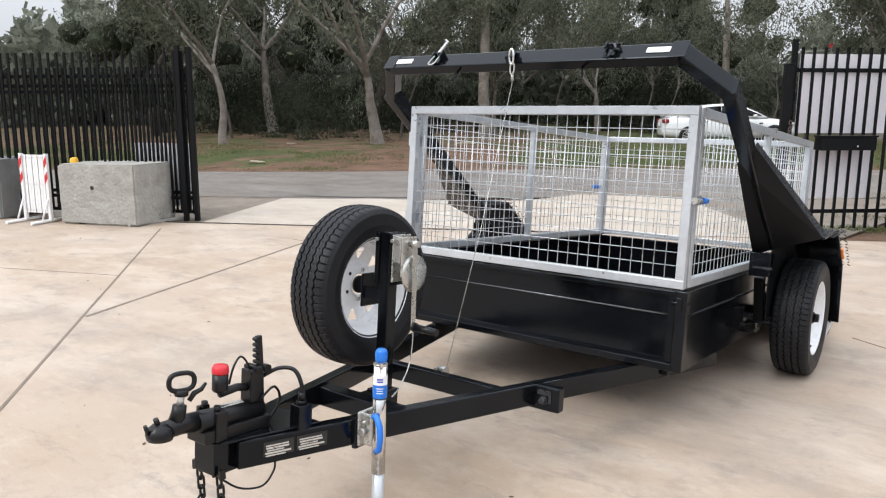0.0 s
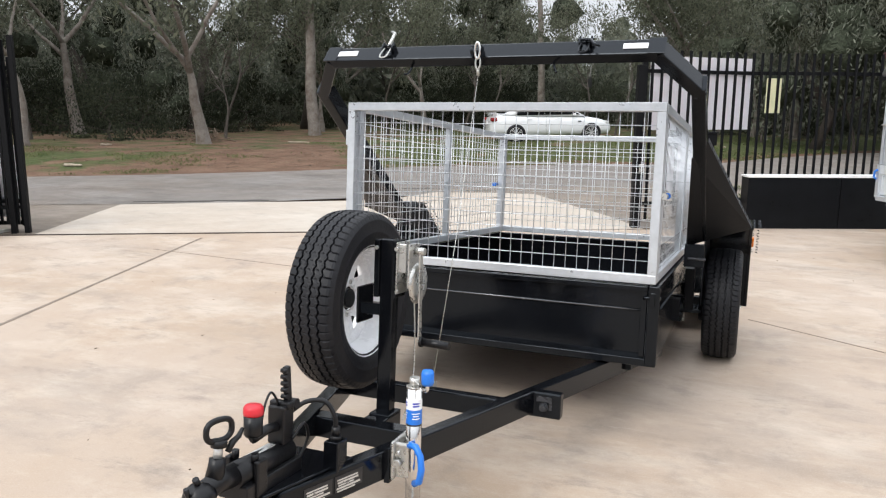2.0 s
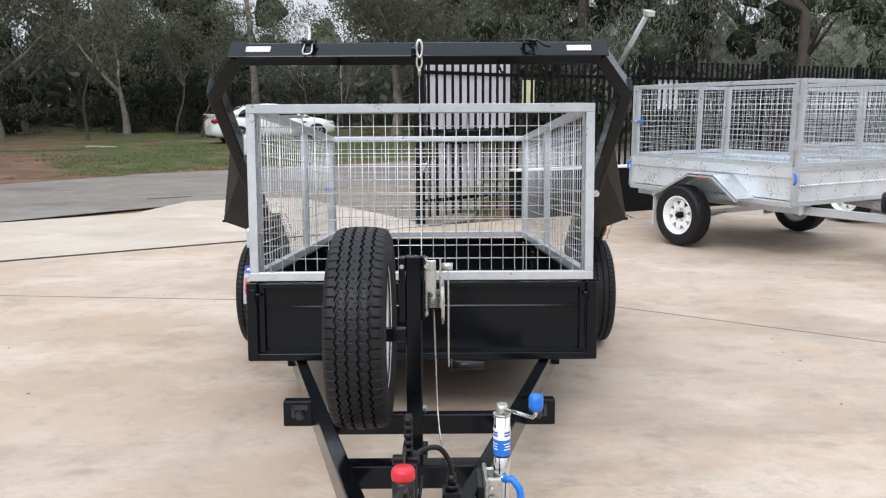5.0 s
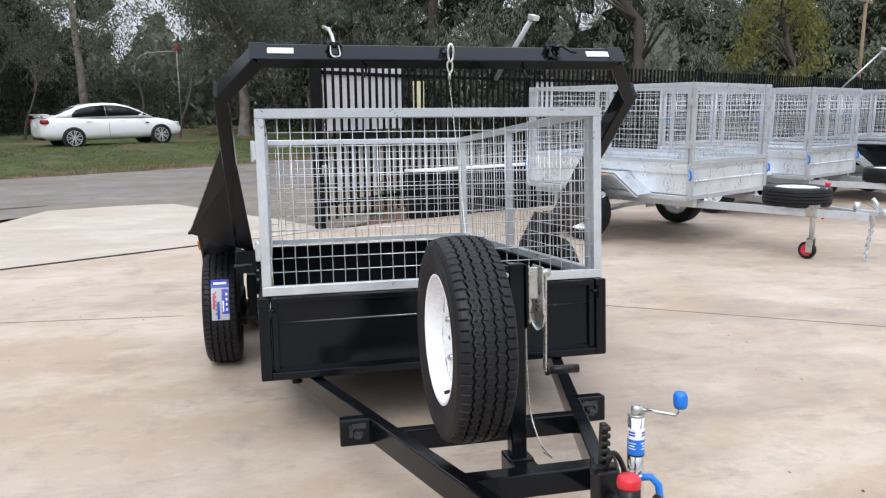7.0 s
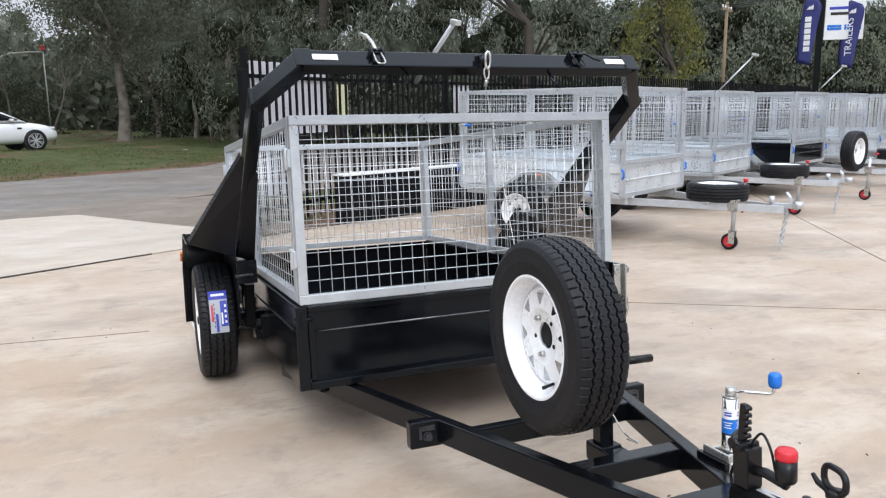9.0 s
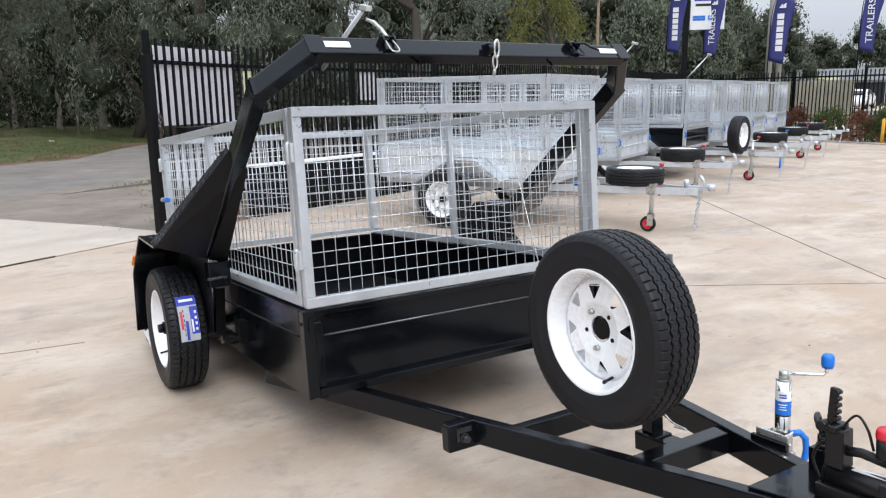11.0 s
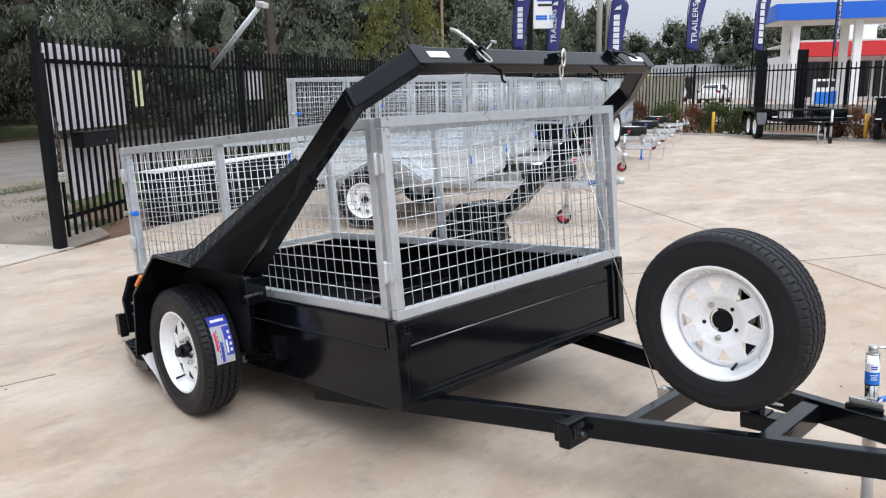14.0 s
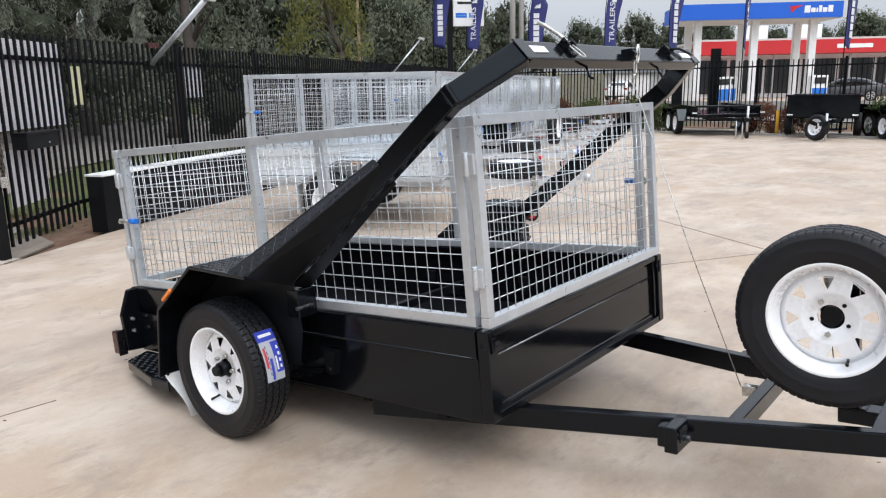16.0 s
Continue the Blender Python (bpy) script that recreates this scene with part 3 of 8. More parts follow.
# ---- black box trailer ----
TILT5 = 5.2
trailer = thing("box_trailer", "glossy black box trailer with galvanised mesh cage and hoop frame", "trailer", at=pose(0, 1.13, 0, -TILT5, 0, 0))
YF, YR, XB = -1.215, 1.325, 0.79
ZB, ZT = 0.212, 0.572

# floor and chassis
part("floor_sheet", Mesh().span((-XB + 0.01, YF + 0.02, 0.222), (XB - 0.01, YR - 0.02, 0.232)), BLACK_DULL, trailer, "black painted steel floor sheet")
for sx in (-1, 1):
    part("chassis_rail", Mesh().span((sx * 0.62, YF + 0.20, 0.125), (sx * 0.67, YR, 0.215)), BLACK_DULL, trailer, bevel=0.004)
for y in (-0.9, -0.45, 0.1, 0.6, 1.1):
    part("cross_member", Mesh().span((-0.7, y - 0.025, 0.135), (0.7, y + 0.025, 0.215)), BLACK_DULL, trailer)


def body_side(sx):
    # folded sheet: upper band stands slightly proud of the lower panel
    x = sx * XB
    m = Mesh()
    prof = [(x, ZB - 0.012), (x, 0.452), (x + sx * 0.010, 0.462), (x + sx * 0.012, 0.545), (x + sx * 0.012, ZT), (x - sx * 0.045, ZT), (x - sx * 0.045, ZT - 0.03),
            (x - sx * 0.006, ZT - 0.034), (x - sx * 0.006, ZB - 0.012)]
    m.prism([(a, YF + 0.03, b) for a, b in prof], (0, YR - YF - 0.03, 0))
    o = part("side_panel", m, BLACK, trailer, bevel=0.003)
    part("swage_line", Mesh().cyl((x + sx * 0.009, YF + 0.05, 0.460), (x + sx * 0.009, YR - 0.05, 0.460), 0.006, 12), BLACK, o)
    part("bottom_lip", Mesh().span((x - sx * 0.03, YF + 0.04, ZB - 0.020), (x - sx * 0.008, YR - 0.6, ZB - 0.011)), BLACK, o, bevel=0.004)


for sx in (-1, 1):
    body_side(sx)


def gate_panel(y, out, name):
    """Front or rear drop panel in its frame; out is the way it faces."""
    g = part(name, Mesh().span((-XB + 0.045, y, ZB + 0.03), (XB - 0.045, y - out * 0.008, ZT - 0.02)), BLACK, trailer)
    part("top_fold", Mesh().prism([(-XB + 0.04, y + out * 0.022, ZT - 0.004), (-XB + 0.04, y + out * 0.022, ZT - 0.028), (-XB + 0.04, y - out * 0.02, ZT - 0.03), (-XB + 0.04, y - out * 0.02, ZT - 0.004)],
                                  (2 * XB - 0.08, 0, 0)), BLACK, g, bevel=0.003)
    part("swage_line", Mesh().cyl((-XB + 0.07, y + out * 0.004, 0.458), (XB - 0.07, y + out * 0.004, 0.458), 0.005, 12), RIDGE, g)
    part("lower_fold", Mesh().prism([(-XB + 0.05, y, 0.262), (-XB + 0.05, y + out * 0.006, 0.258), (-XB + 0.05, y + out * 0.008, 0.235), (-XB + 0.05, y, 0.235)], (2 * XB - 0.10, 0, 0)), BLACK, g)
    part("sill", Mesh().span((-XB - 0.012, y - out * 0.03, ZB - 0.005), (XB + 0.012, y + out * 0.026, ZB + 0.030)), BLACK, g, bevel=0.004)
    for sx in (-1, 1):
        part("edge_stile", Mesh().span((sx * (XB - 0.068), y, ZB + 0.035), (sx * (XB - 0.040), y + out * 0.018, ZT - 0.01)), BLACK, g, bevel=0.003)
        part("corner_post", Mesh().span((sx * (XB - 0.036), y - out * 0.02, ZB), (sx * (XB + 0.014), y + out * 0.03, ZT)), BLACK, g, bevel=0.004)
        part("hinge_pin", Mesh().cyl((sx * (XB + 0.016), y + out * 0.0, ZT - 0.055), (sx * (XB - 0.055), y + out * 0.036, ZT - 0.055), 0.008, 10), BLACK, g)
        part("latch_plate", Mesh().span((sx * (XB - 0.028), y + out * 0.030, ZT - 0.09), (sx * (XB - 0.006), y + out * 0.037, ZT - 0.03)), BLACK, g, bevel=0.002)
    return g


gate_panel(YF, -1, "front_panel")
gate_panel(YR, 1, "rear_panel")

# ---- cage ----
C0, C1 = 0.580, 1.376
T = 0.040
WIRES = {}


def wire_mesh(ln):
    if ln not in WIRES:
        WIRES[ln] = Mesh().cyl((0, 0, 0), (0, 0, ln), 0.0020, 6).data("wire", WIRE)
    return WIRES[ln]


def cage_panel(name, width, uprights, pitch, m, rows=12, joined=False, parent=None, mats=None, h=None):
    """Frame of square tube with welded mesh, in its own xz plane from (0, 0, 0); uprights: places of the inner posts."""
    h = h or C1 - C0
    fr = Mesh()
    for z in (T / 2, h - T / 2):
        fr.box((width / 2, 0, z), (width, T, T))
    for x in (T / 2, width - T / 2):
        fr.box((x, 0, h / 2), (T, T - 0.002, h - 2 * T))
    o = part(name, fr, GALV, parent, bevel=0.003, at=m)
    for x in uprights:
        part("upright", Mesh().box((x, 0.001, h / 2), (T, T - 0.004, h - 2 * T)), GALV, o, bevel=0.003)
    lo, hi = T * 0.7, h - T * 0.7
    n = int((width - 2 * T) / pitch)
    dz = (h - 2 * T) / rows
    px = (width - 2 * T) / n
    y = -0.008
    if joined:
        w = Mesh()
        for i in range(1, n):
            w.cyl((T + i * px, y, lo), (T + i * px, y, hi), 0.0022, 4)
        for j in range(1, rows):
            w.cyl((T * 0.7, y + 0.005, T + j * dz), (width - T * 0.7, y + 0.005, T + j * dz), 0.0022, 4)
        part("wire_mesh", w, WIRE, o)
    else:
        vm, hm = wire_mesh(round(hi - lo, 4)), wire_mesh(round(width - T * 1.4, 4))
        for i in range(1, n):
            part("wire", vm, None, o, at=Matrix.Translation((T + i * px, y, lo)))
        for j in range(1, rows):
            part("wire", hm, None, o, at=pose(T * 0.7, y + 0.005, T + j * dz, 0, 90, 0))
    return o


CW = 1.565
fgate = cage_panel("front_cage_panel", CW, (), 0.0530, pose(-CW / 2, YF - 0.012, C0), parent=trailer)
SL = YR - YF - 0.055
lside = cage_panel("side_cage_panel", SL, (SL * 0.487,), 0.061, pose(-CW / 2 + T / 2, YR - 0.02, C0, 0, 0, -90), parent=trailer)
rside = cage_panel("side_cage_panel", SL, (SL * 0.513,), 0.061, pose(CW / 2 - T / 2, YF + 0.035, C0, 0, 0, 90), parent=trailer)
rgate = cage_panel("rear_cage_panel", CW, (), 0.0530, pose(-CW / 2, YR + 0.022, C0), parent=trailer)


def barrel_hinge(x, y, z):
    o = part("cage_hinge", Mesh().box((x, y, z), (0.014, 0.075, 0.075)).cyl((x - 0.004, y - 0.002, z - 0.045), (x - 0.004, y - 0.002, z + 0.045), 0.012, 12), GALV, trailer, bevel=0.003)
    return o


for z in (0.775, 1.2):
    barrel_hinge(-CW / 2 - 0.006, YF + 0.012, z)
    barrel_hinge(-CW / 2 - 0.006, YR + 0.004, z)


def sprung_latch(x, y, z, sx):
    """Zinc bolt in a sleeve with a blue grip."""
    o = part("spring_latch", Mesh().cyl((x, y - 0.075, z), (x, y + 0.02, z), 0.010, 12).box((x - sx * 0.008, y - 0.02, z), (0.012, 0.05, 0.04)).cyl((x, y - 0.10, z), (x, y - 0.075, z), 0.015, 12), ZINC, trailer)
    part("grip", Mesh().cyl((x, y + 0.02, z), (x, y + 0.075, z), 0.014, 12), BLUE, o, "blue plastic latch grip")


sprung_latch(CW / 2 + 0.010, YF + 0.075, 0.97, 1)
o = part("spring_latch", Mesh().cyl((-CW / 2 - 0.01, YR + 0.03, 0.965), (-CW / 2 - 0.01, YR - 0.06, 0.965), 0.010, 12).cyl((-CW / 2 - 0.01, YR + 0.03, 0.965), (-CW / 2 - 0.01, YR + 0.05, 0.965), 0.016, 12), ZINC, trailer)
part("grip", Mesh().cyl((-CW / 2 - 0.01, YR - 0.06, 0.965), (-CW / 2 - 0.01, YR - 0.125, 0.965), 0.016, 12), BLUE, o, "blue plastic latch grip")

# ---- hoop frame ----
HB = (0.755, -1.445, 1.562)
HK = (0.909, -1.255, 1.436)
HF = (0.909, -0.300, 0.768)


def hoop():
    o = part("hoop_frame", Mesh().box((0, 0, 0), (2 * HB[0], 0.050, 0.088), pose(0, HB[1], HB[2], -40)), BLACK, trailer, bevel=0.006)
    for sx in (-1, 1):
        a, b, c = Vector((sx * HB[0], HB[1], HB[2])), Vector((sx * HK[0], HK[1], HK[2])), Vector((sx * HF[0], HF[1], HF[2]))
        ab, bc = (b - a).normalized(), (c - b).normalized()
        part("hoop_shoulder", Mesh().beam(a - ab * 0.012, b + ab * 0.02, 0.056, 0.088, (0, 0.62, 0.785)), BLACK, o, bevel=0.006)
        part("hoop_leg", Mesh().beam(b - bc * 0.03, c + bc * 0.03, 0.060, 0.086, (0, 0.574, 0.819)), BLACK, o, bevel=0.006)
        part("corner_plate", Mesh().box((sx * (HB[0] - 0.005), HB[1] - 0.0199, HB[2] + 0.0167), (0.07, 0.006, 0.094), pose(0, 0, 0, -40)), BLACK, o, bevel=0.002)
        part("hoop_foot", Mesh().span((sx * 0.83, c.y - 0.035, 0.575), (sx * 0.935, c.y + 0.04, 0.70)), BLACK, o, bevel=0.004)
        part("pivot_bolt", Mesh().cyl((sx * 0.85, c.y - 0.03, 0.62), (sx * 0.944, c.y - 0.03, 0.62), 0.010, 6), LOZENGE, o)
        part("reflective_label", Mesh().box((sx * 0.665, HB[1] - 0.0206, HB[2] + 0.0173), (0.10, 0.004, 0.030), pose(0, 0, 0, -40)), LABEL_WHITE, o, "white reflective sticker")
        part("tie_hook", Mesh().tube([(sx * 0.33, HB[1] - 0.02, HB[2] - 0.036), (sx * 0.333, HB[1] - 0.028, HB[2] - 0.06), (sx * 0.342, HB[1] - 0.04, HB[2] - 0.082), (sx * 0.35, HB[1] - 0.06, HB[2] - 0.088)], 0.005, 8), BLACK, o)
    return o


hoop_ob = hoop()


def toggle_clamp(x, up):
    """Over-centre latch on the hoop bar with a lever and a wire loop."""
    y, z = -0.052, 0.0
    turn = pose(0, HB[1], HB[2], -40) @ Matrix.Translation((0, 0.027, 0))
    o = part("toggle_latch", Mesh().span((x - 0.022, y - 0.012, z - 0.03), (x + 0.022, y, z + 0.035)).span((x - 0.028, y - 0.03, z + 0.0), (x - 0.020, y, z + 0.04)).span((x + 0.020, y - 0.03, z), (x + 0.028, y, z + 0.04))
             .cyl((x - 0.034, y - 0.022, z + 0.025), (x + 0.034, y - 0.022, z + 0.025), 0.006, 10), BLACK, hoop_ob, bevel=0.002, at=turn)
    lp = [(x - 0.016, y - 0.02, z + 0.01), (x - 0.018, y - 0.028, z - 0.045), (x - 0.010, y - 0.03, z - 0.062), (x + 0.010, y - 0.03, z - 0.062), (x + 0.018, y - 0.028, z - 0.045), (x + 0.016, y - 0.02, z + 0.01)]
    part("wire_loop", Mesh().tube(bend(lp), 0.0034, 8), ZINC if up else BLACK, o)
    if up:
        lv = [(x, y - 0.02, z + 0.02), (x - 0.004, y - 0.012, z + 0.08), (x - 0.012, y + 0.0, z + 0.135), (x - 0.035, y + 0.004, z + 0.155)]
    else:
        lv = [(x, y - 0.02, z + 0.02), (x + 0.03, y - 0.05, z - 0.01), (x + 0.05, y - 0.06, z - 0.05), (x + 0.075, y - 0.06, z - 0.062)]
    part("lever", Mesh().tube(lv, 0.0075 if up else 0.005, 8, taper=[1, 1.1, 1.15, 0.9]), ZINC if up else BLACK, o, "bare steel latch lever" if up else "")


toggle_clamp(-0.455, True)
toggle_clamp(0.46, False)


def snap_hook():
    y, z = HB[1] - 0.053, HB[2]
    o = part("pulley_bracket", Mesh().span((-0.030, y - 0.02, z - 0.02), (-0.018, y + 0.03, z + 0.03)).span((0.002, y - 0.02, z - 0.02), (0.014, y + 0.03, z + 0.03)).cyl((-0.03, y - 0.014, z + 0.006), (0.014, y - 0.014, z + 0.006), 0.017, 14), BLACK, hoop_ob, bevel=0.002)
    pts = []
    for i in range(15):
        t = 2 * math.pi * i / 15
        pts.append((0.004 + 0.011 * math.cos(t), y - 0.028 - 0.004 * math.sin(t), z + 0.006 + 0.034 * math.sin(t)))
    part("snap_hook", Mesh().tube(pts, 0.0055, 8, closed=True), CHROME, o)
    pts = []
    for i in range(15):
        t = 2 * math.pi * i / 15
        pts.append((0.003 + 0.011 * math.cos(t), y - 0.014, z - 0.044 + 0.026 * math.sin(t)))
    part("thimble", Mesh().tube(pts, 0.004, 8, closed=True), ZINC, o)
    part("swage_sleeve", Mesh().cyl((0.003, y - 0.010, z - 0.068), (0.002, y - 0.002, z - 0.098), 0.007, 10), ZINC, o)


snap_hook()

# ---- mudguards with sloping checker-plate braces ----
CHECK = bpy.data.materials.new("black_checker_plate")
CHECK.use_nodes = True


def build_check(mt):
    n, l = mt.node_tree.nodes, mt.node_tree.links
    bs = n["Principled BSDF"]
    bs.inputs["Base Color"].default_value = (0.014, 0.014, 0.016, 1)
    bs.inputs["Roughness"].default_value = 0.3
    bs.inputs["Specular IOR Level"].default_value = 0.45
    bs.inputs["Specular Tint"].default_value = (0.78, 0.88, 1.0, 1)


build_check(CHECK)


def tread_bars(m, origin, ex, ey, nu, nv, pu, pv, ln, wd=0.009, ht=0.003):
    """Raised lozenges of checker plate, in alternating directions."""
    ex, ey = Vector(ex).normalized(), Vector(ey).normalized()
    nz = ex.cross(ey).normalized()
    for i in range(nu):
        for j in range(nv):
            c = Vector(origin) + ex * ((i + 0.5) * pu) + ey * ((j + 0.5) * pv)
            s = 1 if (i + j) % 2 else -1
            d = (ex + ey * s).normalized()
            q = nz.cross(d)
            a = [c - d * ln / 2, c - q * wd / 2, c + d * ln / 2, c + q * wd / 2]
            b = [p + nz * ht for p in (c - d * ln * 0.36, c - q * wd * 0.3, c + d * ln * 0.36, c + q * wd * 0.3)]
            m.add(a + b, [(4, 5, 6, 7), (0, 1, 5, 4), (1, 2, 6, 5), (2, 3, 7, 6), (3, 0, 4, 7)])


def mudguard(sx):
    xi, xo = 0.93, 1.165
    line = [(0.492, 0.262), (0.412, 0.606), (0.095, 0.828), (-0.305, 0.804)]
    m = Mesh()
    m.strip([(sx * xi, a, b) for a, b in line], (sx * (xo - xi), 0, 0), 0.004 * sx)
    o = part("mudguard", m, BLACK, trailer)
    for (a, b), (c, d) in zip(line, line[1:]):
        part("guard_lip", Mesh().beam((sx * xo, a, b), (sx * xo, c, d), 0.014, 0.020, (1, 0, 0)), BLACK, o, bevel=0.003)
    t = Mesh()
    for (a, b), (c, d), k in zip(line[1:], line[2:], (9, 9)):
        p, q = Vector((sx * (xi + 0.02), c, d + 0.004)), Vector((sx * (xi + 0.02), a, b + 0.004))
        if sx < 0:
            tread_bars(t, Vector((sx * (xo - 0.02), c, d + 0.0045)), (1, 0, 0), q - p, 9, 12, 0.030, (q - p).length / 12, 0.026)
        else:
            tread_bars(t, p, (1, 0, 0), q - p, 9, 12, 0.030, (q - p).length / 12, 0.026)
    part("tread_pattern", t, CHECK, o)
    # inner skirt behind the wheel and front brace plate
    part("inner_skirt", Mesh().prism([(sx * xi, a, b) for a, b in line + [(-0.34, 0.52), (-0.30, 0.36), (0.40, 0.29)]], (sx * 0.004, 0, 0)), BLACK_DULL, o)
    A, B, C = Vector((sx * 0.875, -0.93, 1.145)), Vector((sx * xo, -0.302, 0.802)), Vector((sx * 0.835, -0.300, 0.685))
    A2 = Vector((sx * 0.943, -0.915, 1.225))
    br = Mesh().prism([A2, A, C, B], (0, 0.004, 0.004))
    g = part("brace_plate", br, BLACK_DULL, o)
    d = Vector((0, 0.06, 0.035))
    s = Mesh().prism([A2, B, B + Vector((0, 0.13, 0.008)), A2 + d * 0.5], (0, 0.002, 0.005))
    part("brace_tread", s, CHECK, g, "black checker-plate strip")
    e = (A2 - B)
    t2 = Mesh()
    back = Vector((0, 0.998, 0.061))
    out = Vector((0, 0.002, 0.0052))
    if sx < 0:
        tread_bars(t2, B + out, e, back, 22, 3, e.length / 22, 0.030, 0.026)
    else:
        tread_bars(t2, B + back * 0.092 + out, e, -back, 22, 3, e.length / 22, 0.030, 0.026)
    part("tread_pattern", t2, LOZENGE, g)
    # rear lamp board, amber reflector and mud flap
    part("side_reflector", Mesh().beam((sx * (xo + 0.006), 0.345, 0.660), (sx * (xo + 0.006), 0.265, 0.716), 0.016, 0.03, (1, 0, 0)), ORANGE, o, "amber side marker lens", bevel=0.004)
    f = Mesh()
    fl = bend([(0.500, 0.285), (0.476, 0.225), (0.425, 0.165), (0.395, 0.105), (0.400, 0.045)], 3)
    for k in range(len(fl) - 1):
        p, q = fl[k], fl[k + 1]
        o0, o1 = 1.150 - 0.055 * (k / 11), 1.150 - 0.055 * ((k + 1) / 11)
        f.add([(sx * o0, p[0], p[1]), (sx * o1, q[0], q[1]), (sx * 0.965, q[0], q[1]), (sx * 0.965, p[0], p[1]), (sx * o0, p[0] + 0.004, p[1] + 0.002), (sx * o1, q[0] + 0.004, q[1] + 0.002),
               (sx * 0.965, q[0] + 0.004, q[1] + 0.002), (sx * 0.965, p[0] + 0.004, p[1] + 0.002)], [(0, 1, 2, 3), (7, 6, 5, 4), (0, 4, 5, 1), (2, 6, 7, 3), (0, 3, 7, 4), (1, 5, 6, 2)])
    fp = part("mud_flap", f, WHITE, o, "curved white rubber mud flap")
    for x in (1.13, 0.99):
        part("flap_rivet", Mesh().cyl((sx * x, 0.494, 0.265), (sx * x, 0.484, 0.262), 0.007, 8), BLACK_DULL, fp)
    plate = [(0.800, 0.574), (0.858, 0.570), (0.915, 0.430), (0.905, 0.215), (0.800, 0.205)]
    q = part("lamp_board", Mesh().prism([(sx * a, 1.295, b) for a, b in plate], (0, 0.030, 0)).prism([(sx * 0.806, 0.60, 0.43), (sx * 0.806, 1.295, 0.43), (sx * 0.806, 1.295, 0.20), (sx * 0.806, 0.60, 0.20)], (sx * 0.012, 0, 0)), BLACK, o, bevel=0.005)
    lamp = part("tail_lamp", Mesh().span((sx * 0.900, 1.328, 0.200), (sx * 0.945, 1.395, 0.335)), TAILRED, q, "dark red tail lamp lens", bevel=0.008)
    part("lamp_frame", Mesh().span((sx * 0.896, 1.322, 0.192), (sx * 0.949, 1.334, 0.343)), PLASTIC, lamp, bevel=0.004)
    for z in (0.40, 0.33):
        part("lamp_bolt", Mesh().cyl((sx * 0.86, 1.297, z), (sx * 0.86, 1.275, z), 0.010, 8), ZINC, q)
    deck = [(0.820, 1.250), (0.985, 1.160), (1.095, 0.720), (1.095, 0.560), (0.820, 0.560)]
    st = part("side_step", Mesh().prism([(sx * a, b, 0.188) for a, b in deck], (0, 0, 0.012)), BLACK, o, "black checker-plate step", bevel=0.002)
    for (a, b), (c, d) in zip(deck, deck[1:4]):
        part("step_lip", Mesh().beam((sx * a, b, 0.172), (sx * c, d, 0.172), 0.008, 0.050), BLACK, st, bevel=0.002)
    t3 = Mesh()
    for k in range(4):
        tread_bars(t3, Vector((sx * (0.83 if sx > 0 else (1.085 - 0.028 * k)), 0.58 + 0.155 * k, 0.2003)), (1, 0, 0), (0, 1, 0), 8 - k, 5, 0.031, 0.031, 0.026)
    part("tread_pattern", t3, CHECK, st)
    return o


for sx in (-1, 1):
    mudguard(sx)

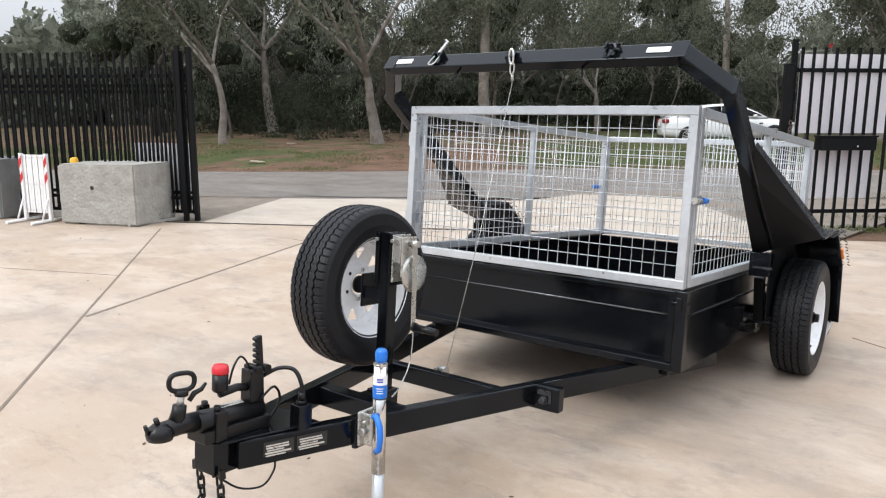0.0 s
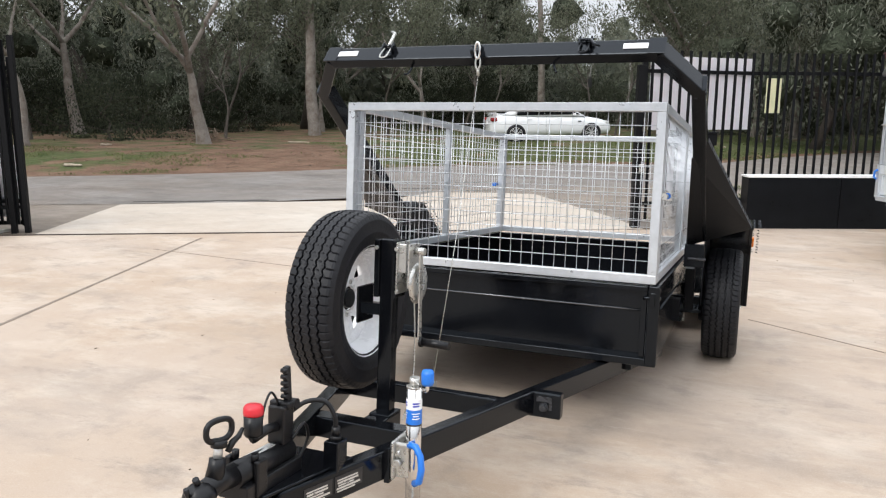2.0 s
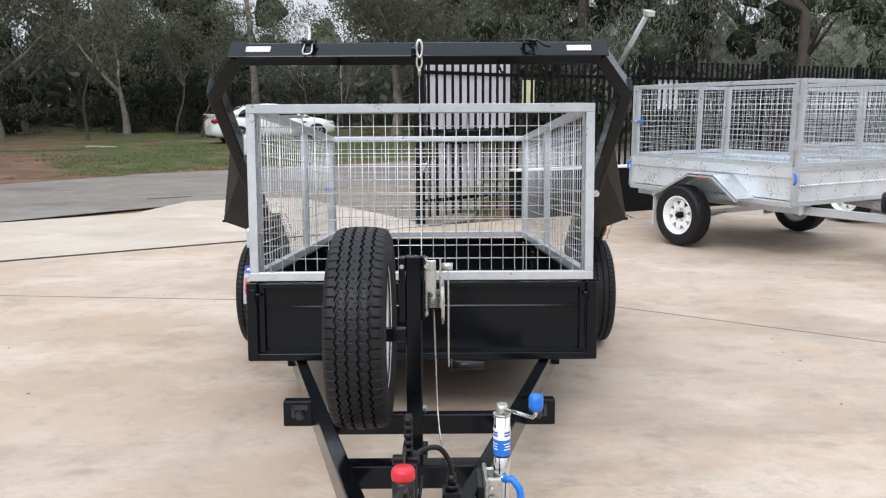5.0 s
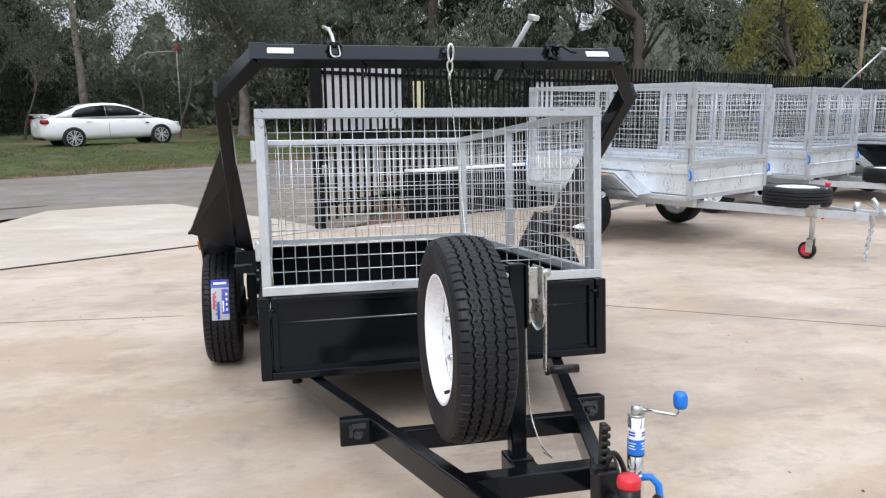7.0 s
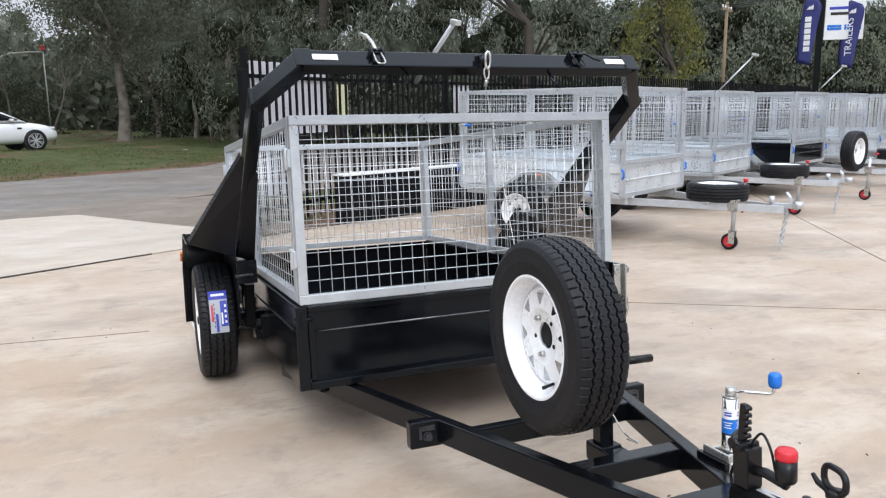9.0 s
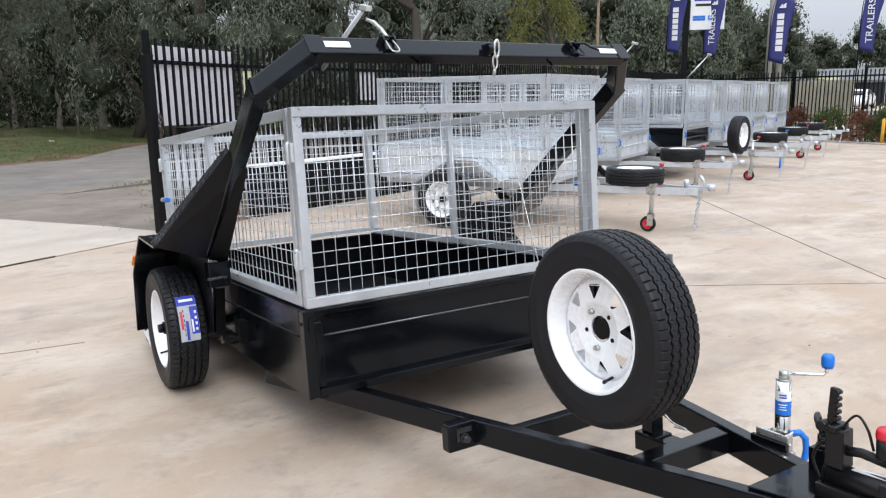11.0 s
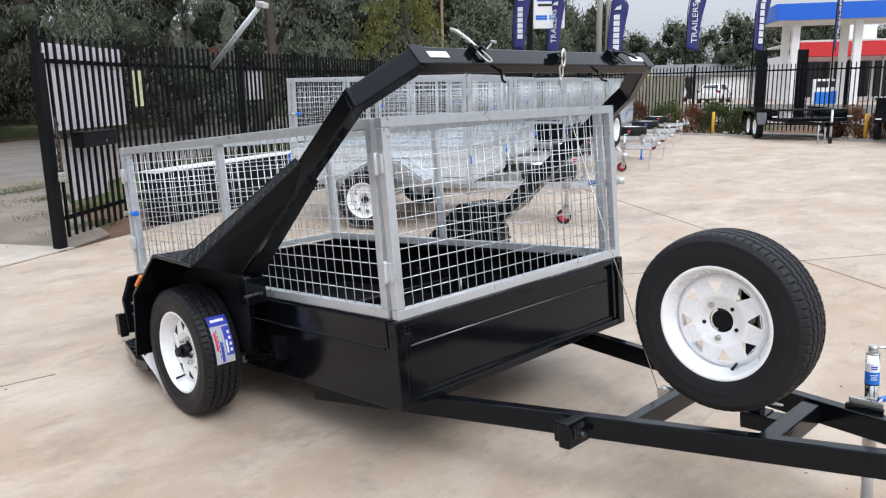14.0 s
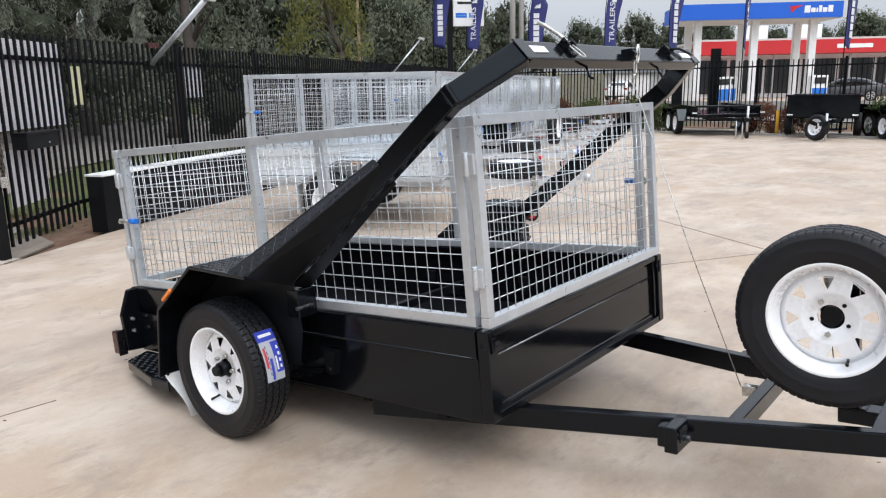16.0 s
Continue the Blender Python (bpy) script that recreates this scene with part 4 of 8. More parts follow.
# ---- running gear ----
part("axle", Mesh().beam((-1.0, 0.078, 0.334), (1.0, 0.078, 0.334), 0.045, 0.045), BLACK_DULL, trailer, bevel=0.003)
for sx in (-1, 1):
    x = sx * 0.80
    sp = new("leaf_spring")
    sp.parent = trailer
    for k in range(4):
        ln = 0.36 - 0.07 * k
        pts = [(x, ln * t, 0.27 - 0.012 * k + 0.045 * (t * ln / 0.36) ** 2) for t in (-1, -0.75, -0.5, -0.25, 0, 0.25, 0.5, 0.75, 1)]
        part("leaf", Mesh().strip([(p[0] - 0.022, p[1], p[2]) for p in pts], (0.045, 0, 0), 0.007), BLACK_DULL, sp)
    part("u_bolt", Mesh().span((x - 0.032, -0.045, 0.225), (x + 0.032, 0.045, 0.236)).cyl((x - 0.03, -0.03, 0.22), (x - 0.03, -0.03, 0.36), 0.006).cyl((x + 0.03, -0.03, 0.22), (x + 0.03, -0.03, 0.36), 0.006), ZINC, sp)
    for y in (-0.37, 0.37):
        part("spring_hanger", Mesh().prism([(x - 0.03, y - 0.04, 0.40), (x - 0.03, y + 0.04, 0.40), (x - 0.03, y + 0.02, 0.29), (x - 0.03, y - 0.02, 0.29)], (0.06, 0, 0)).cyl((x - 0.04, y, 0.315), (x + 0.04, y, 0.315), 0.012, 8), BLACK_DULL, sp)
    part("shock_strut", Mesh().beam((sx * 0.86, -0.20, 0.56), (sx * 0.86, -0.12, 0.30), 0.05, 0.05, (0, 1, 0)).cyl((sx * 0.80, -0.14, 0.30), (sx * 0.93, -0.14, 0.30), 0.010, 8), BLACK_DULL, trailer, bevel=0.003)
    part("brake_drum", Mesh().lathe([(sx * 0.91, 0.02), (sx * 0.91, 0.115), (sx * 0.97, 0.12), (sx * 0.98, 0.02)], 32, "x", (0, 0.078, 0.334)), BLACK_DULL, trailer)
    rot = pose(sx * 1.037, 0.078, 0.334, 20, 0, 0 if sx < 0 else 180) @ Matrix.Diagonal((1.03, 1.0, 1.0, 1))
    w = wheel(trailer, rot, 5)
    if sx < 0:
        lab = Mesh()
        def arc(m, x0, x1, a0, a1, r):
            n = 10
            vs = []
            for i in range(n + 1):
                t = radians(a0 + (a1 - a0) * i / n)
                for x in (x0, x1):
                    vs.append((x, -r * math.cos(t), r * math.sin(t)))
            m.add(vs, [(2 * i, 2 * i + 1, 2 * i + 3, 2 * i + 2) for i in range(n)], True)
        stick = new("tyre_label")
        stick.parent = trailer
        stick.matrix_basis = pose(sx * 1.033, 0.078, 0.334, -9, 0, 0) @ Matrix.Diagonal((0.86, 1.0, 1.0, 1))
        base = Mesh()
        arc(base, -0.055, 0.055, -13, 27, 0.3262)
        part("label_sheet", base, LABEL_GREY, stick, "white paper tyre label")
        hd = Mesh(); arc(hd, -0.056, 0.056, 19, 28, 0.3268)
        part("label_header", hd, INK_BLUE, stick)
        hd = Mesh(); arc(hd, -0.040, 0.040, 22.5, 25, 0.3273)
        part("label_bar", hd, LABEL_WHITE, stick)
        hd = Mesh(); arc(hd, 0.010, 0.054, -7, 17.5, 0.3268)
        part("label_panel", hd, INK_BLUE, stick)
        hd = Mesh(); arc(hd, -0.046, -0.032, -2, 14, 0.3268)
        part("label_bar", hd, INK_RED, stick)
        hd = Mesh(); arc(hd, -0.020, -0.004, -12, 5, 0.3268)
        part("label_bar", hd, INK_BLUE, stick)
        hd = Mesh(); arc(hd, 0.014, 0.024, -5, 6, 0.3273)
        part("label_bar", hd, LABEL_WHITE, stick)
        for k in range(6):
            hd = Mesh(); arc(hd, -0.029, -0.024, -8 + 4.2 * k, -5.6 + 4.2 * k, 0.3268)
            part("label_text", hd, INK_BLACK, stick)
        for k in range(4):
            hd = Mesh(); arc(hd, 0.034, 0.046, -4 + 5.0 * k, -1.4 + 5.0 * k, 0.3273)
            part("label_text", hd, LABEL_WHITE, stick)

# ---- drawbar ----
YT = -3.06


def rail_x(y):
    return 0.050 + 0.278 * (y - YT)


for sx in (-1, 1):
    part("drawbar_rail", Mesh().beam((sx * rail_x(YT), YT, 0.156), (sx * rail_x(-0.55), -0.55, 0.156), 0.05, 0.088), BLACK, trailer, bevel=0.005)
    b = part("drawbar_bracket", Mesh().span((sx * 0.385, -1.845, 0.100), (sx * 0.520, -1.795, 0.200)).span((sx * 0.42, -1.80, 0.11), (sx * 0.50, -1.76, 0.19)), BLACK, trailer, bevel=0.006)
    part("bolt", Mesh().cyl((sx * 0.455, -1.845, 0.145), (sx * 0.455, -1.872, 0.145), 0.013, 6).cyl((sx * 0.455, -1.847, 0.145), (sx * 0.455, -1.851, 0.145), 0.018, 16), LOZENGE, b, "dull steel bolt")
    part("clip_plate", Mesh().span((sx * 0.425, -1.849, 0.165), (sx * 0.485, -1.844, 0.185)).span((sx * 0.475, -1.849, 0.135), (sx * 0.487, -1.844, 0.185)), LOZENGE, b)
part("cross_tube", Mesh().span((-0.36, -2.015, 0.125), (0.36, -1.965, 0.198)), BLACK, trailer, bevel=0.005)
part("cross_tube", Mesh().span((-0.235, -2.475, 0.118), (0.235, -2.405, 0.190)), BLACK, trailer, bevel=0.005)
part("post_stay", Mesh().span((-0.04, -2.41, 0.130), (0.04, -2.27, 0.188)), BLACK, trailer, bevel=0.004)
part("nose_plate", Mesh().span((-0.048, -3.135, 0.105), (0.048, -3.05, 0.206)).prism([(-0.06, -3.12, 0.2005), (0.06, -3.12, 0.2005), (0.13, -2.78, 0.2005), (-0.13, -2.78, 0.2005)], (0, 0, 0.008)), BLACK, trailer, bevel=0.003)

# ---- spare wheel post with winch ----
PY = -2.315
post = part("spare_wheel_post", Mesh().span((-0.025, PY - 0.025, 0.19), (0.025, PY + 0.025, 0.803)).span((-0.04, PY - 0.05, 0.186), (0.04, PY + 0.045, 0.194)), BLACK, trailer, bevel=0.004)
part("flange_plate", Mesh().span((-0.046, PY - 0.03, 0.60), (-0.026, PY + 0.026, 0.800)), BLACK, post, bevel=0.003)
part("flange_plate", Mesh().span((0.026, PY - 0.034, 0.60), (0.034, PY + 0.06, 0.800)), BLACK, post, bevel=0.003)
for z in (0.625, 0.775):
    part("bolt", Mesh().cyl((0.03, PY - 0.02, z), (0.045, PY - 0.02, z), 0.008, 6), ZINC, post)
for x in (-0.036, 0.040):
    part("bolt", Mesh().cyl((x, PY - 0.038, 0.772), (x, PY - 0.028, 0.772), 0.007, 10), ZINC, post)
part("wheel_arm", Mesh().span((-0.105, PY - 0.02, 0.535), (-0.02, PY + 0.02, 0.575)), BLACK, post, bevel=0.003)
part("wheel_plate", Mesh().span((-0.112, PY - 0.03, 0.50), (-0.102, PY + 0.085, 0.63)), BLACK, post, bevel=0.004)


def winch():
    x = 0.036
    w = part("hand_winch", Mesh().span((x, PY - 0.03, 0.615), (x + 0.006, PY + 0.075, 0.795)).span((x, PY - 0.02, 0.69), (x + 0.034, PY - 0.014, 0.79)).span((x + 0.044, PY - 0.03, 0.64), (x + 0.050, PY + 0.06, 0.79)), ZINC, post, bevel=0.006)
    part("gear_cover", Mesh().lathe([(x + 0.050, 0.0), (x + 0.060, 0.0), (x + 0.060, 0.060), (x + 0.058, 0.070), (x + 0.050, 0.072)], 36, "x", (0, PY + 0.045, 0.650)), ZINC, w)
    part("spool", Mesh().cyl((x + 0.006, PY + 0.05, 0.660), (x + 0.044, PY + 0.05, 0.660), 0.03, 20), ZINC, w)
    arm = part("crank_arm", Mesh().beam((x + 0.072, PY + 0.02, 0.765), (x + 0.072, PY + 0.03, 0.445), 0.005, 0.022, (0, 1, 0)).cyl((x + 0.05, PY + 0.02, 0.765), (x + 0.086, PY + 0.02, 0.765), 0.013, 12), ZINC, w, "plated steel winch crank")
    part("crank_grip", Mesh().cyl((x + 0.075, PY + 0.03, 0.448), (x + 0.185, PY + 0.03, 0.445), 0.014, 14).cyl((x + 0.075, PY + 0.03, 0.448), (x + 0.085, PY + 0.03, 0.448), 0.018, 14), PLASTIC, arm, "black plastic crank grip")
    pts = [(x + 0.025, PY + 0.075, 0.62), (x + 0.03, PY + 0.085, 0.45), (x + 0.035, PY + 0.07, 0.30), (x + 0.045, PY - 0.0, 0.215), (x + 0.06, PY - 0.06, 0.194), (x + 0.045, PY - 0.02, 0.196)]
    part("loose_cable", Mesh().tube(bend(pts), 0.0028, 6), ZINC, w)


winch()
part("winch_cable", Mesh().tube([(0.002, HB[1] - 0.054, HB[2] - 0.095), (0.010, -1.705, 0.78), (0.008, -1.905, 0.195)], 0.0020, 6), ZINC, trailer, "thin steel wire rope")
part("cable_pulley", Mesh().cyl((-0.006, -1.93, 0.190), (0.024, -1.93, 0.190), 0.018, 12).span((-0.012, -1.968, 0.165), (-0.006, -1.915, 0.205)).span((0.024, -1.968, 0.165), (0.030, -1.915, 0.205)), ZINC, trailer)
spare = wheel(trailer, pose(-0.162, PY + 0.034, 0.573, -28, 0, 0) @ Matrix.Diagonal((0.94, 0.982, 0.982, 1)), nuts=(1, 4), hub=False, name="spare_wheel")
part("centre_bore", Mesh().cyl((DX + 0.02, 0, 0), (DX + 0.006, 0, 0), 0.0355, 24), BLACK_DULL, spare)


# ---- coupling and brake gear on the drawbar nose ----
coupling = new("coupling")
coupling.parent = trailer
hd = Mesh().lathe([(-0.012, 0.0), (-0.012, 0.036), (0.004, 0.040), (0.018, 0.036), (0.032, 0.020), (0.036, 0.0)], 24, "z", (0, -3.285, 0.262))
hd.tube([(0, -3.285, 0.27), (0, -3.22, 0.275), (0, -3.16, 0.272)], 0.028, 14, taper=[0.9, 1.0, 1.05])
hd.cyl((0, -3.322, 0.272), (0, -3.332, 0.300), 0.006, 8).cyl((0, -3.29, 0.29), (0.0, -3.30, 0.312), 0.008, 8)
part("ball_head", hd, PLASTIC, coupling)
hd = Mesh().tube([(0, -3.235, 0.285), (0, -3.225, 0.315), (0, -3.222, 0.335)], 0.021, 12, taper=[1.1, 1, 0.95])
part("release_neck", hd, PLASTIC, coupling)
part("release_spring", Mesh().cyl((0, -3.222, 0.335), (0, -3.218, 0.368), 0.011, 12), SILVER, coupling)
ring = []
for i in range(24):
    t = 2 * math.pi * i / 24
    a = 0.036 * math.copysign(abs(math.cos(t)) ** 0.7, math.cos(t))
    ring.append((a * 0.25, -3.217 + a, 0.402 + 0.026 * math.copysign(abs(math.sin(t)) ** 0.8, math.sin(t))))
part("release_ring", Mesh().tube(ring, 0.0075, 10, closed=True), PLASTIC, coupling)
part("ring_collar", Mesh().cyl((0, -3.218, 0.362), (0, -3.217, 0.378), 0.020, 12), PLASTIC, coupling)
part("release_trigger", Mesh().tube([(0.012, -3.20, 0.345), (0.014, -3.185, 0.365), (0.014, -3.16, 0.372), (0.014, -3.145, 0.388)], 0.007, 8, taper=[1, 1.2, 1, 0.7]), PLASTIC, coupling)
part("slide_tube", Mesh().cyl((0, -3.17, 0.268), (0, -2.93, 0.262), 0.033, 20), PLASTIC, coupling)
part("slide_housing", Mesh().span((-0.045, -3.165, 0.207), (0.045, -2.92, 0.246)).span((-0.052, -3.13, 0.207), (-0.036, -3.09, 0.30)).span((0.036, -3.13, 0.207), (0.052, -3.09, 0.30)), PLASTIC, coupling, bevel=0.004)
for x in (-0.03, 0.03):
    part("cap_bolt", Mesh().cyl((x, -3.115, 0.295), (x, -3.115, 0.315), 0.010, 8), PLASTIC, coupling)
part("serial_strip", Mesh().box((0, -3.05, 0.2965), (0.022, 0.10, 0.002)), SILVER, coupling)
part("brake_block", Mesh().span((-0.026, -2.985, 0.29), (0.026, -2.935, 0.395)).span((-0.032, -2.97, 0.385), (0.032, -2.945, 0.405)), PLASTIC, coupling, bevel=0.005)
part("brake_arm", Mesh().tube([(0.0, -2.96, 0.335), (0.0, -3.02, 0.345), (0.0, -3.085, 0.338)], 0.013, 10), PLASTIC, coupling)
can = part("fluid_reservoir", Mesh().lathe([(0.345, 0.0), (0.345, 0.020), (0.352, 0.0245), (0.400, 0.0245), (0.402, 0.0)], 24, "z", (0, -3.083, 0)), PLASTIC, coupling)
part("reservoir_cap", Mesh().lathe([(0.401, 0.0), (0.401, 0.0250), (0.407, 0.0262), (0.420, 0.0255), (0.427, 0.021), (0.428, 0.0)], 24, "z", (0, -3.083, 0)), RED, can, "red plastic screw cap")
lev = Mesh().beam((0.006, -2.93, 0.27), (0.006, -2.936, 0.40), 0.016, 0.022, (0, 1, 0)).beam((0.006, -2.936, 0.40), (0.006, -2.946, 0.498), 0.017, 0.020, (0, 1, 0))
part("brake_lever", lev, PLASTIC, coupling, bevel=0.004)
for k in range(5):
    part("lever_notch", Mesh().cyl((-0.004, -2.951 - 0.0008 * k, 0.415 + 0.018 * k), (0.016, -2.951 - 0.0008 * k, 0.415 + 0.018 * k), 0.007, 8), PLASTIC, coupling)
part("lever_pivot", Mesh().beam((0.006, -2.935, 0.39), (0.006, -2.985, 0.385), 0.012, 0.014).cyl((-0.01, -2.915, 0.388), (0.022, -2.915, 0.388), 0.014, 12), PLASTIC, coupling)
part("cable_loop", Mesh().tube(bend([(0, -3.05, 0.36), (0.0, -3.035, 0.41), (0.0, -3.01, 0.44), (0.0, -2.985, 0.42), (0, -2.97, 0.39)]), 0.0035, 6), PLASTIC, coupling)
part("cable_loop", Mesh().tube(bend([(0.03, -2.95, 0.30), (0.035, -2.90, 0.33), (0.03, -2.87, 0.28), (0.02, -2.90, 0.22)]), 0.0045, 6), PLASTIC, coupling)
part("brake_cable", Mesh().tube(bend([(0.0, -2.92, 0.36), (0.03, -2.88, 0.385), (0.075, -2.855, 0.385), (0.102, -2.847, 0.345), (0.107, -2.847, 0.305)]), 0.007, 8), PLASTIC, coupling)
sb = part("socket_box", Mesh().span((0.084, -2.875, 0.190), (0.130, -2.82, 0.278)), BLACK, trailer, bevel=0.003)
part("cable_gland", Mesh().cyl((0.107, -2.847, 0.278), (0.107, -2.847, 0.290), 0.016, 8).cyl((0.107, -2.847, 0.290), (0.107, -2.847, 0.316), 0.012, 10), PLASTIC, sb)


def rail_plate(y0, y1, name):
    """Data plate on the outer face of the drawbar rail, its print as bars."""
    a = Vector((rail_x(y0) + 0.0268, y0, 0.160))
    b = Vector((rail_x(y1) + 0.0268, y1, 0.160))
    o = part(name, Mesh().beam(a, b, 0.002, 0.046), INK_BLACK, trailer)
    d = (b - a)
    out = Vector((0.0016, -0.0003, 0))
    random.seed(3)
    for k, z in enumerate((0.171, 0.163, 0.155, 0.147, 0.139)):
        s, e = 0.05 + 0.1 * random.random(), 0.65 + 0.3 * random.random()
        p, q = a + d * s + out, a + d * e + out
        p.z = q.z = z
        part("print_bar", Mesh().beam(p, q, 0.001, 0.0055 if k % 2 else 0.004), SILVER, o)


rail_plate(-2.99, -2.89, "data_plate")
rail_plate(-2.88, -2.775, "data_plate")

# safety chains
LINK = []
for i in range(16):
    t = 2 * math.pi * i / 16
    LINK.append((0.0105 * math.cos(t), 0, 0.0105 * math.sin(t) + (0.010 if math.sin(t) > 0 else -0.010)))
LINK_ME = Mesh().tube(LINK, 0.0042, 6, closed=True).data("chain_link", PLASTIC)
for x in (-0.045, 0.05):
    ch = new("safety_chain")
    ch.parent = trailer
    ch.matrix_basis = pose(x, -3.118, 0.098, TILT5, 0, 0)
    part("chain_shackle", Mesh().cyl((-0.018, 0, 0.012), (0.018, 0, 0.012), 0.006, 8).span((-0.02, -0.01, 0.0), (-0.012, 0.01, 0.03)).span((0.012, -0.01, 0.0), (0.02, 0.01, 0.03)), PLASTIC, ch)
    for k in range(11):
        part("chain_link", LINK_ME, None, ch, at=pose(0.003 * math.sin(k), 0.002 * k % 0.006, -0.012 - 0.031 * k, 0, 0, 90 * (k % 2)))
part("breakaway_cable", Mesh().tube(bend([(0.05, -3.12, 0.10), (0.075, -3.06, 0.055), (0.085, -2.98, 0.04), (0.08, -2.93, 0.075), (0.07, -2.92, 0.11)]), 0.0035, 6), PLASTIC, trailer)

# jockey stand
JX, JY = 0.249, -2.618
jk = new("jockey_stand")
jk.parent = trailer
jk.matrix_basis = pose(JX, JY, 0, TILT5 * 0.4, 0, 0)
part("outer_tube", Mesh().cyl((0, 0, 0.02), (0, 0, 0.395), 0.0235, 24), CHROME, jk)
part("inner_tube", Mesh().cyl((0, 0, -0.225), (0, 0, 0.03), 0.0205, 20), GALV, jk)
part("foot_plate", Mesh().cyl((0, 0, -0.232), (0, 0, -0.222), 0.045, 20), ZINC, jk)
part("top_cap", Mesh().cyl((0, 0, 0.395), (0, 0, 0.400), 0.0245, 24).cyl((0, 0, 0.400), (0, 0, 0.426), 0.0155, 16), ZINC, jk)
cr = part("crank_rod", Mesh().tube([(0.008, -0.010, 0.415), (0.042, -0.048, 0.416), (0.073, -0.083, 0.417), (0.080, -0.090, 0.426), (0.081, -0.092, 0.45)], 0.0055, 8), CHROME, jk)
part("crank_knob", Mesh().lathe([(0.440, 0.0), (0.440, 0.016), (0.450, 0.0195), (0.474, 0.0195), (0.483, 0.015), (0.484, 0)], 8, "z", (0.081, -0.092, 0)), BLUE, cr, "blue rubber crank knob")
for z0, z1, mt in ((0.330, 0.362, LABEL_WHITE), (0.285, 0.330, BLUE), (0.280, 0.285, INK_BLACK)):
    part("tube_label", Mesh().lathe([(z0, 0.0240), (z1, 0.0240)], 28, "z"), mt, jk)
for z, w in ((0.348, 0.9), (0.340, 0.9), (0.318, 1.1), (0.310, 0.8), (0.302, 1.0)):
    n = 8
    vs = []
    for c in (-2.6, -0.9):
        for i in range(n + 1):
            t = c + (i / n - 0.5) * w
            for zz in (z, z + (0.005 if z > 0.33 else 0.003)):
                vs.append((0.0243 * math.cos(t), 0.0243 * math.sin(t), zz))
    fs = [(2 * i + o2, 2 * i + 2 + o2, 2 * i + 3 + o2, 2 * i + 1 + o2) for o2 in (0, 2 * n + 2) for i in range(n)]
    part("label_bar", Mesh().add(vs, fs, True), INK_BLUE if z > 0.33 else LABEL_WHITE, jk)
cl = part("clamp", Mesh().span((-0.052, -0.055, 0.115), (-0.040, 0.06, 0.235)).span((-0.045, -0.040, 0.12), (0.0, -0.028, 0.23)).span((-0.045, 0.028, 0.12), (0.0, 0.040, 0.23)), ZINC, jk, "zinc-plated swivel clamp", bevel=0.006)
part("clamp_mount", Mesh().span((-0.07, -0.06, 0.105), (-0.052, 0.065, 0.215)), BLACK, cl, bevel=0.003)
part("clamp_bolt", Mesh().cyl((-0.03, -0.045, 0.17), (-0.03, -0.060, 0.17), 0.014, 6).cyl((-0.03, 0.04, 0.20), (-0.03, -0.052, 0.20), 0.006, 8), ZINC, cl)
part("pull_handle", Mesh().tube([(0.0, -0.03, 0.225), (0.026, -0.042, 0.228), (0.045, -0.05, 0.205), (0.050, -0.052, 0.165), (0.042, -0.048, 0.125), (0.022, -0.04, 0.112)], 0.0105, 10), BLUE, cl, "blue rubber-coated clamp handle")
part("handle_wire", Mesh().tube([(-0.03, -0.03, 0.215), (0.0, -0.034, 0.23), (0.024, -0.041, 0.228)], 0.005, 8), ZINC, cl)


# ---- row of galvanised trailers along the fence ----
def flat_tyre(parent, at):
    w = new("spare_wheel")
    w.parent = parent
    w.matrix_basis = at
    part("tyre", FAR_TYRE, None, w)
    part("rim", FAR_RIM, None, w)
    return w


FAR_TYRE = tyre_mesh(pitches=18, seg=4).data("tyre", RUBBER)
FAR_RIM = rim_mesh(n=48).data("rim", RIM)
CHAINLINK = Mesh().tube([(0.014 * math.cos(t), 0, 0.024 * math.sin(t)) for t in (i * math.pi / 5 for i in range(10))], 0.0055, 5, closed=True).data("chain_link", GALV)


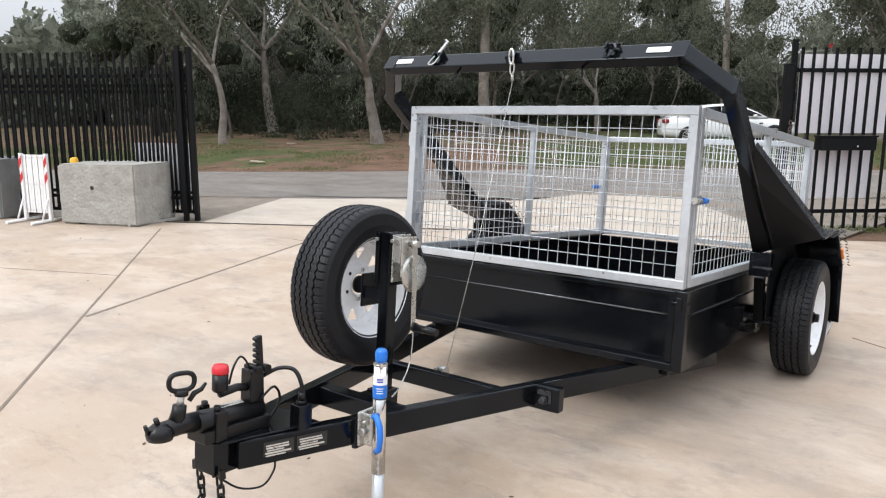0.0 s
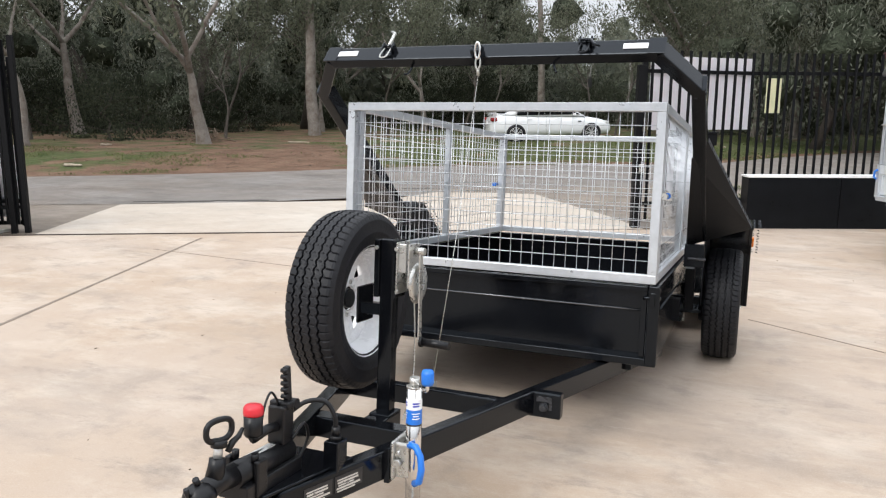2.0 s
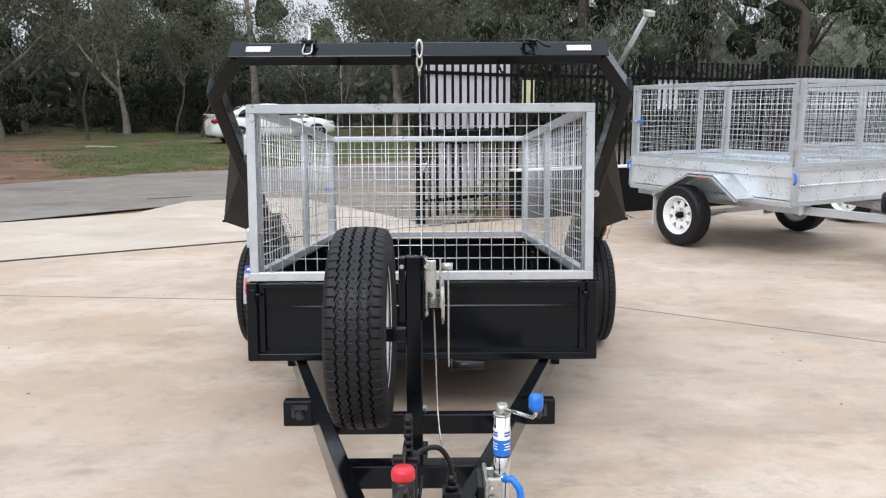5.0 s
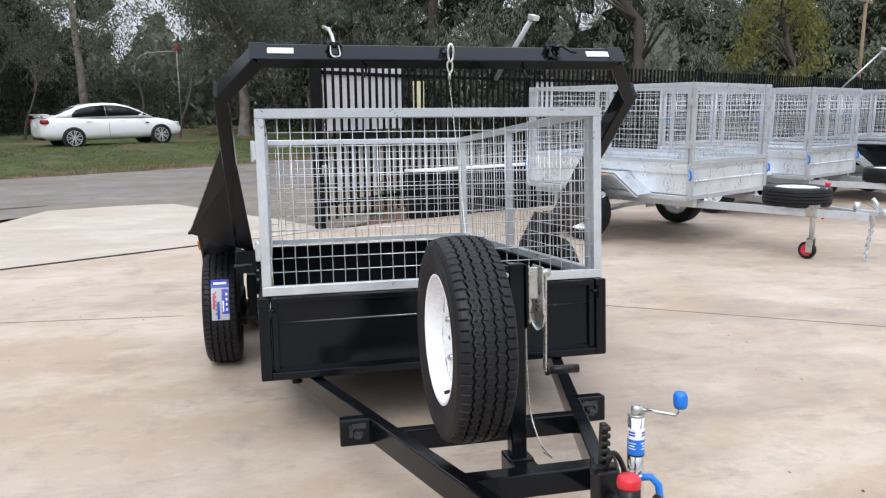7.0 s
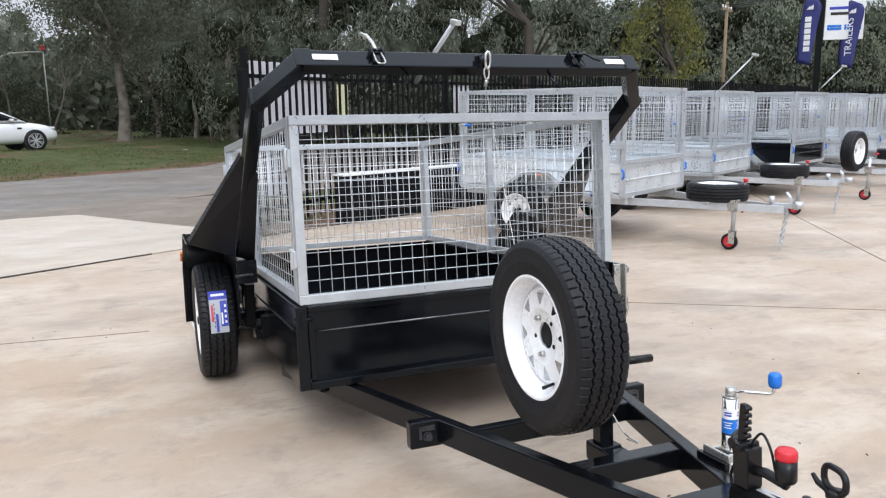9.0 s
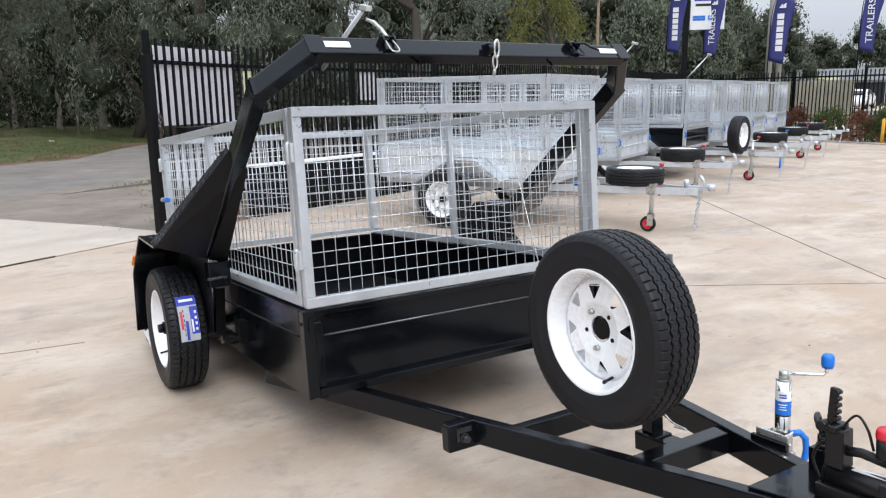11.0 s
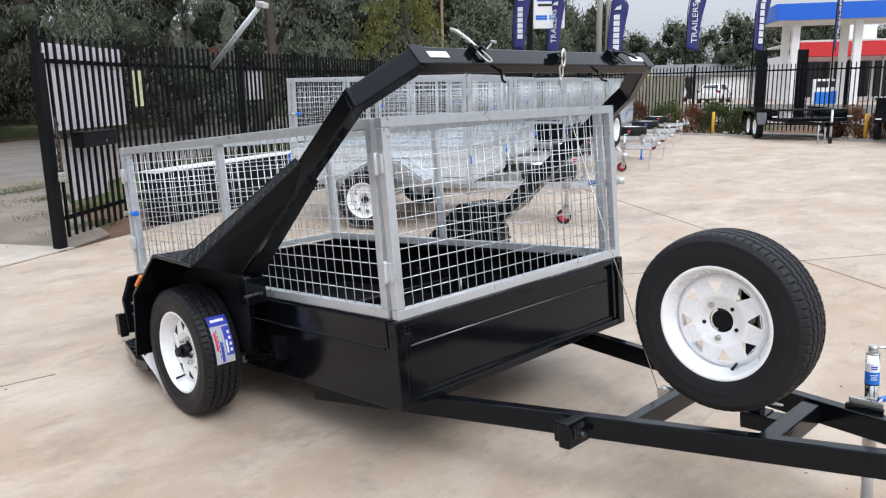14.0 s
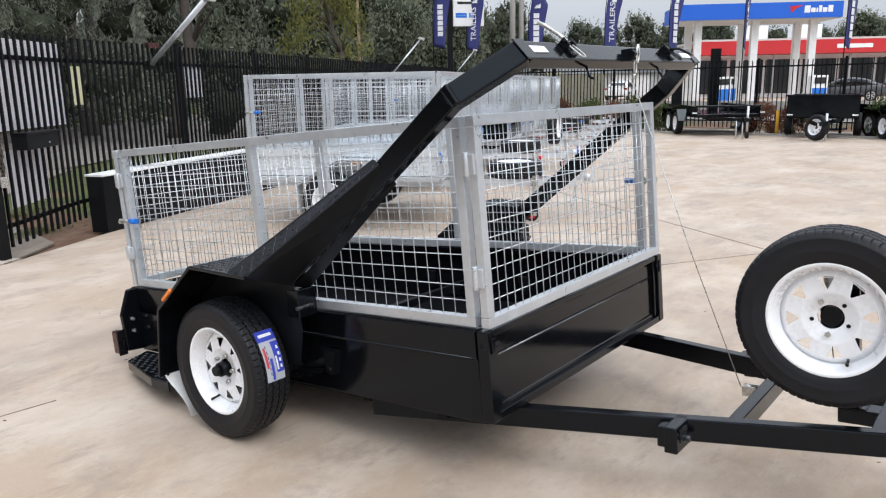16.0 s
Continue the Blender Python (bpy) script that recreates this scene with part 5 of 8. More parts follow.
def cage_trailer(body, label, spare="flat", knob=None, wheel_mat=None, foot=False, jx=-0.148, frame_mat=None):
    """Galvanised single-axle box trailer with a mesh cage, jockey wheel, spare wheel and chains; it faces -y."""
    fm = frame_mat or GALV
    knob = knob or RED
    r = thing("cage_trailer", label, "trailer", "trailers parked along the fence")
    z0, z1, x, yf, yr = 0.563, 0.90, 0.755, -1.04, 1.17
    part("floor_sheet", Mesh().span((-x, yf, z0 + 0.02), (x, yr, z0 + 0.03)), body, r)
    for sx in (-1, 1):
        m = Mesh()
        prof = [(sx * x, z0), (sx * x, z1 - 0.10), (sx * (x + 0.02), z1 - 0.09), (sx * (x + 0.03), z1 - 0.02), (sx * (x + 0.03), z1), (sx * (x - 0.03), z1), (sx * (x - 0.03), z1 - 0.03), (sx * (x - 0.006), z1 - 0.035), (sx * (x - 0.006), z0)]
        m.prism([(a, yf, b) for a, b in prof], (0, yr - yf, 0))
        p = part("side_panel", m, body, r)
        part("swage_line", Mesh().span((sx * x, yf, z0 - 0.03), (sx * (x + 0.035), yr, z0 + 0.012)), fm, p)
        # angular mudguard
        ay = 0.154
        line = [(0.544, 0.53), (0.364, 0.62), (0.044, 0.79), (-0.286, 0.79), (-0.596, 0.575)]
        g = Mesh().strip([(sx * 0.76, a, b) for a, b in line], (sx * 0.25, 0, 0), 0.006 * sx)
        part("panel_brace", Mesh().beam((sx * 0.760, -0.32, 0.79), (sx * 0.760, -0.60, 0.57), 0.012, 0.03, (1, 0, 0)), fm, p)
        mg = part("mudguard", g, fm, r)
        for (a, b), (c, d) in zip(line, line[1:]):
            part("guard_lip", Mesh().beam((sx * 1.005, a, b - 0.02), (sx * 1.005, c, d - 0.02), 0.012, 0.05, (1, 0, 0)), fm, mg)
        part("side_reflector", Mesh().span((sx * 1.012, -0.20, 0.755), (sx * 1.022, -0.12, 0.78)), ORANGE, mg, "amber side reflector")
        part("mud_flap", Mesh().span((sx * 0.80, 0.545, 0.18), (sx * 1.0, 0.551, 0.53)), WHITE, mg, "white mud flap")
        w = new("wheel")
        w.parent = r
        w.matrix_basis = pose(sx * 0.945, ay, 0.335, 10, 0, 0 if sx < 0 else 180)
        part("tyre", FAR_TYRE, None, w)
        part("rim", FAR_RIM, None, w)
        part("hub", HUB_ME, None, w, at=Matrix.Translation((DX, 0, 0)))
        for i in range(5):
            t = radians(18 + 72 * i)
            part("wheel_nut", NUT_ME, None, w, at=Matrix.Translation((DX, 0.063 * math.cos(t), 0.063 * math.sin(t))))
        part("leaf_spring", Mesh().strip([(sx * 0.70, ay - 0.36, 0.42), (sx * 0.70, ay, 0.30), (sx * 0.70, ay + 0.36, 0.42)], (0.05, 0, 0), 0.03), fm, r)
        part("chassis_rail", Mesh().span((sx * 0.60, yf, 0.46), (sx * 0.66, yr, 0.555)), fm, r)
        part("drawbar_rail", Mesh().beam((sx * 0.60, yf + 0.4, 0.485), (sx * 0.035, -2.50, 0.455), 0.05, 0.075), fm, r)
    part("axle", Mesh().beam((-0.9, 0.154, 0.335), (0.9, 0.154, 0.335), 0.045, 0.045), fm, r)
    for y, out in ((yf, -1), (yr, 1)):
        g = part("end_panel", Mesh().span((-x, y, z0), (x, y + out * 0.008, z1)), body, r)
        part("swage_line", Mesh().prism([(-x + 0.03, y, 0.745), (-x + 0.03, y + out * 0.022, 0.735), (-x + 0.03, y + out * 0.022, 0.727), (-x + 0.03, y, 0.715)], (2 * x - 0.06, 0, 0)), body, g)
        part("sill", Mesh().span((-x - 0.02, y - out * 0.02, z0 - 0.02), (x + 0.02, y + out * 0.025, z0 + 0.025)), fm, g)
        part("top_fold", Mesh().span((-x, y - out * 0.01, z1 - 0.03), (x, y + out * 0.025, z1)), fm, g)
        for sx in (-1, 1):
            part("corner_post", Mesh().span((sx * (x - 0.03), y - out * 0.015, z0), (sx * (x + 0.032), y + out * 0.03, z1 + 0.004)), fm, g)
            part("latch_handle", Mesh().tube([(sx * (x + 0.034), y + out * 0.01, z1 - 0.05), (sx * (x + 0.045), y + out * 0.04, z1 - 0.07), (sx * (x + 0.045), y + out * 0.045, z1 - 0.13), (sx * (x + 0.034), y + out * 0.02, z1 - 0.15)], 0.012, 6), BLUE, g, "blue latch handle")
    lo, h = z1 + 0.008, 0.815
    cw = 2 * x + 0.02
    f = cage_panel("front_cage_panel", cw, (), 0.057, pose(-cw / 2, yf - 0.01, lo), joined=True, parent=r, h=h)
    sl = yr - yf - 0.05
    cage_panel("side_cage_panel", sl, (sl * 0.45,), 0.062, pose(-cw / 2 + 0.02, yr - 0.02, lo, 0, 0, -90), joined=True, parent=r, h=h)
    cage_panel("side_cage_panel", sl, (sl * 0.55,), 0.062, pose(cw / 2 - 0.02, yf + 0.03, lo, 0, 0, 90), joined=True, parent=r, h=h)
    cage_panel("rear_cage_panel", cw, (), 0.057, pose(-cw / 2, yr + 0.02, lo), joined=True, parent=r, h=h)
    for z in (lo + 0.2, lo + 0.62):
        part("cage_hinge", Mesh().box((-cw / 2 - 0.006, yf + 0.01, z), (0.014, 0.08, 0.08)), fm, r)
    q = part("spring_latch", Mesh().cyl((-cw / 2 - 0.01, yr + 0.04, lo + 0.40), (-cw / 2 - 0.01, yr - 0.07, lo + 0.40), 0.011, 8), ZINC, r)
    part("grip", Mesh().cyl((-cw / 2 - 0.01, yr - 0.07, lo + 0.40), (-cw / 2 - 0.01, yr - 0.14, lo + 0.40), 0.017, 8), BLUE, q, "blue latch grip")
    q = part("spring_latch", Mesh().cyl((cw / 2 + 0.01, yf - 0.04, lo + 0.40), (cw / 2 + 0.01, yf + 0.07, lo + 0.40), 0.011, 8), ZINC, r)
    part("grip", Mesh().cyl((cw / 2 + 0.01, yf + 0.07, lo + 0.40), (cw / 2 + 0.01, yf + 0.14, lo + 0.40), 0.017, 8), BLUE, q, "blue latch grip")
    # drawbar nose
    part("coupling", Mesh().span((-0.04, -2.58, 0.47), (0.04, -2.38, 0.515)).cyl((0, -2.63, 0.47), (0, -2.63, 0.54), 0.04, 14).tube([(0, -2.56, 0.50), (0, -2.54, 0.58), (0, -2.50, 0.63)], 0.02, 8), fm, r)
    part("brake_reservoir", Mesh().cyl((0.02, -2.36, 0.49), (0.02, -2.36, 0.58), 0.028, 10), fm, r)
    for cx in (0.045, 0.08):
        ch = new("safety_chain")
        ch.parent = r
        for k in range(11):
            part("chain_link", CHAINLINK, None, ch, at=pose(cx + 0.006 * math.sin(k * 2.1 + cx * 90), -2.50 + 0.004 * k, 0.42 - 0.037 * k, 0, 0, 90 * (k % 2)))
    # jockey wheel
    j = new("jockey_wheel")
    j.parent = r
    j.matrix_basis = pose(jx, -2.033, 0)
    part("jockey_tube", Mesh().cyl((0, 0, 0.20), (0, 0, 0.66), 0.024, 14).cyl((0, 0, 0.66), (0, 0, 0.69), 0.016, 10), GALV, j)
    part("jockey_clamp", Mesh().span((-0.07, -0.05, 0.42), (0.10, 0.05, 0.54)), ZINC, j)
    c = part("crank", Mesh().tube([(0, 0, 0.68), (0.10, -0.05, 0.682), (0.125, -0.06, 0.70), (0.127, -0.06, 0.72)], 0.007, 6), ZINC, j)
    part("crank_knob", Mesh().cyl((0.127, -0.06, 0.715), (0.127, -0.06, 0.75), 0.022, 8, 0.03), knob, c)
    part("clamp_handle", Mesh().tube([(0.03, -0.05, 0.50), (0.05, -0.07, 0.47), (0.05, -0.07, 0.40)], 0.012, 6), knob, j)
    if foot:
        part("foot_plate", Mesh().cyl((0, 0, 0.0), (0, 0, 0.012), 0.06, 14).cyl((0, 0, 0.01), (0, 0, 0.2), 0.02, 10), knob, j)
    else:
        part("jockey_fork", Mesh().span((-0.035, -0.03, 0.07), (-0.027, 0.035, 0.21)).span((0.027, -0.03, 0.07), (0.035, 0.035, 0.21)).span((-0.035, -0.03, 0.20), (0.035, 0.035, 0.21)), ZINC, j)
        wh = part("jockey_rim", Mesh().lathe([(-0.02, 0.02), (-0.022, 0.055), (-0.018, 0.062), (0.018, 0.062), (0.022, 0.055), (0.02, 0.02)], 20, "x", (0, 0.03, 0.088), closed=True), knob, j)
        part("jockey_tyre", Mesh().lathe([(-0.024, 0.058), (-0.026, 0.078), (-0.012, 0.087), (0.012, 0.087), (0.026, 0.078), (0.024, 0.058)], 24, "x", (0, 0.03, 0.088), closed=True), RUBBER, wh)
    if spare == "flat":
        flat_tyre(r, pose(0.0, -1.79, 0.60, 0, 90, 0))
        part("spare_mount", Mesh().span((-0.30, -1.82, 0.485), (0.30, -1.76, 0.52)), fm, r)
    else:
        flat_tyre(r, pose(-0.25, -1.82, 0.78, 0, 0, 83))
        part("spare_mount", Mesh().span((-0.28, -1.72, 0.46), (-0.22, -1.66, 0.84)).span((-0.30, -1.74, 0.44), (0.30, -1.68, 0.48)), fm, r)
    return r


galv_a = cage_trailer(GALVSHEET, "galvanised steel box trailer with mesh cage and flat spare wheel")
galv_a.matrix_basis = pose(3.61, 4.861, 0, 0, 0, 27.2)
for x, y, yaw in ((6.264, 6.505, 28.4), (13.2, 9.35, 26), (15.6, 10.45, 26)):
    copy_thing(galv_a, pose(x, y, 0, 0, 0, yaw))
black_a = cage_trailer(BLACK, "black-bodied box trailer with mesh cage and upright spare wheel", spare="up", frame_mat=GALV)
black_a.matrix_basis = pose(8.70, 7.325, 0, 0, 0, 24.5)
up_a = cage_trailer(GALVSHEET, "galvanised box trailer with mesh cage and blue jockey stand", knob=BLUE, foot=True)
up_a.matrix_basis = pose(10.9, 8.3, 0, 0, 0, 26)


# ---- gateway: posts, signs, letter box, blocks, barrier ----
def square_post(name, x, y, h, w, label, kind="structure"):
    m = Mesh().box((0, 0, h / 2), (w, w, h)).box((0, 0, h + 0.006), (w + 0.008, w + 0.008, 0.012))
    return single(name, m, FENCE, label, "post", kind=kind, bevel=0.004, at=pose(x, y, 0, 0, 0, 27))


square_post("gate_post", -0.16, 6.13, 1.98, 0.10, "black square steel gate post")
square_post("gate_post", -0.135, 6.225, 2.25, 0.06, "slim black steel gate post")
gp = LG - U * 0.03
square_post("gate_post", gp.x, gp.y, 2.25, 0.06, "black square steel gate post with pale cap")
gp = LG - U * 0.16 - N * 0.05
square_post("gate_post", gp.x, gp.y, 2.27, 0.06, "black square steel gate post with pale cap")

# parked sliding gate leaf, behind the fixed fence
leaf = fence_run("sliding_gate", LG - U * 6.49 + N * 0.12, LG - U * 0.07 + N * 0.12, 2.02, 0.118, "black steel sliding gate leaf rolled open", rails=(0.10, 0.36, 1.70, 1.78), posts=0, kind="")
tagged(leaf, category="gate")
part("end_stile", Mesh().box((6.42 - 0.03, 0, 1.05), (0.07, 0.06, 1.96)), FENCE, leaf, bevel=0.004)

wb = LG - U * 1.02 + N * 0.24
single("sign_board", Mesh().span((0, 0, 0.16), (0.86, 0.006, 1.02)), SIGNWHITE, "blank white board leaning behind the open gate", "sign", at=pose(wb.x, wb.y, 0, 0, 0, 27))
g = (G1 - G0)
GL = g.length
gd = g.normalized()
gn = Vector((-gd.y, gd.x, 0))
GA = math.degrees(math.atan2(gd.y, gd.x))


def board(name, s0, s1, z0, z1, mat, label, off=0.035):
    a = G0 + gd * s0 + gn * off
    return single(name, Mesh().span((0, 0, z0), (s1 - s0, 0.006, z1)), mat, label, "sign", at=pose(a.x, a.y, 0, 0, 0, GA))


board("sign_board", 0.07, GL - 0.02, 1.21, 2.10, SIGNWHITE, "blank white sign board wired behind fence pickets")
board("sign_board", 0.25, 1.02, 0.45, 1.02, SIGNWHITE, "small blank white board behind fence pickets")
a = G0 + gd * 0.62 - gn * 0.09
lb = thing("letter_box", "black steel letter box fixed on the picket fence", "letter box", at=pose(a.x, a.y, 0, 0, 0, GA))
part("box_body", Mesh().span((-0.33, -0.08, 1.02), (0.33, 0.07, 1.17)), FENCE, lb, bevel=0.008)
part("box_lid", Mesh().span((-0.34, -0.09, 1.17), (0.34, 0.075, 1.188)), BLACK_DULL, lb, bevel=0.004)
part("lock", Mesh().cyl((0.10, -0.081, 1.07), (0.10, -0.09, 1.07), 0.012, 12), CHROME, lb)
p = G1 + U * 0.16 + N * 0.03
single("notice_sign", Mesh().span((0, 0, 1.42), (0.20, 0.006, 1.86)), CREAM, "pale yellow notice fixed behind fence pickets", "sign", at=pose(p.x, p.y, 0, 0, 0, 27))
p = G1 + U * 2.62 + N * 0.03
single("notice_sign", Mesh().span((0, 0, 1.45), (0.46, 0.006, 1.92)), SIGNWHITE, "small white notice behind fence pickets", "sign", at=pose(p.x, p.y, 0, 0, 0, 27))
DARKLINK = Mesh().tube([(0.016 * math.cos(t), 0, 0.026 * math.sin(t)) for t in (i * math.pi / 5 for i in range(10))], 0.007, 5, closed=True).data("chain_link", TRACK)
chain = thing("gate_chain", "loop of dark steel chain hanging on the gate post", "chain")
for k in range(16):
    t = k / 15
    part("chain_link", DARKLINK, None, chain, at=pose(-0.085 + 0.012 * math.sin(k * 1.7), 6.055, 1.33 - 0.037 * k, 0, 10 * math.sin(k), 45 + 90 * (k % 2)))
part("padlock", Mesh().span((-0.125, 6.03, 0.70), (-0.06, 6.06, 0.80)), ZINC, chain, bevel=0.006)

# low black wall with a pale capping behind the trailers
WA = Vector((1.13, 6.60, 0))
wd = Vector((math.cos(radians(22)), math.sin(radians(22)), 0))
low = thing("low_wall", "low black steel-clad wall with a pale capping", "wall", at=pose(WA.x, WA.y, 0, 0, 0, 22), kind="structure")
for i in range(12):
    part("wall_panel", Mesh().span((i * 1.15 + 0.003, 0, 0.0), ((i + 1) * 1.15 - 0.003, 0.22, 0.635)), BLACK_DULL, low, bevel=0.004)
part("capping", Mesh().span((-0.01, -0.012, 0.637), (13.8, 0.235, 0.662)), WHITE, low, "pale painted capping", bevel=0.004)


def concrete_block(x, y, yaw, ln, dp, h, mat, label):
    m = Mesh()
    bm = bmesh.new()
    bmesh.ops.create_cube(bm, size=1.0)
    bmesh.ops.scale(bm, vec=(ln, dp, h), verts=bm.verts)
    bmesh.ops.bevel(bm, geom=bm.edges[:], offset=0.02, segments=2, affect="EDGES")
    bmesh.ops.subdivide_edges(bm, edges=bm.edges[:], cuts=7, use_grid_fill=True)
    for v in bm.verts:
        q = noise.noise(v.co * 9 + Vector((y, x, 0)))
        v.co += Vector(noise.noise_vector(v.co * 4 + Vector((x, y, 0)))) * 0.010 - v.co.normalized() * (0.018 * max(0.0, q - 0.25) * 3)
    me = bpy.data.meshes.new("block")
    bm.to_mesh(me)
    bm.free()
    me.materials.append(mat)
    o = thing("concrete_block", label, "concrete block", at=pose(x, y, 0, 0, 0, yaw), group="ballast blocks")
    part("block", me, None, o, at=Matrix.Translation((0, 0, h / 2 + 0.005)))
    part("lifting_hole", Mesh().cyl((-0.06, -dp / 2 - 0.004, h * 0.62), (-0.06, -dp / 2 + 0.05, h * 0.62), 0.028, 14), INK_BLACK, o)
    return o


b0, b1 = Vector((-7.93, 1.63, 0)), Vector((-6.82, 2.03, 0))
bd = (b1 - b0).normalized()
bn = Vector((-bd.y, bd.x, 0))
bc = (b0 + b1) / 2 + bn * 0.40
YB = math.degrees(math.atan2(bd.y, bd.x))
concrete_block(bc.x, bc.y, YB, (b1 - b0).length, 0.80, 0.775, BLOCKCON, "rough grey cast concrete ballast block by the fence")
DARKCON = material("weathered_concrete", (0.20, 0.20, 0.195), 0.9, 0, 0.2, 3, 40, 0.5, 60, patch=(0.11, 0.11, 0.11), patch_scale=1.6, patch_amount=0.7, dist=0.01)
bc2 = bc - bd * 2.15 + bn * 0.05
concrete_block(bc2.x, bc2.y, YB, 1.1, 0.8, 0.80, DARKCON, "dark weathered concrete ballast block by the fence")
m = Mesh()
m.beam(b1 + Vector((-0.1, -0.06, 0.02)), b1 + bn * 0.85 + bd * 0.12 + Vector((0, 0, 0.02)), 0.04, 0.035)
single("timber_batten", m, BLOCKCON, "grey timber batten lying beside the concrete block", "batten", bevel=0.003)

# folding red and white barrier
o0 = Vector((-8.52, 1.45, 0))
bar = thing("folding_barrier", "folded red and white expanding safety barrier", "barrier", at=pose(o0.x, o0.y, 0, 0, 0, YB))
for i in range(7):
    x = 0.055 + 0.047 * i
    part("slat", Mesh().span((x, 0.006 * (i % 2), 0.12), (x + 0.040, 0.006 * (i % 2) + 0.012, 0.885)), WHITE, bar, bevel=0.003)
for z in (0.16, 0.50, 0.85):
    for i in range(7):
        part("rivet", Mesh().cyl((0.075 + 0.047 * i, -0.004, z), (0.075 + 0.047 * i, 0.0, z), 0.008, 8), SILVER, bar)
for x in (0.0, 0.40):
    part("end_post", Mesh().span((x, -0.015, 0.03), (x + 0.045, 0.03, 0.90)), WHITE, bar, bevel=0.005)
    for z in (0.60, 0.80):
        part("red_band", Mesh().prism([(x - 0.002, -0.0165, z - 0.10), (x + 0.047, -0.0165, z - 0.02), (x + 0.047, -0.0165, z + 0.08), (x - 0.002, -0.0165, z)], (0, 0.001, 0)), RED, bar)
    part("foot", Mesh().cyl((x + 0.02, -0.32, 0.025), (x + 0.02, 0.25, 0.025), 0.022, 10), WHITE, bar)
    part("brace", Mesh().cyl((x + 0.02, -0.02, 0.30), (x + 0.02, -0.14, 0.04), 0.012, 8), WHITE, bar)
single("bollard", Mesh().lathe([(0.0, 0.0), (0.0, 0.055), (0.80, 0.055), (0.83, 0.045), (0.845, 0.0)], 20, "z"), YELLOW, "yellow painted steel bollard behind the barrier", "bollard", at=pose(-8.08, 1.95, 0))

# leaning camera pole on the fence
pa, pb = Vector((2.66, 7.97, 1.90)), Vector((2.83, 6.86, 2.66))
cp = thing("camera_pole", "grey steel arm leaning out from the fence with a floodlight", "floodlight arm")
part("arm", Mesh().cyl(pa, pb, 0.035, 14), GALV, cp)
part("floodlight", Mesh().box(pb + Vector((0.02, -0.06, 0.03)), (0.10, 0.16, 0.07), pose(0, 0, 0, 15, 0, 10)), SILVER, cp, bevel=0.01)
part("bracket", Mesh().box(pa + Vector((0, 0.02, 0.0)), (0.09, 0.12, 0.12)), FENCE, cp)
part("red_box", Mesh().box(pa + Vector((0.05, 0.02, 0.26)), (0.16, 0.08, 0.07)), TAILRED, cp)


# ---- white sedan on the grass ----
CARPAINT = material("white_car_paint", (0.78, 0.79, 0.80), 0.2, 0, 0.03, 3, 30, 0, coat=0.5)
CARGLASS = material("dark_car_glass", (0.010, 0.011, 0.013), 0.08, 0, 0.1, 3, 30, 0, spec=0.22)
ALLOY = material("alloy_wheel", (0.66, 0.66, 0.67), 0.35, 0.6, 0.08, 20, 60, 0)


def loft(sections, closed_ends=True):
    """Joins cross sections of equal point count."""
    m = Mesh()
    n = len(sections[0])
    vs = [p for s in sections for p in s]
    fs = []
    for i in range(len(sections) - 1):
        for k in range(n):
            k2 = (k + 1) % n
            fs.append((i * n + k, i * n + k2, (i + 1) * n + k2, (i + 1) * n + k))
    fs.append(tuple(range(n - 1, -1, -1)))
    fs.append(tuple(range((len(sections) - 1) * n, len(sections) * n)))
    return m.add(vs, fs, True)


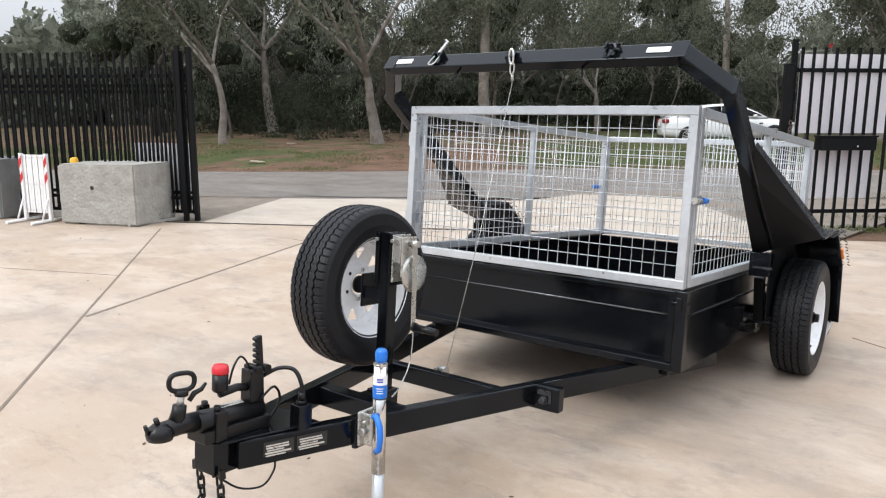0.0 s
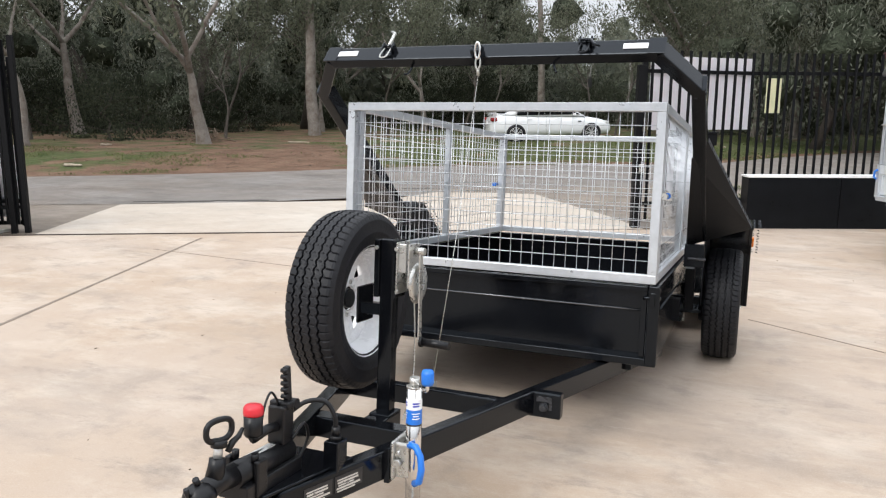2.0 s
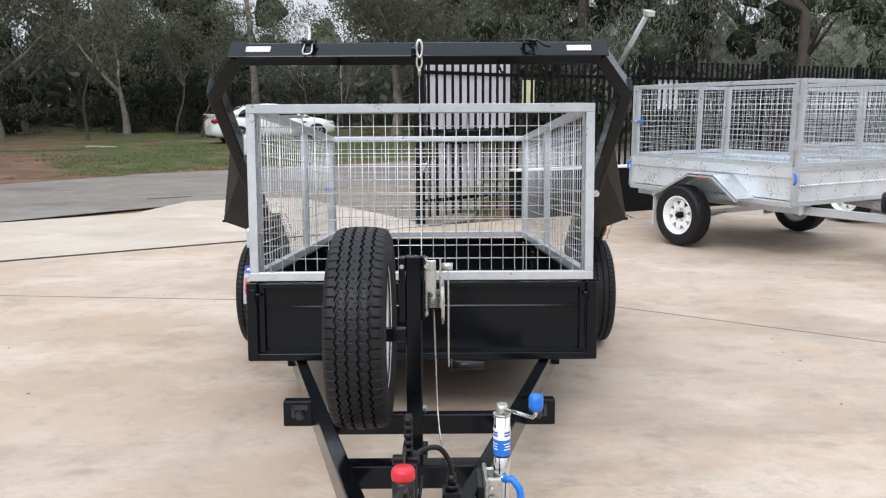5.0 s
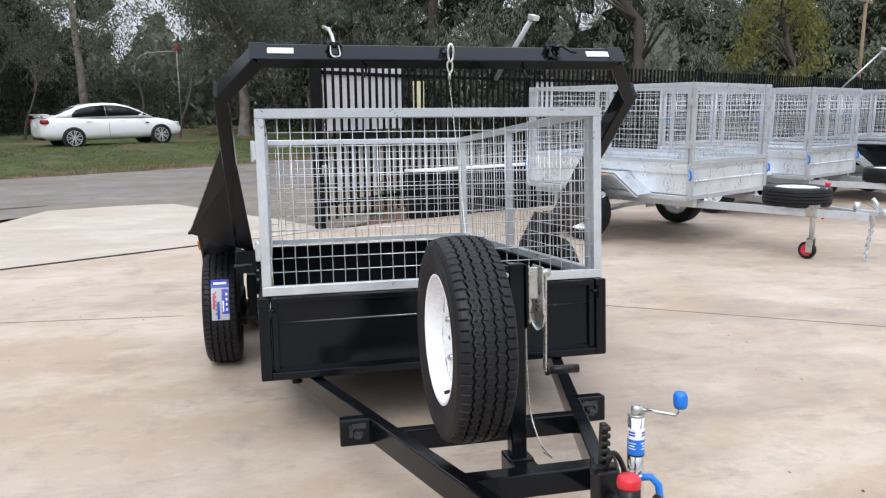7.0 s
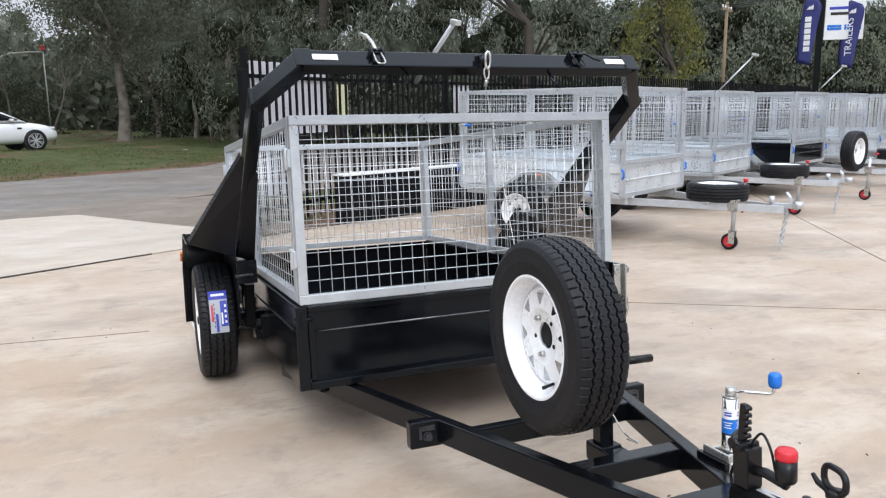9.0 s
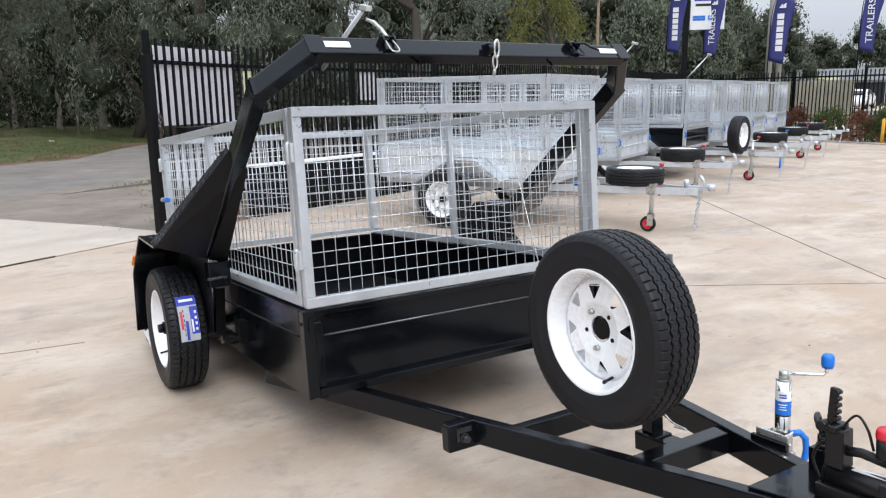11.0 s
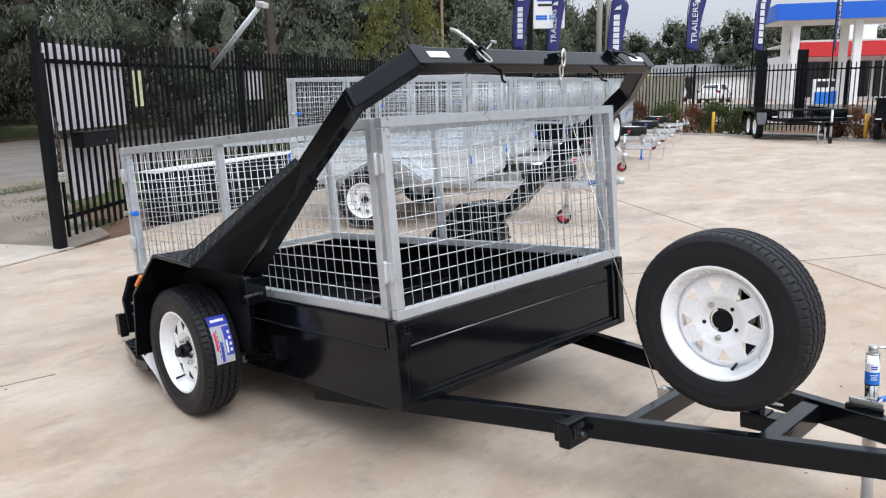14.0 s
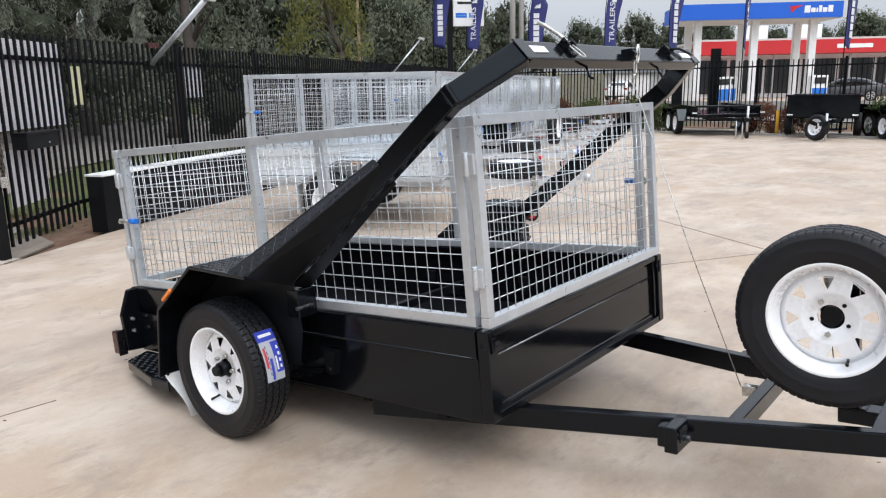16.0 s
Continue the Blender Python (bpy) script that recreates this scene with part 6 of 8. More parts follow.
def sedan(at):
    """Four-door sedan facing +x; origin on the ground between its axles."""
    car = thing("sedan", "white four-door sedan with tinted windows parked on the grass", "car", at=at)
    prof = [(-2.42, 0.42, 0.74, 0.66), (-2.38, 0.30, 1.00, 0.82), (-2.05, 0.24, 1.07, 0.91), (-1.45, 0.22, 1.05, 0.94), (-0.6, 0.21, 1.00, 0.945), (0.4, 0.21, 0.98, 0.945), (1.0, 0.21, 0.97, 0.94),
            (1.5, 0.22, 0.92, 0.93), (1.9, 0.23, 0.85, 0.91), (2.16, 0.25, 0.76, 0.86), (2.27, 0.30, 0.68, 0.76), (2.30, 0.40, 0.60, 0.66)]
    secs = []
    for x, z0, z1, w in prof:
        secs.append([(x, -w * 0.80, z0), (x, -w * 0.98, z0 + 0.10), (x, -w, (z0 + z1) * 0.5), (x, -w * 0.97, z1 - 0.10), (x, -w * 0.86, z1), (x, 0, z1 + 0.03), (x, w * 0.86, z1), (x, w * 0.97, z1 - 0.10), (x, w, (z0 + z1) * 0.5), (x, w * 0.98, z0 + 0.10), (x, w * 0.80, z0)])
    body = part("body", loft(secs), CARPAINT, car)
    sub = body.modifiers.new("smooth", "SUBSURF")
    sub.levels = sub.render_levels = 1
    cab = [(-1.98, 1.02, 1.05, 0.78, 0.74), (-1.6, 1.00, 1.21, 0.83, 0.70), (-1.2, 0.99, 1.37, 0.86, 0.66), (-0.8, 0.98, 1.45, 0.87, 0.63), (-0.3, 0.97, 1.48, 0.87, 0.62), (0.1, 0.97, 1.455, 0.87, 0.62), (0.5, 0.96, 1.36, 0.87, 0.65), (0.85, 0.96, 1.20, 0.86, 0.70), (1.28, 0.95, 0.98, 0.83, 0.76)]
    secs = [[(x, -w0, z0), (x, -w1, z1 - 0.03), (x, -w1 * 0.8, z1), (x, w1 * 0.8, z1), (x, w1, z1 - 0.03), (x, w0, z0)] for x, z0, z1, w0, w1 in cab]
    part("cabin", loft(secs), CARPAINT, car)

    def section(x):
        for p, q in zip(cab, cab[1:]):
            if p[0] <= x <= q[0]:
                f = (x - p[0]) / (q[0] - p[0])
                return [p[k] + (q[k] - p[k]) * f for k in range(1, 5)]

    def side_glass(sy, stations):
        """Pane lying on the cabin's side; each station is (x, share of the height)."""
        rows = []
        for x, up in stations:
            z0, z1, w0, w1 = section(x)
            z1 -= 0.03
            def at_height(z, out):
                f = (z - z0) / (z1 - z0)
                return (x, sy * (w0 + (w1 - w0) * f + out), z)
            lo, hi = 1.025, 1.03 + (z1 - 1.03) * up
            rows.append([at_height(lo, 0.010), at_height(hi, 0.010), at_height(hi, -0.01), at_height(lo, -0.01)])
        return loft(rows)

    def end_glass(xs):
        rows = []
        for x in xs:
            z0, z1, w0, w1 = section(x)
            w = w1 * 0.80
            rows.append([(x, -w, z1 + 0.008), (x, w, z1 + 0.008), (x, w, z1 - 0.01), (x, -w, z1 - 0.01)])
        return loft(rows)

    for sy in (-1, 1):
        part("side_window", side_glass(sy, ((-1.44, 0.22), (-1.38, 0.55), (-1.28, 0.78), (-1.1, 0.86), (-0.8, 0.88), (-0.34, 0.89))), CARGLASS, car)
        part("side_window", side_glass(sy, ((-0.325, 0.89), (0.1, 0.88), (0.5, 0.86), (0.85, 0.74), (0.98, 0.6), (1.04, 0.3))), CARGLASS, car)
        part("side_vent", Mesh().box((1.0, sy * 0.925, 0.76), (0.12, 0.03, 0.05)), INK_BLACK, car)
        part("mirror", Mesh().box((0.78, sy * 0.96, 1.03), (0.12, 0.16, 0.10)), CARPAINT, car, bevel=0.03)
        for x in (-1.46, 1.46):
            arch = part("wheel_arch", Mesh().cyl((x, sy * 0.70, 0.335), (x, sy * 0.945, 0.335), 0.365, 28), INK_BLACK, car)
            w = new("wheel")
            w.parent = car
            w.matrix_basis = pose(x, sy * 0.86, 0.335, 0, 0, -90 if sy > 0 else 90)
            part("tyre", Mesh().lathe([(-0.09, 0.24), (-0.105, 0.27), (-0.10, 0.325), (-0.06, 0.335), (0.06, 0.335), (0.10, 0.325), (0.09, 0.24)], 36, "x", closed=True), RUBBER, w)
            rm = Mesh().lathe([(-0.105, 0.235), (-0.112, 0.245), (-0.10, 0.25), (-0.05, 0.23)], 36, "x")
            for k in range(7):
                t = 2 * math.pi * k / 7
                for e in (-0.16, 0.16):
                    rm.beam((-0.095, 0.03 * math.cos(t), 0.03 * math.sin(t)), (-0.10, 0.24 * math.cos(t + e), 0.24 * math.sin(t + e)), 0.022, 0.02, (1, 0, 0))
            rm.cyl((-0.07, 0, 0), (-0.105, 0, 0), 0.05, 16)
            part("rim", rm, ALLOY, w)
        part("tail_lamp", Mesh().box((-2.28, sy * 0.74, 0.89), (0.24, 0.28, 0.15)), material("tail_red", (0.26, 0.012, 0.015), 0.2, 0, 0.1, 20, 60, 0) if sy < 0 else bpy.data.materials["tail_red"], car, "red tail lamp", bevel=0.05)
        part("head_lamp", Mesh().box((2.04, sy * 0.72, 0.70), (0.30, 0.24, 0.13)), SILVER, car, bevel=0.04)
        part("door_seam", Mesh().span((-0.31, sy * 0.946, 0.30), (-0.302, sy * 0.95, 0.98)), INK_BLACK, car)
        for x in (-0.95, 0.15):
            part("door_handle", Mesh().box((x, sy * 0.95, 0.88), (0.18, 0.03, 0.03)), CARPAINT, car, bevel=0.008)
    part("windscreen", end_glass((0.52, 0.85, 1.22)), CARGLASS, car)
    part("rear_window", end_glass((-1.86, -1.6, -1.24)), CARGLASS, car)
    part("boot_spoiler", Mesh().box((-2.27, 0, 1.125), (0.24, 1.46, 0.035)).box((-2.20, -0.60, 1.07), (0.20, 0.22, 0.10)).box((-2.20, 0.60, 1.07), (0.20, 0.22, 0.10)), CARPAINT, car, bevel=0.01)
    part("number_plate", Mesh().box((-2.415, 0, 0.78), (0.01, 0.36, 0.12)), LABEL_WHITE, car)
    part("rear_bumper_grille", Mesh().box((-2.33, 0, 0.33), (0.12, 1.2, 0.10)), INK_BLACK, car)
    return car


sedan(pose(-6.28, 25.67, rise(-6.1, 25.7) - 0.06, 0, -1.2, 28))


# ---- trees ----
def foliage(name, dark, light, trans=0.5):
    m = bpy.data.materials.new(name)
    m.use_nodes = True
    n, l = m.node_tree.nodes, m.node_tree.links
    bs = n["Principled BSDF"]
    ge = n.new("ShaderNodeNewGeometry")
    rp = n.new("ShaderNodeValToRGB")
    rp.color_ramp.elements[0].color, rp.color_ramp.elements[1].color = (*dark, 1), (*light, 1)
    l.new(ge.outputs["Random Per Island"], rp.inputs["Fac"])
    oi = n.new("ShaderNodeObjectInfo")
    mr = n.new("ShaderNodeMapRange")
    mr.inputs["To Min"].default_value, mr.inputs["To Max"].default_value = 0.75, 1.25
    l.new(oi.outputs["Random"], mr.inputs["Value"])
    mx = n.new("ShaderNodeMix")
    mx.data_type, mx.blend_type = "RGBA", "MULTIPLY"
    mx.inputs["Factor"].default_value = 1
    l.new(rp.outputs["Color"], mx.inputs["A"])
    l.new(mr.outputs[0], mx.inputs["B"])
    l.new(mx.outputs["Result"], bs.inputs["Base Color"])
    bs.inputs["Roughness"].default_value = 0.6
    bs.inputs["Specular IOR Level"].default_value = 0.25
    bs.inputs["Transmission Weight"].default_value = 0.0
    tr = n.new("ShaderNodeBsdfTranslucent")
    l.new(mx.outputs["Result"], tr.inputs["Color"])
    ms = n.new("ShaderNodeMixShader")
    ms.inputs["Fac"].default_value = trans
    l.new(bs.outputs[0], ms.inputs[1])
    l.new(tr.outputs[0], ms.inputs[2])
    l.new(ms.outputs[0], n["Material Output"].inputs["Surface"])
    return m


GUMLEAF = foliage("gum_leaves", (0.070, 0.080, 0.054), (0.205, 0.212, 0.150))
SHEOAK = foliage("sheoak_needles", (0.100, 0.112, 0.086), (0.285, 0.298, 0.232))
# leaf colour kept dark to carry the shade below the crowns
UNDERGROWTH = foliage("shade_toned_undergrowth", (0.022, 0.028, 0.018), (0.075, 0.083, 0.052))
# paled grey-green: the haze over far trees is put into the leaf colour
FARLEAF = foliage("haze_paled_leaves", (0.092, 0.106, 0.074), (0.215, 0.230, 0.165))
SPRIG = foliage("yellow_green_leaves", (0.13, 0.14, 0.04), (0.30, 0.29, 0.09))
HEDGE = foliage("hedge_leaves", (0.035, 0.055, 0.018), (0.10, 0.12, 0.04))
REDBUSH = foliage("red_bronze_leaves", (0.10, 0.040, 0.028), (0.20, 0.10, 0.06))
# darker than the leaves: the shade inside a crown, put into the colour
CROWNSHADE = material("shaded_foliage", (0.050, 0.058, 0.040), 0.95, 0, 0.6, 2.5, 9, 1.0, 5, spec=0.05, dist=0.25)
BARK = material("gum_bark", (0.225, 0.20, 0.175), 0.9, 0, 0.3, 2.5, 18, 0.6, 14, patch=(0.105, 0.075, 0.058), patch_scale=3.0, patch_amount=0.9, dist=0.03)
DARKBARK = material("dark_bark", (0.075, 0.062, 0.052), 0.95, 0, 0.3, 3, 20, 0.6, 14, dist=0.03)


def leaf_cards(pts, size, rng, droop=0.3, thin=0.4):
    """Small lozenge leaves at the points, turned at random."""
    n = len(pts)
    p = np.asarray(pts)
    d = rng.normal(size=(n, 3))
    d[:, 2] -= droop * 2
    d /= np.linalg.norm(d, axis=1)[:, None]
    q = np.cross(d, rng.normal(size=(n, 3)))
    q /= np.linalg.norm(q, axis=1)[:, None] + 1e-9
    s = size * rng.uniform(0.6, 1.4, size=(n, 1))
    v = np.empty((n, 4, 3))
    v[:, 0], v[:, 2] = p - d * s * 0.5, p + d * s * 0.5
    v[:, 1], v[:, 3] = p + q * s * thin * 0.5, p - q * s * thin * 0.5
    return v.reshape(-1, 3)


def leaf_mesh(name, verts, mat):
    k = len(verts) // 4
    me = bpy.data.meshes.new(name)
    me.vertices.add(k * 4)
    me.vertices.foreach_set("co", verts.astype(np.float32).ravel())
    me.loops.add(k * 4)
    me.loops.foreach_set("vertex_index", np.arange(k * 4, dtype=np.int32))
    me.polygons.add(k)
    me.polygons.foreach_set("loop_start", np.arange(0, k * 4, 4, dtype=np.int32))
    me.polygons.foreach_set("loop_total", np.full(k, 4, dtype=np.int32))
    me.materials.append(mat)
    me.update()
    me.validate()
    return me


def gum_tree(seed, h, r, lean=0.1, fork=0.35, bough=0.36, leaves=5200, spread=0.42, mat=None, bark=None, label="", leaf=0.30):
    """Tapered trunk, forking limbs, and leaf clumps about the twigs."""
    rg = random.Random(seed)
    rng = np.random.default_rng(seed)
    m = Mesh()
    tips = []

    def limb(p, d, ln, rad, depth):
        pts, tp = [p.copy()], [1.0 if depth else 1.45]
        k = 6
        if not depth:
            p = p + d * 0.55
            pts.append(p.copy())
            tp.append(1.05)
        for i in range(k):
            d = (d + Vector((rg.uniform(-1, 1), rg.uniform(-1, 1), rg.uniform(-0.3, 0.6))) * 0.16).normalized()
            p = p + d * ln / k
            pts.append(p.copy())
            tp.append(1 - 0.55 * (i + 1) / k)
            if depth and i >= 2:
                tips.append((p.copy(), 0.5 + 0.25 * ln / 3))
        m.tube(bend(pts, 3) if depth < 2 else pts, rad, 12 if depth < 2 else 5, taper=[tp[min(len(tp) - 1, q // 3)] + (tp[min(len(tp) - 1, q // 3 + 1)] - tp[min(len(tp) - 1, q // 3)]) * (q % 3) / 3 for q in range(3 * len(pts) - 2)] if depth < 2 else tp)
        if depth < 3:
            n = rg.randint(2, 3) if depth else rg.randint(4, 5)
            for i in range(n):
                a = rg.uniform(0, 2 * math.pi)
                out = Vector((math.cos(a), math.sin(a), 0))
                nd = (d * 0.75 + out * spread * 1.9 + Vector((0, 0, 0.25))).normalized()
                limb(pts[-1 - (i % 2)], nd, (ln if depth else h * bough) * rg.uniform(0.6, 0.85), rad * (0.46 if depth else 0.44) * rg.uniform(0.8, 1.15), depth + 1)
        else:
            tips.append((p, 0.8))

    limb(Vector((0, 0, -0.3)), Vector((lean, lean * 0.4 * rg.uniform(-1, 1), 1)).normalized(), h * fork, r, 0)
    ctr = np.array([t[0][:] for t in tips])
    wt = np.array([t[1] for t in tips])
    idx = rng.integers(0, len(tips), leaves)
    off = rng.normal(size=(leaves, 3)) * (wt[idx] * h * 0.045)[:, None]
    off[:, 2] *= 0.75
    off[:, 2] -= np.abs(rng.normal(size=leaves)) * 0.25
    pts = ctr[idx] + off
    t = thing("gum_tree", label or "tall grey-barked gum tree with a thin olive crown", "tree", "trees beyond the road")
    part("trunk", m, bark or BARK, t)
    part("crown", leaf_mesh("crown", leaf_cards(pts, leaf, rng, 0.5, 0.34), mat or GUMLEAF), None, t)
    return t


def dense_tree(seed, h, w, leaves=13000, mat=None, low=0.05, label="", leaf=0.34, name="sheoak_tree", cat="tree", thin=0.22, blob=(0.09, 0.17), core=0.60):
    """Dark drooping tree with foliage in uneven clumps down to the ground."""
    rg = random.Random(seed)
    rng = np.random.default_rng(seed)
    m = Mesh()
    pts = [(0, 0, -0.2)]
    for i in range(1, 8):
        pts.append((0.1 * w * rg.uniform(-1, 1), 0.1 * w * rg.uniform(-1, 1), h * 0.9 * i / 7))
    m.tube(pts, 0.022 * h, 8, taper=[1 - 0.85 * i / 7 for i in range(8)])
    blobs = []
    for i in range(42):
        z = h * (low + (1 - low) * rg.random() ** 0.85)
        k = z / h
        rad = w * 0.5 * (1.0 - 0.75 * max(0, k - 0.35) / 0.65) * rg.uniform(0.45, 1.0)
        a = rg.uniform(0, 2 * math.pi)
        c = Vector((rad * math.cos(a), rad * math.sin(a), z))
        blobs.append((c, rg.uniform(*blob) * w))
        if i % 3 == 0:
            q = Vector(pts[min(7, max(1, int(k * 7)))])
            m.tube([q, (q + c) / 2 + Vector((0, 0, 0.1 * h * rg.random() * 0.5)), c], 0.006 * h, 5, taper=[1, 0.7, 0.3])
    ctr = np.array([b[0][:] for b in blobs])
    rr = np.array([b[1] for b in blobs])
    idx = rng.integers(0, len(blobs), leaves)
    d = rng.normal(size=(leaves, 3))
    d /= np.linalg.norm(d, axis=1)[:, None]
    p = ctr[idx] + d * (rr[idx] * rng.uniform(0.50 if core else 0.2, 1.2, leaves))[:, None] * np.array([1, 1, 1.2])
    p[:, 2] = np.maximum(p[:, 2], 0.05)
    # solid lumps added in the clumps, coloured as the crown's inner shade
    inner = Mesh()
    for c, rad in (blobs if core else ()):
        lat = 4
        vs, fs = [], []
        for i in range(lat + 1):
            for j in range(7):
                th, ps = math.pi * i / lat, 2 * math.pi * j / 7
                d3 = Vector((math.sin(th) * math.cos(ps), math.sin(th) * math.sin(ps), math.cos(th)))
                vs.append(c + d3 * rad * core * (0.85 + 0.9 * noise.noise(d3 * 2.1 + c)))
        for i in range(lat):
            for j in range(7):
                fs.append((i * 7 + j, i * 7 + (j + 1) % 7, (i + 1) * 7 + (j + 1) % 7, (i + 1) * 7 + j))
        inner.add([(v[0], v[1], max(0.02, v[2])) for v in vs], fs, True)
    t = thing(name, label or "dark drooping evergreen tree with dense fine foliage", cat, "trees beyond the road" if cat == "tree" else "")
    part("trunk", m, DARKBARK, t)
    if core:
        part("inner_foliage", inner, CROWNSHADE, t)
    part("crown", leaf_mesh("crown", leaf_cards(p, leaf, rng, 0.8, thin), mat or SHEOAK), None, t)
    return t


def plant(ob, x, y, s=1.0, yaw=0.0, first=False, dz=0.0):
    z = rise(x, y) - 0.05 + dz
    if first:
        ob.matrix_basis = pose(x, y, z, 0, 0, yaw) @ Matrix.Diagonal((s, s, s, 1))
        return ob
    c = copy_thing(ob, pose(x, y, z, 0, 0, yaw))
    c.scale = (s, s, s)
    return c


gum_a = gum_tree(11, 15, 0.22, 0.10, 0.17, bough=0.40, leaves=8000, leaf=0.25)
plant(gum_a, -16.0, 17.2, 1.0, 200, True)
gum_b = gum_tree(23, 13, 0.15, -0.10, 0.20, bough=0.40, leaves=8000, leaf=0.22, label="slender leaning gum tree with pale peeling bark")
plant(gum_b, -20.1, 13.7, 1.0, 30, True)
gum_c = gum_tree(37, 19, 0.27, 0.02, 0.55, bough=0.3, leaves=7000, leaf=0.26, label="tall straight gum tree with mottled grey trunk")
plant(gum_c, -17.4, 26.4, 1.0, 0, True)
gum_d = gum_tree(41, 14, 0.27, -0.06, 0.27, bough=0.38, leaves=9000, leaf=0.24, spread=0.5, label="stout gum tree with rough brown trunk")
plant(gum_d, -1.9, 32.9, 1.0, 90, True)
for ob, x, y, s, yaw in ((gum_b, -19.5, 30.5, 0.9, 140), (gum_b, -22.5, 38.0, 1.1, 250), (gum_a, -15.5, 34.5, 0.85, 80), (gum_c, -9.2, 36.0, 0.8, 40), (gum_b, -0.4, 35.5, 0.8, 10),
                         (gum_c, 2.8, 33.0, 0.7, 100), (gum_d, -27.0, 22.0, 1.0, 20), (gum_d, -30.0, 36.0, 1.1, 200),
                         (gum_a, 0.5, 44.0, 1.0, 130), (gum_b, 1.2, 34.0, 0.75, 310)):
    plant(ob, x, y, s, yaw)
rg = random.Random(77)
oak_a = dense_tree(5, 13, 8.5, leaves=16000, leaf=0.205)
plant(oak_a, -25, 27, 1.0, 0, True)
oak_b = dense_tree(6, 10.5, 7.5, leaves=14000, leaf=0.195)
plant(oak_b, -14.0, 40, 1.0, 0, True)
oak_c = dense_tree(8, 15, 9.5, leaves=17500, leaf=0.215)
plant(oak_c, 6.5, 27, 1.0, 0, True)
far_a = dense_tree(18, 13, 11, leaves=4300, mat=FARLEAF, leaf=0.42, thin=0.45, blob=(0.11, 0.19), label="rounded tree in the distance, its grey-green paled for haze", name="distant_tree")
plant(far_a, 2, 62, 1.0, 0, True)
far_b = dense_tree(19, 11, 12, leaves=4300, mat=FARLEAF, leaf=0.42, thin=0.45, blob=(0.10, 0.18), label="broad tree in the distance, its grey-green paled for haze", name="distant_tree")
plant(far_b, -14, 62, 0.62, 40, True)
near_spots = [(-44, 9), (-33, 20.5), (-36, 30), (-22, 33), (-16, 50), (5, 42), (4, 36), (9, 34), (9.5, 24.5), (11.2, 20.8), (3.2, 28.5), (-15, 45), (13, 31), (-29.5, 17.5), (-41, 4)]
for i, (x, y) in enumerate(near_spots):
    plant((oak_a, oak_b, oak_c)[i % 3], x + rg.uniform(-0.6, 0.6), y + rg.uniform(-0.6, 0.6), rg.uniform(0.85, 1.1), rg.uniform(0, 360))
back_spots = [(-27, 42), (-20, 46), (10, 46), (-42, 28), (-46, 3), (-40, 36), (8, 55), (-17, 56), (-33, 52), (-47, 26), (-26, 56), (16, 46), (-40, 46), (-54, 30)]
for i, (x, y) in enumerate(back_spots):
    plant((far_a, far_b)[i % 2], x, y, rg.uniform(0.5, 0.68), rg.uniform(0, 360))
for x, y, s in ((-28, 34, 1.0), (-24, 48, 1.1), (3, 48, 1.0), (-37, 24, 1.0)):
    plant(gum_a, x, y, s, rg.uniform(0, 360))
thin_spots = [(-18.5, 21.5, 0.55), (-14.2, 27.5, 0.7), (-12.5, 33, 0.7), (-6.5, 33.5, 0.65), (-20.5, 24, 0.7), (-4.5, 30.5, 0.6), (1.5, 30.0, 0.6), (-24.5, 17.5, 0.7), (4.6, 27.5, 0.6), (-10.5, 30.5, 0.6)]
gum_e = gum_tree(53, 10, 0.075, 0.06, 0.30, bough=0.34, leaves=4500, leaf=0.17, bark=DARKBARK, label="thin dark-stemmed young gum tree")
for k, (x, y, s) in enumerate(thin_spots):
    plant(gum_e, x, y, s * 1.25, rg.uniform(0, 360), k == 0)
sprig = dense_tree(15, 6.8, 3.0, leaves=5500, mat=SPRIG, low=0.25, core=0, label="young tree with bright yellow-green spring leaves", leaf=0.13, name="young_tree", thin=0.4)
plant(sprig, 14.3, 17.0, 1.0, 0, True)
bush = dense_tree(9, 2.6, 5.0, leaves=5500, core=0, mat=UNDERGROWTH, low=0.0, label="low shrub coloured dark for the shade under the trees", leaf=0.115, name="shrub", cat="shrub", thin=0.4)
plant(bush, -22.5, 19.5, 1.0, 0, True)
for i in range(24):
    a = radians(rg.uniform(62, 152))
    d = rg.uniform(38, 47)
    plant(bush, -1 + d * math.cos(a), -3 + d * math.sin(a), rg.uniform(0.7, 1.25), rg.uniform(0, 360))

# far tree line beyond the fuel station
for i in range(36):
    a = radians(6 + 56 * i / 35 + rg.uniform(-0.8, 0.8))
    d = rg.uniform(76, 96)
    plant((far_a, far_b)[i % 2], d * math.cos(a), d * math.sin(a), (1.10 if a > radians(39) else 0.74 if a > radians(34) else 0.62 if radians(19) < a else 0.55) * rg.uniform(0.86, 1.14), rg.uniform(0, 360))
for i in range(14):
    a = radians(-8 + 18 * i / 13)
    d = rg.uniform(100, 115)
    plant((far_a, far_b)[i % 2], d * math.cos(a), d * math.sin(a), rg.uniform(0.6, 0.8), rg.uniform(0, 360))
round_tree = dense_tree(27, 6.6, 6.5, leaves=9000, mat=FARLEAF, leaf=0.24, thin=0.4, blob=(0.14, 0.22), label="rounded olive-green tree beyond the road", name="round_tree")
plant(round_tree, 34.0, 31.7, 1.0, 0, True)
plant(round_tree, 37.5, 29.5, 0.8, 100)


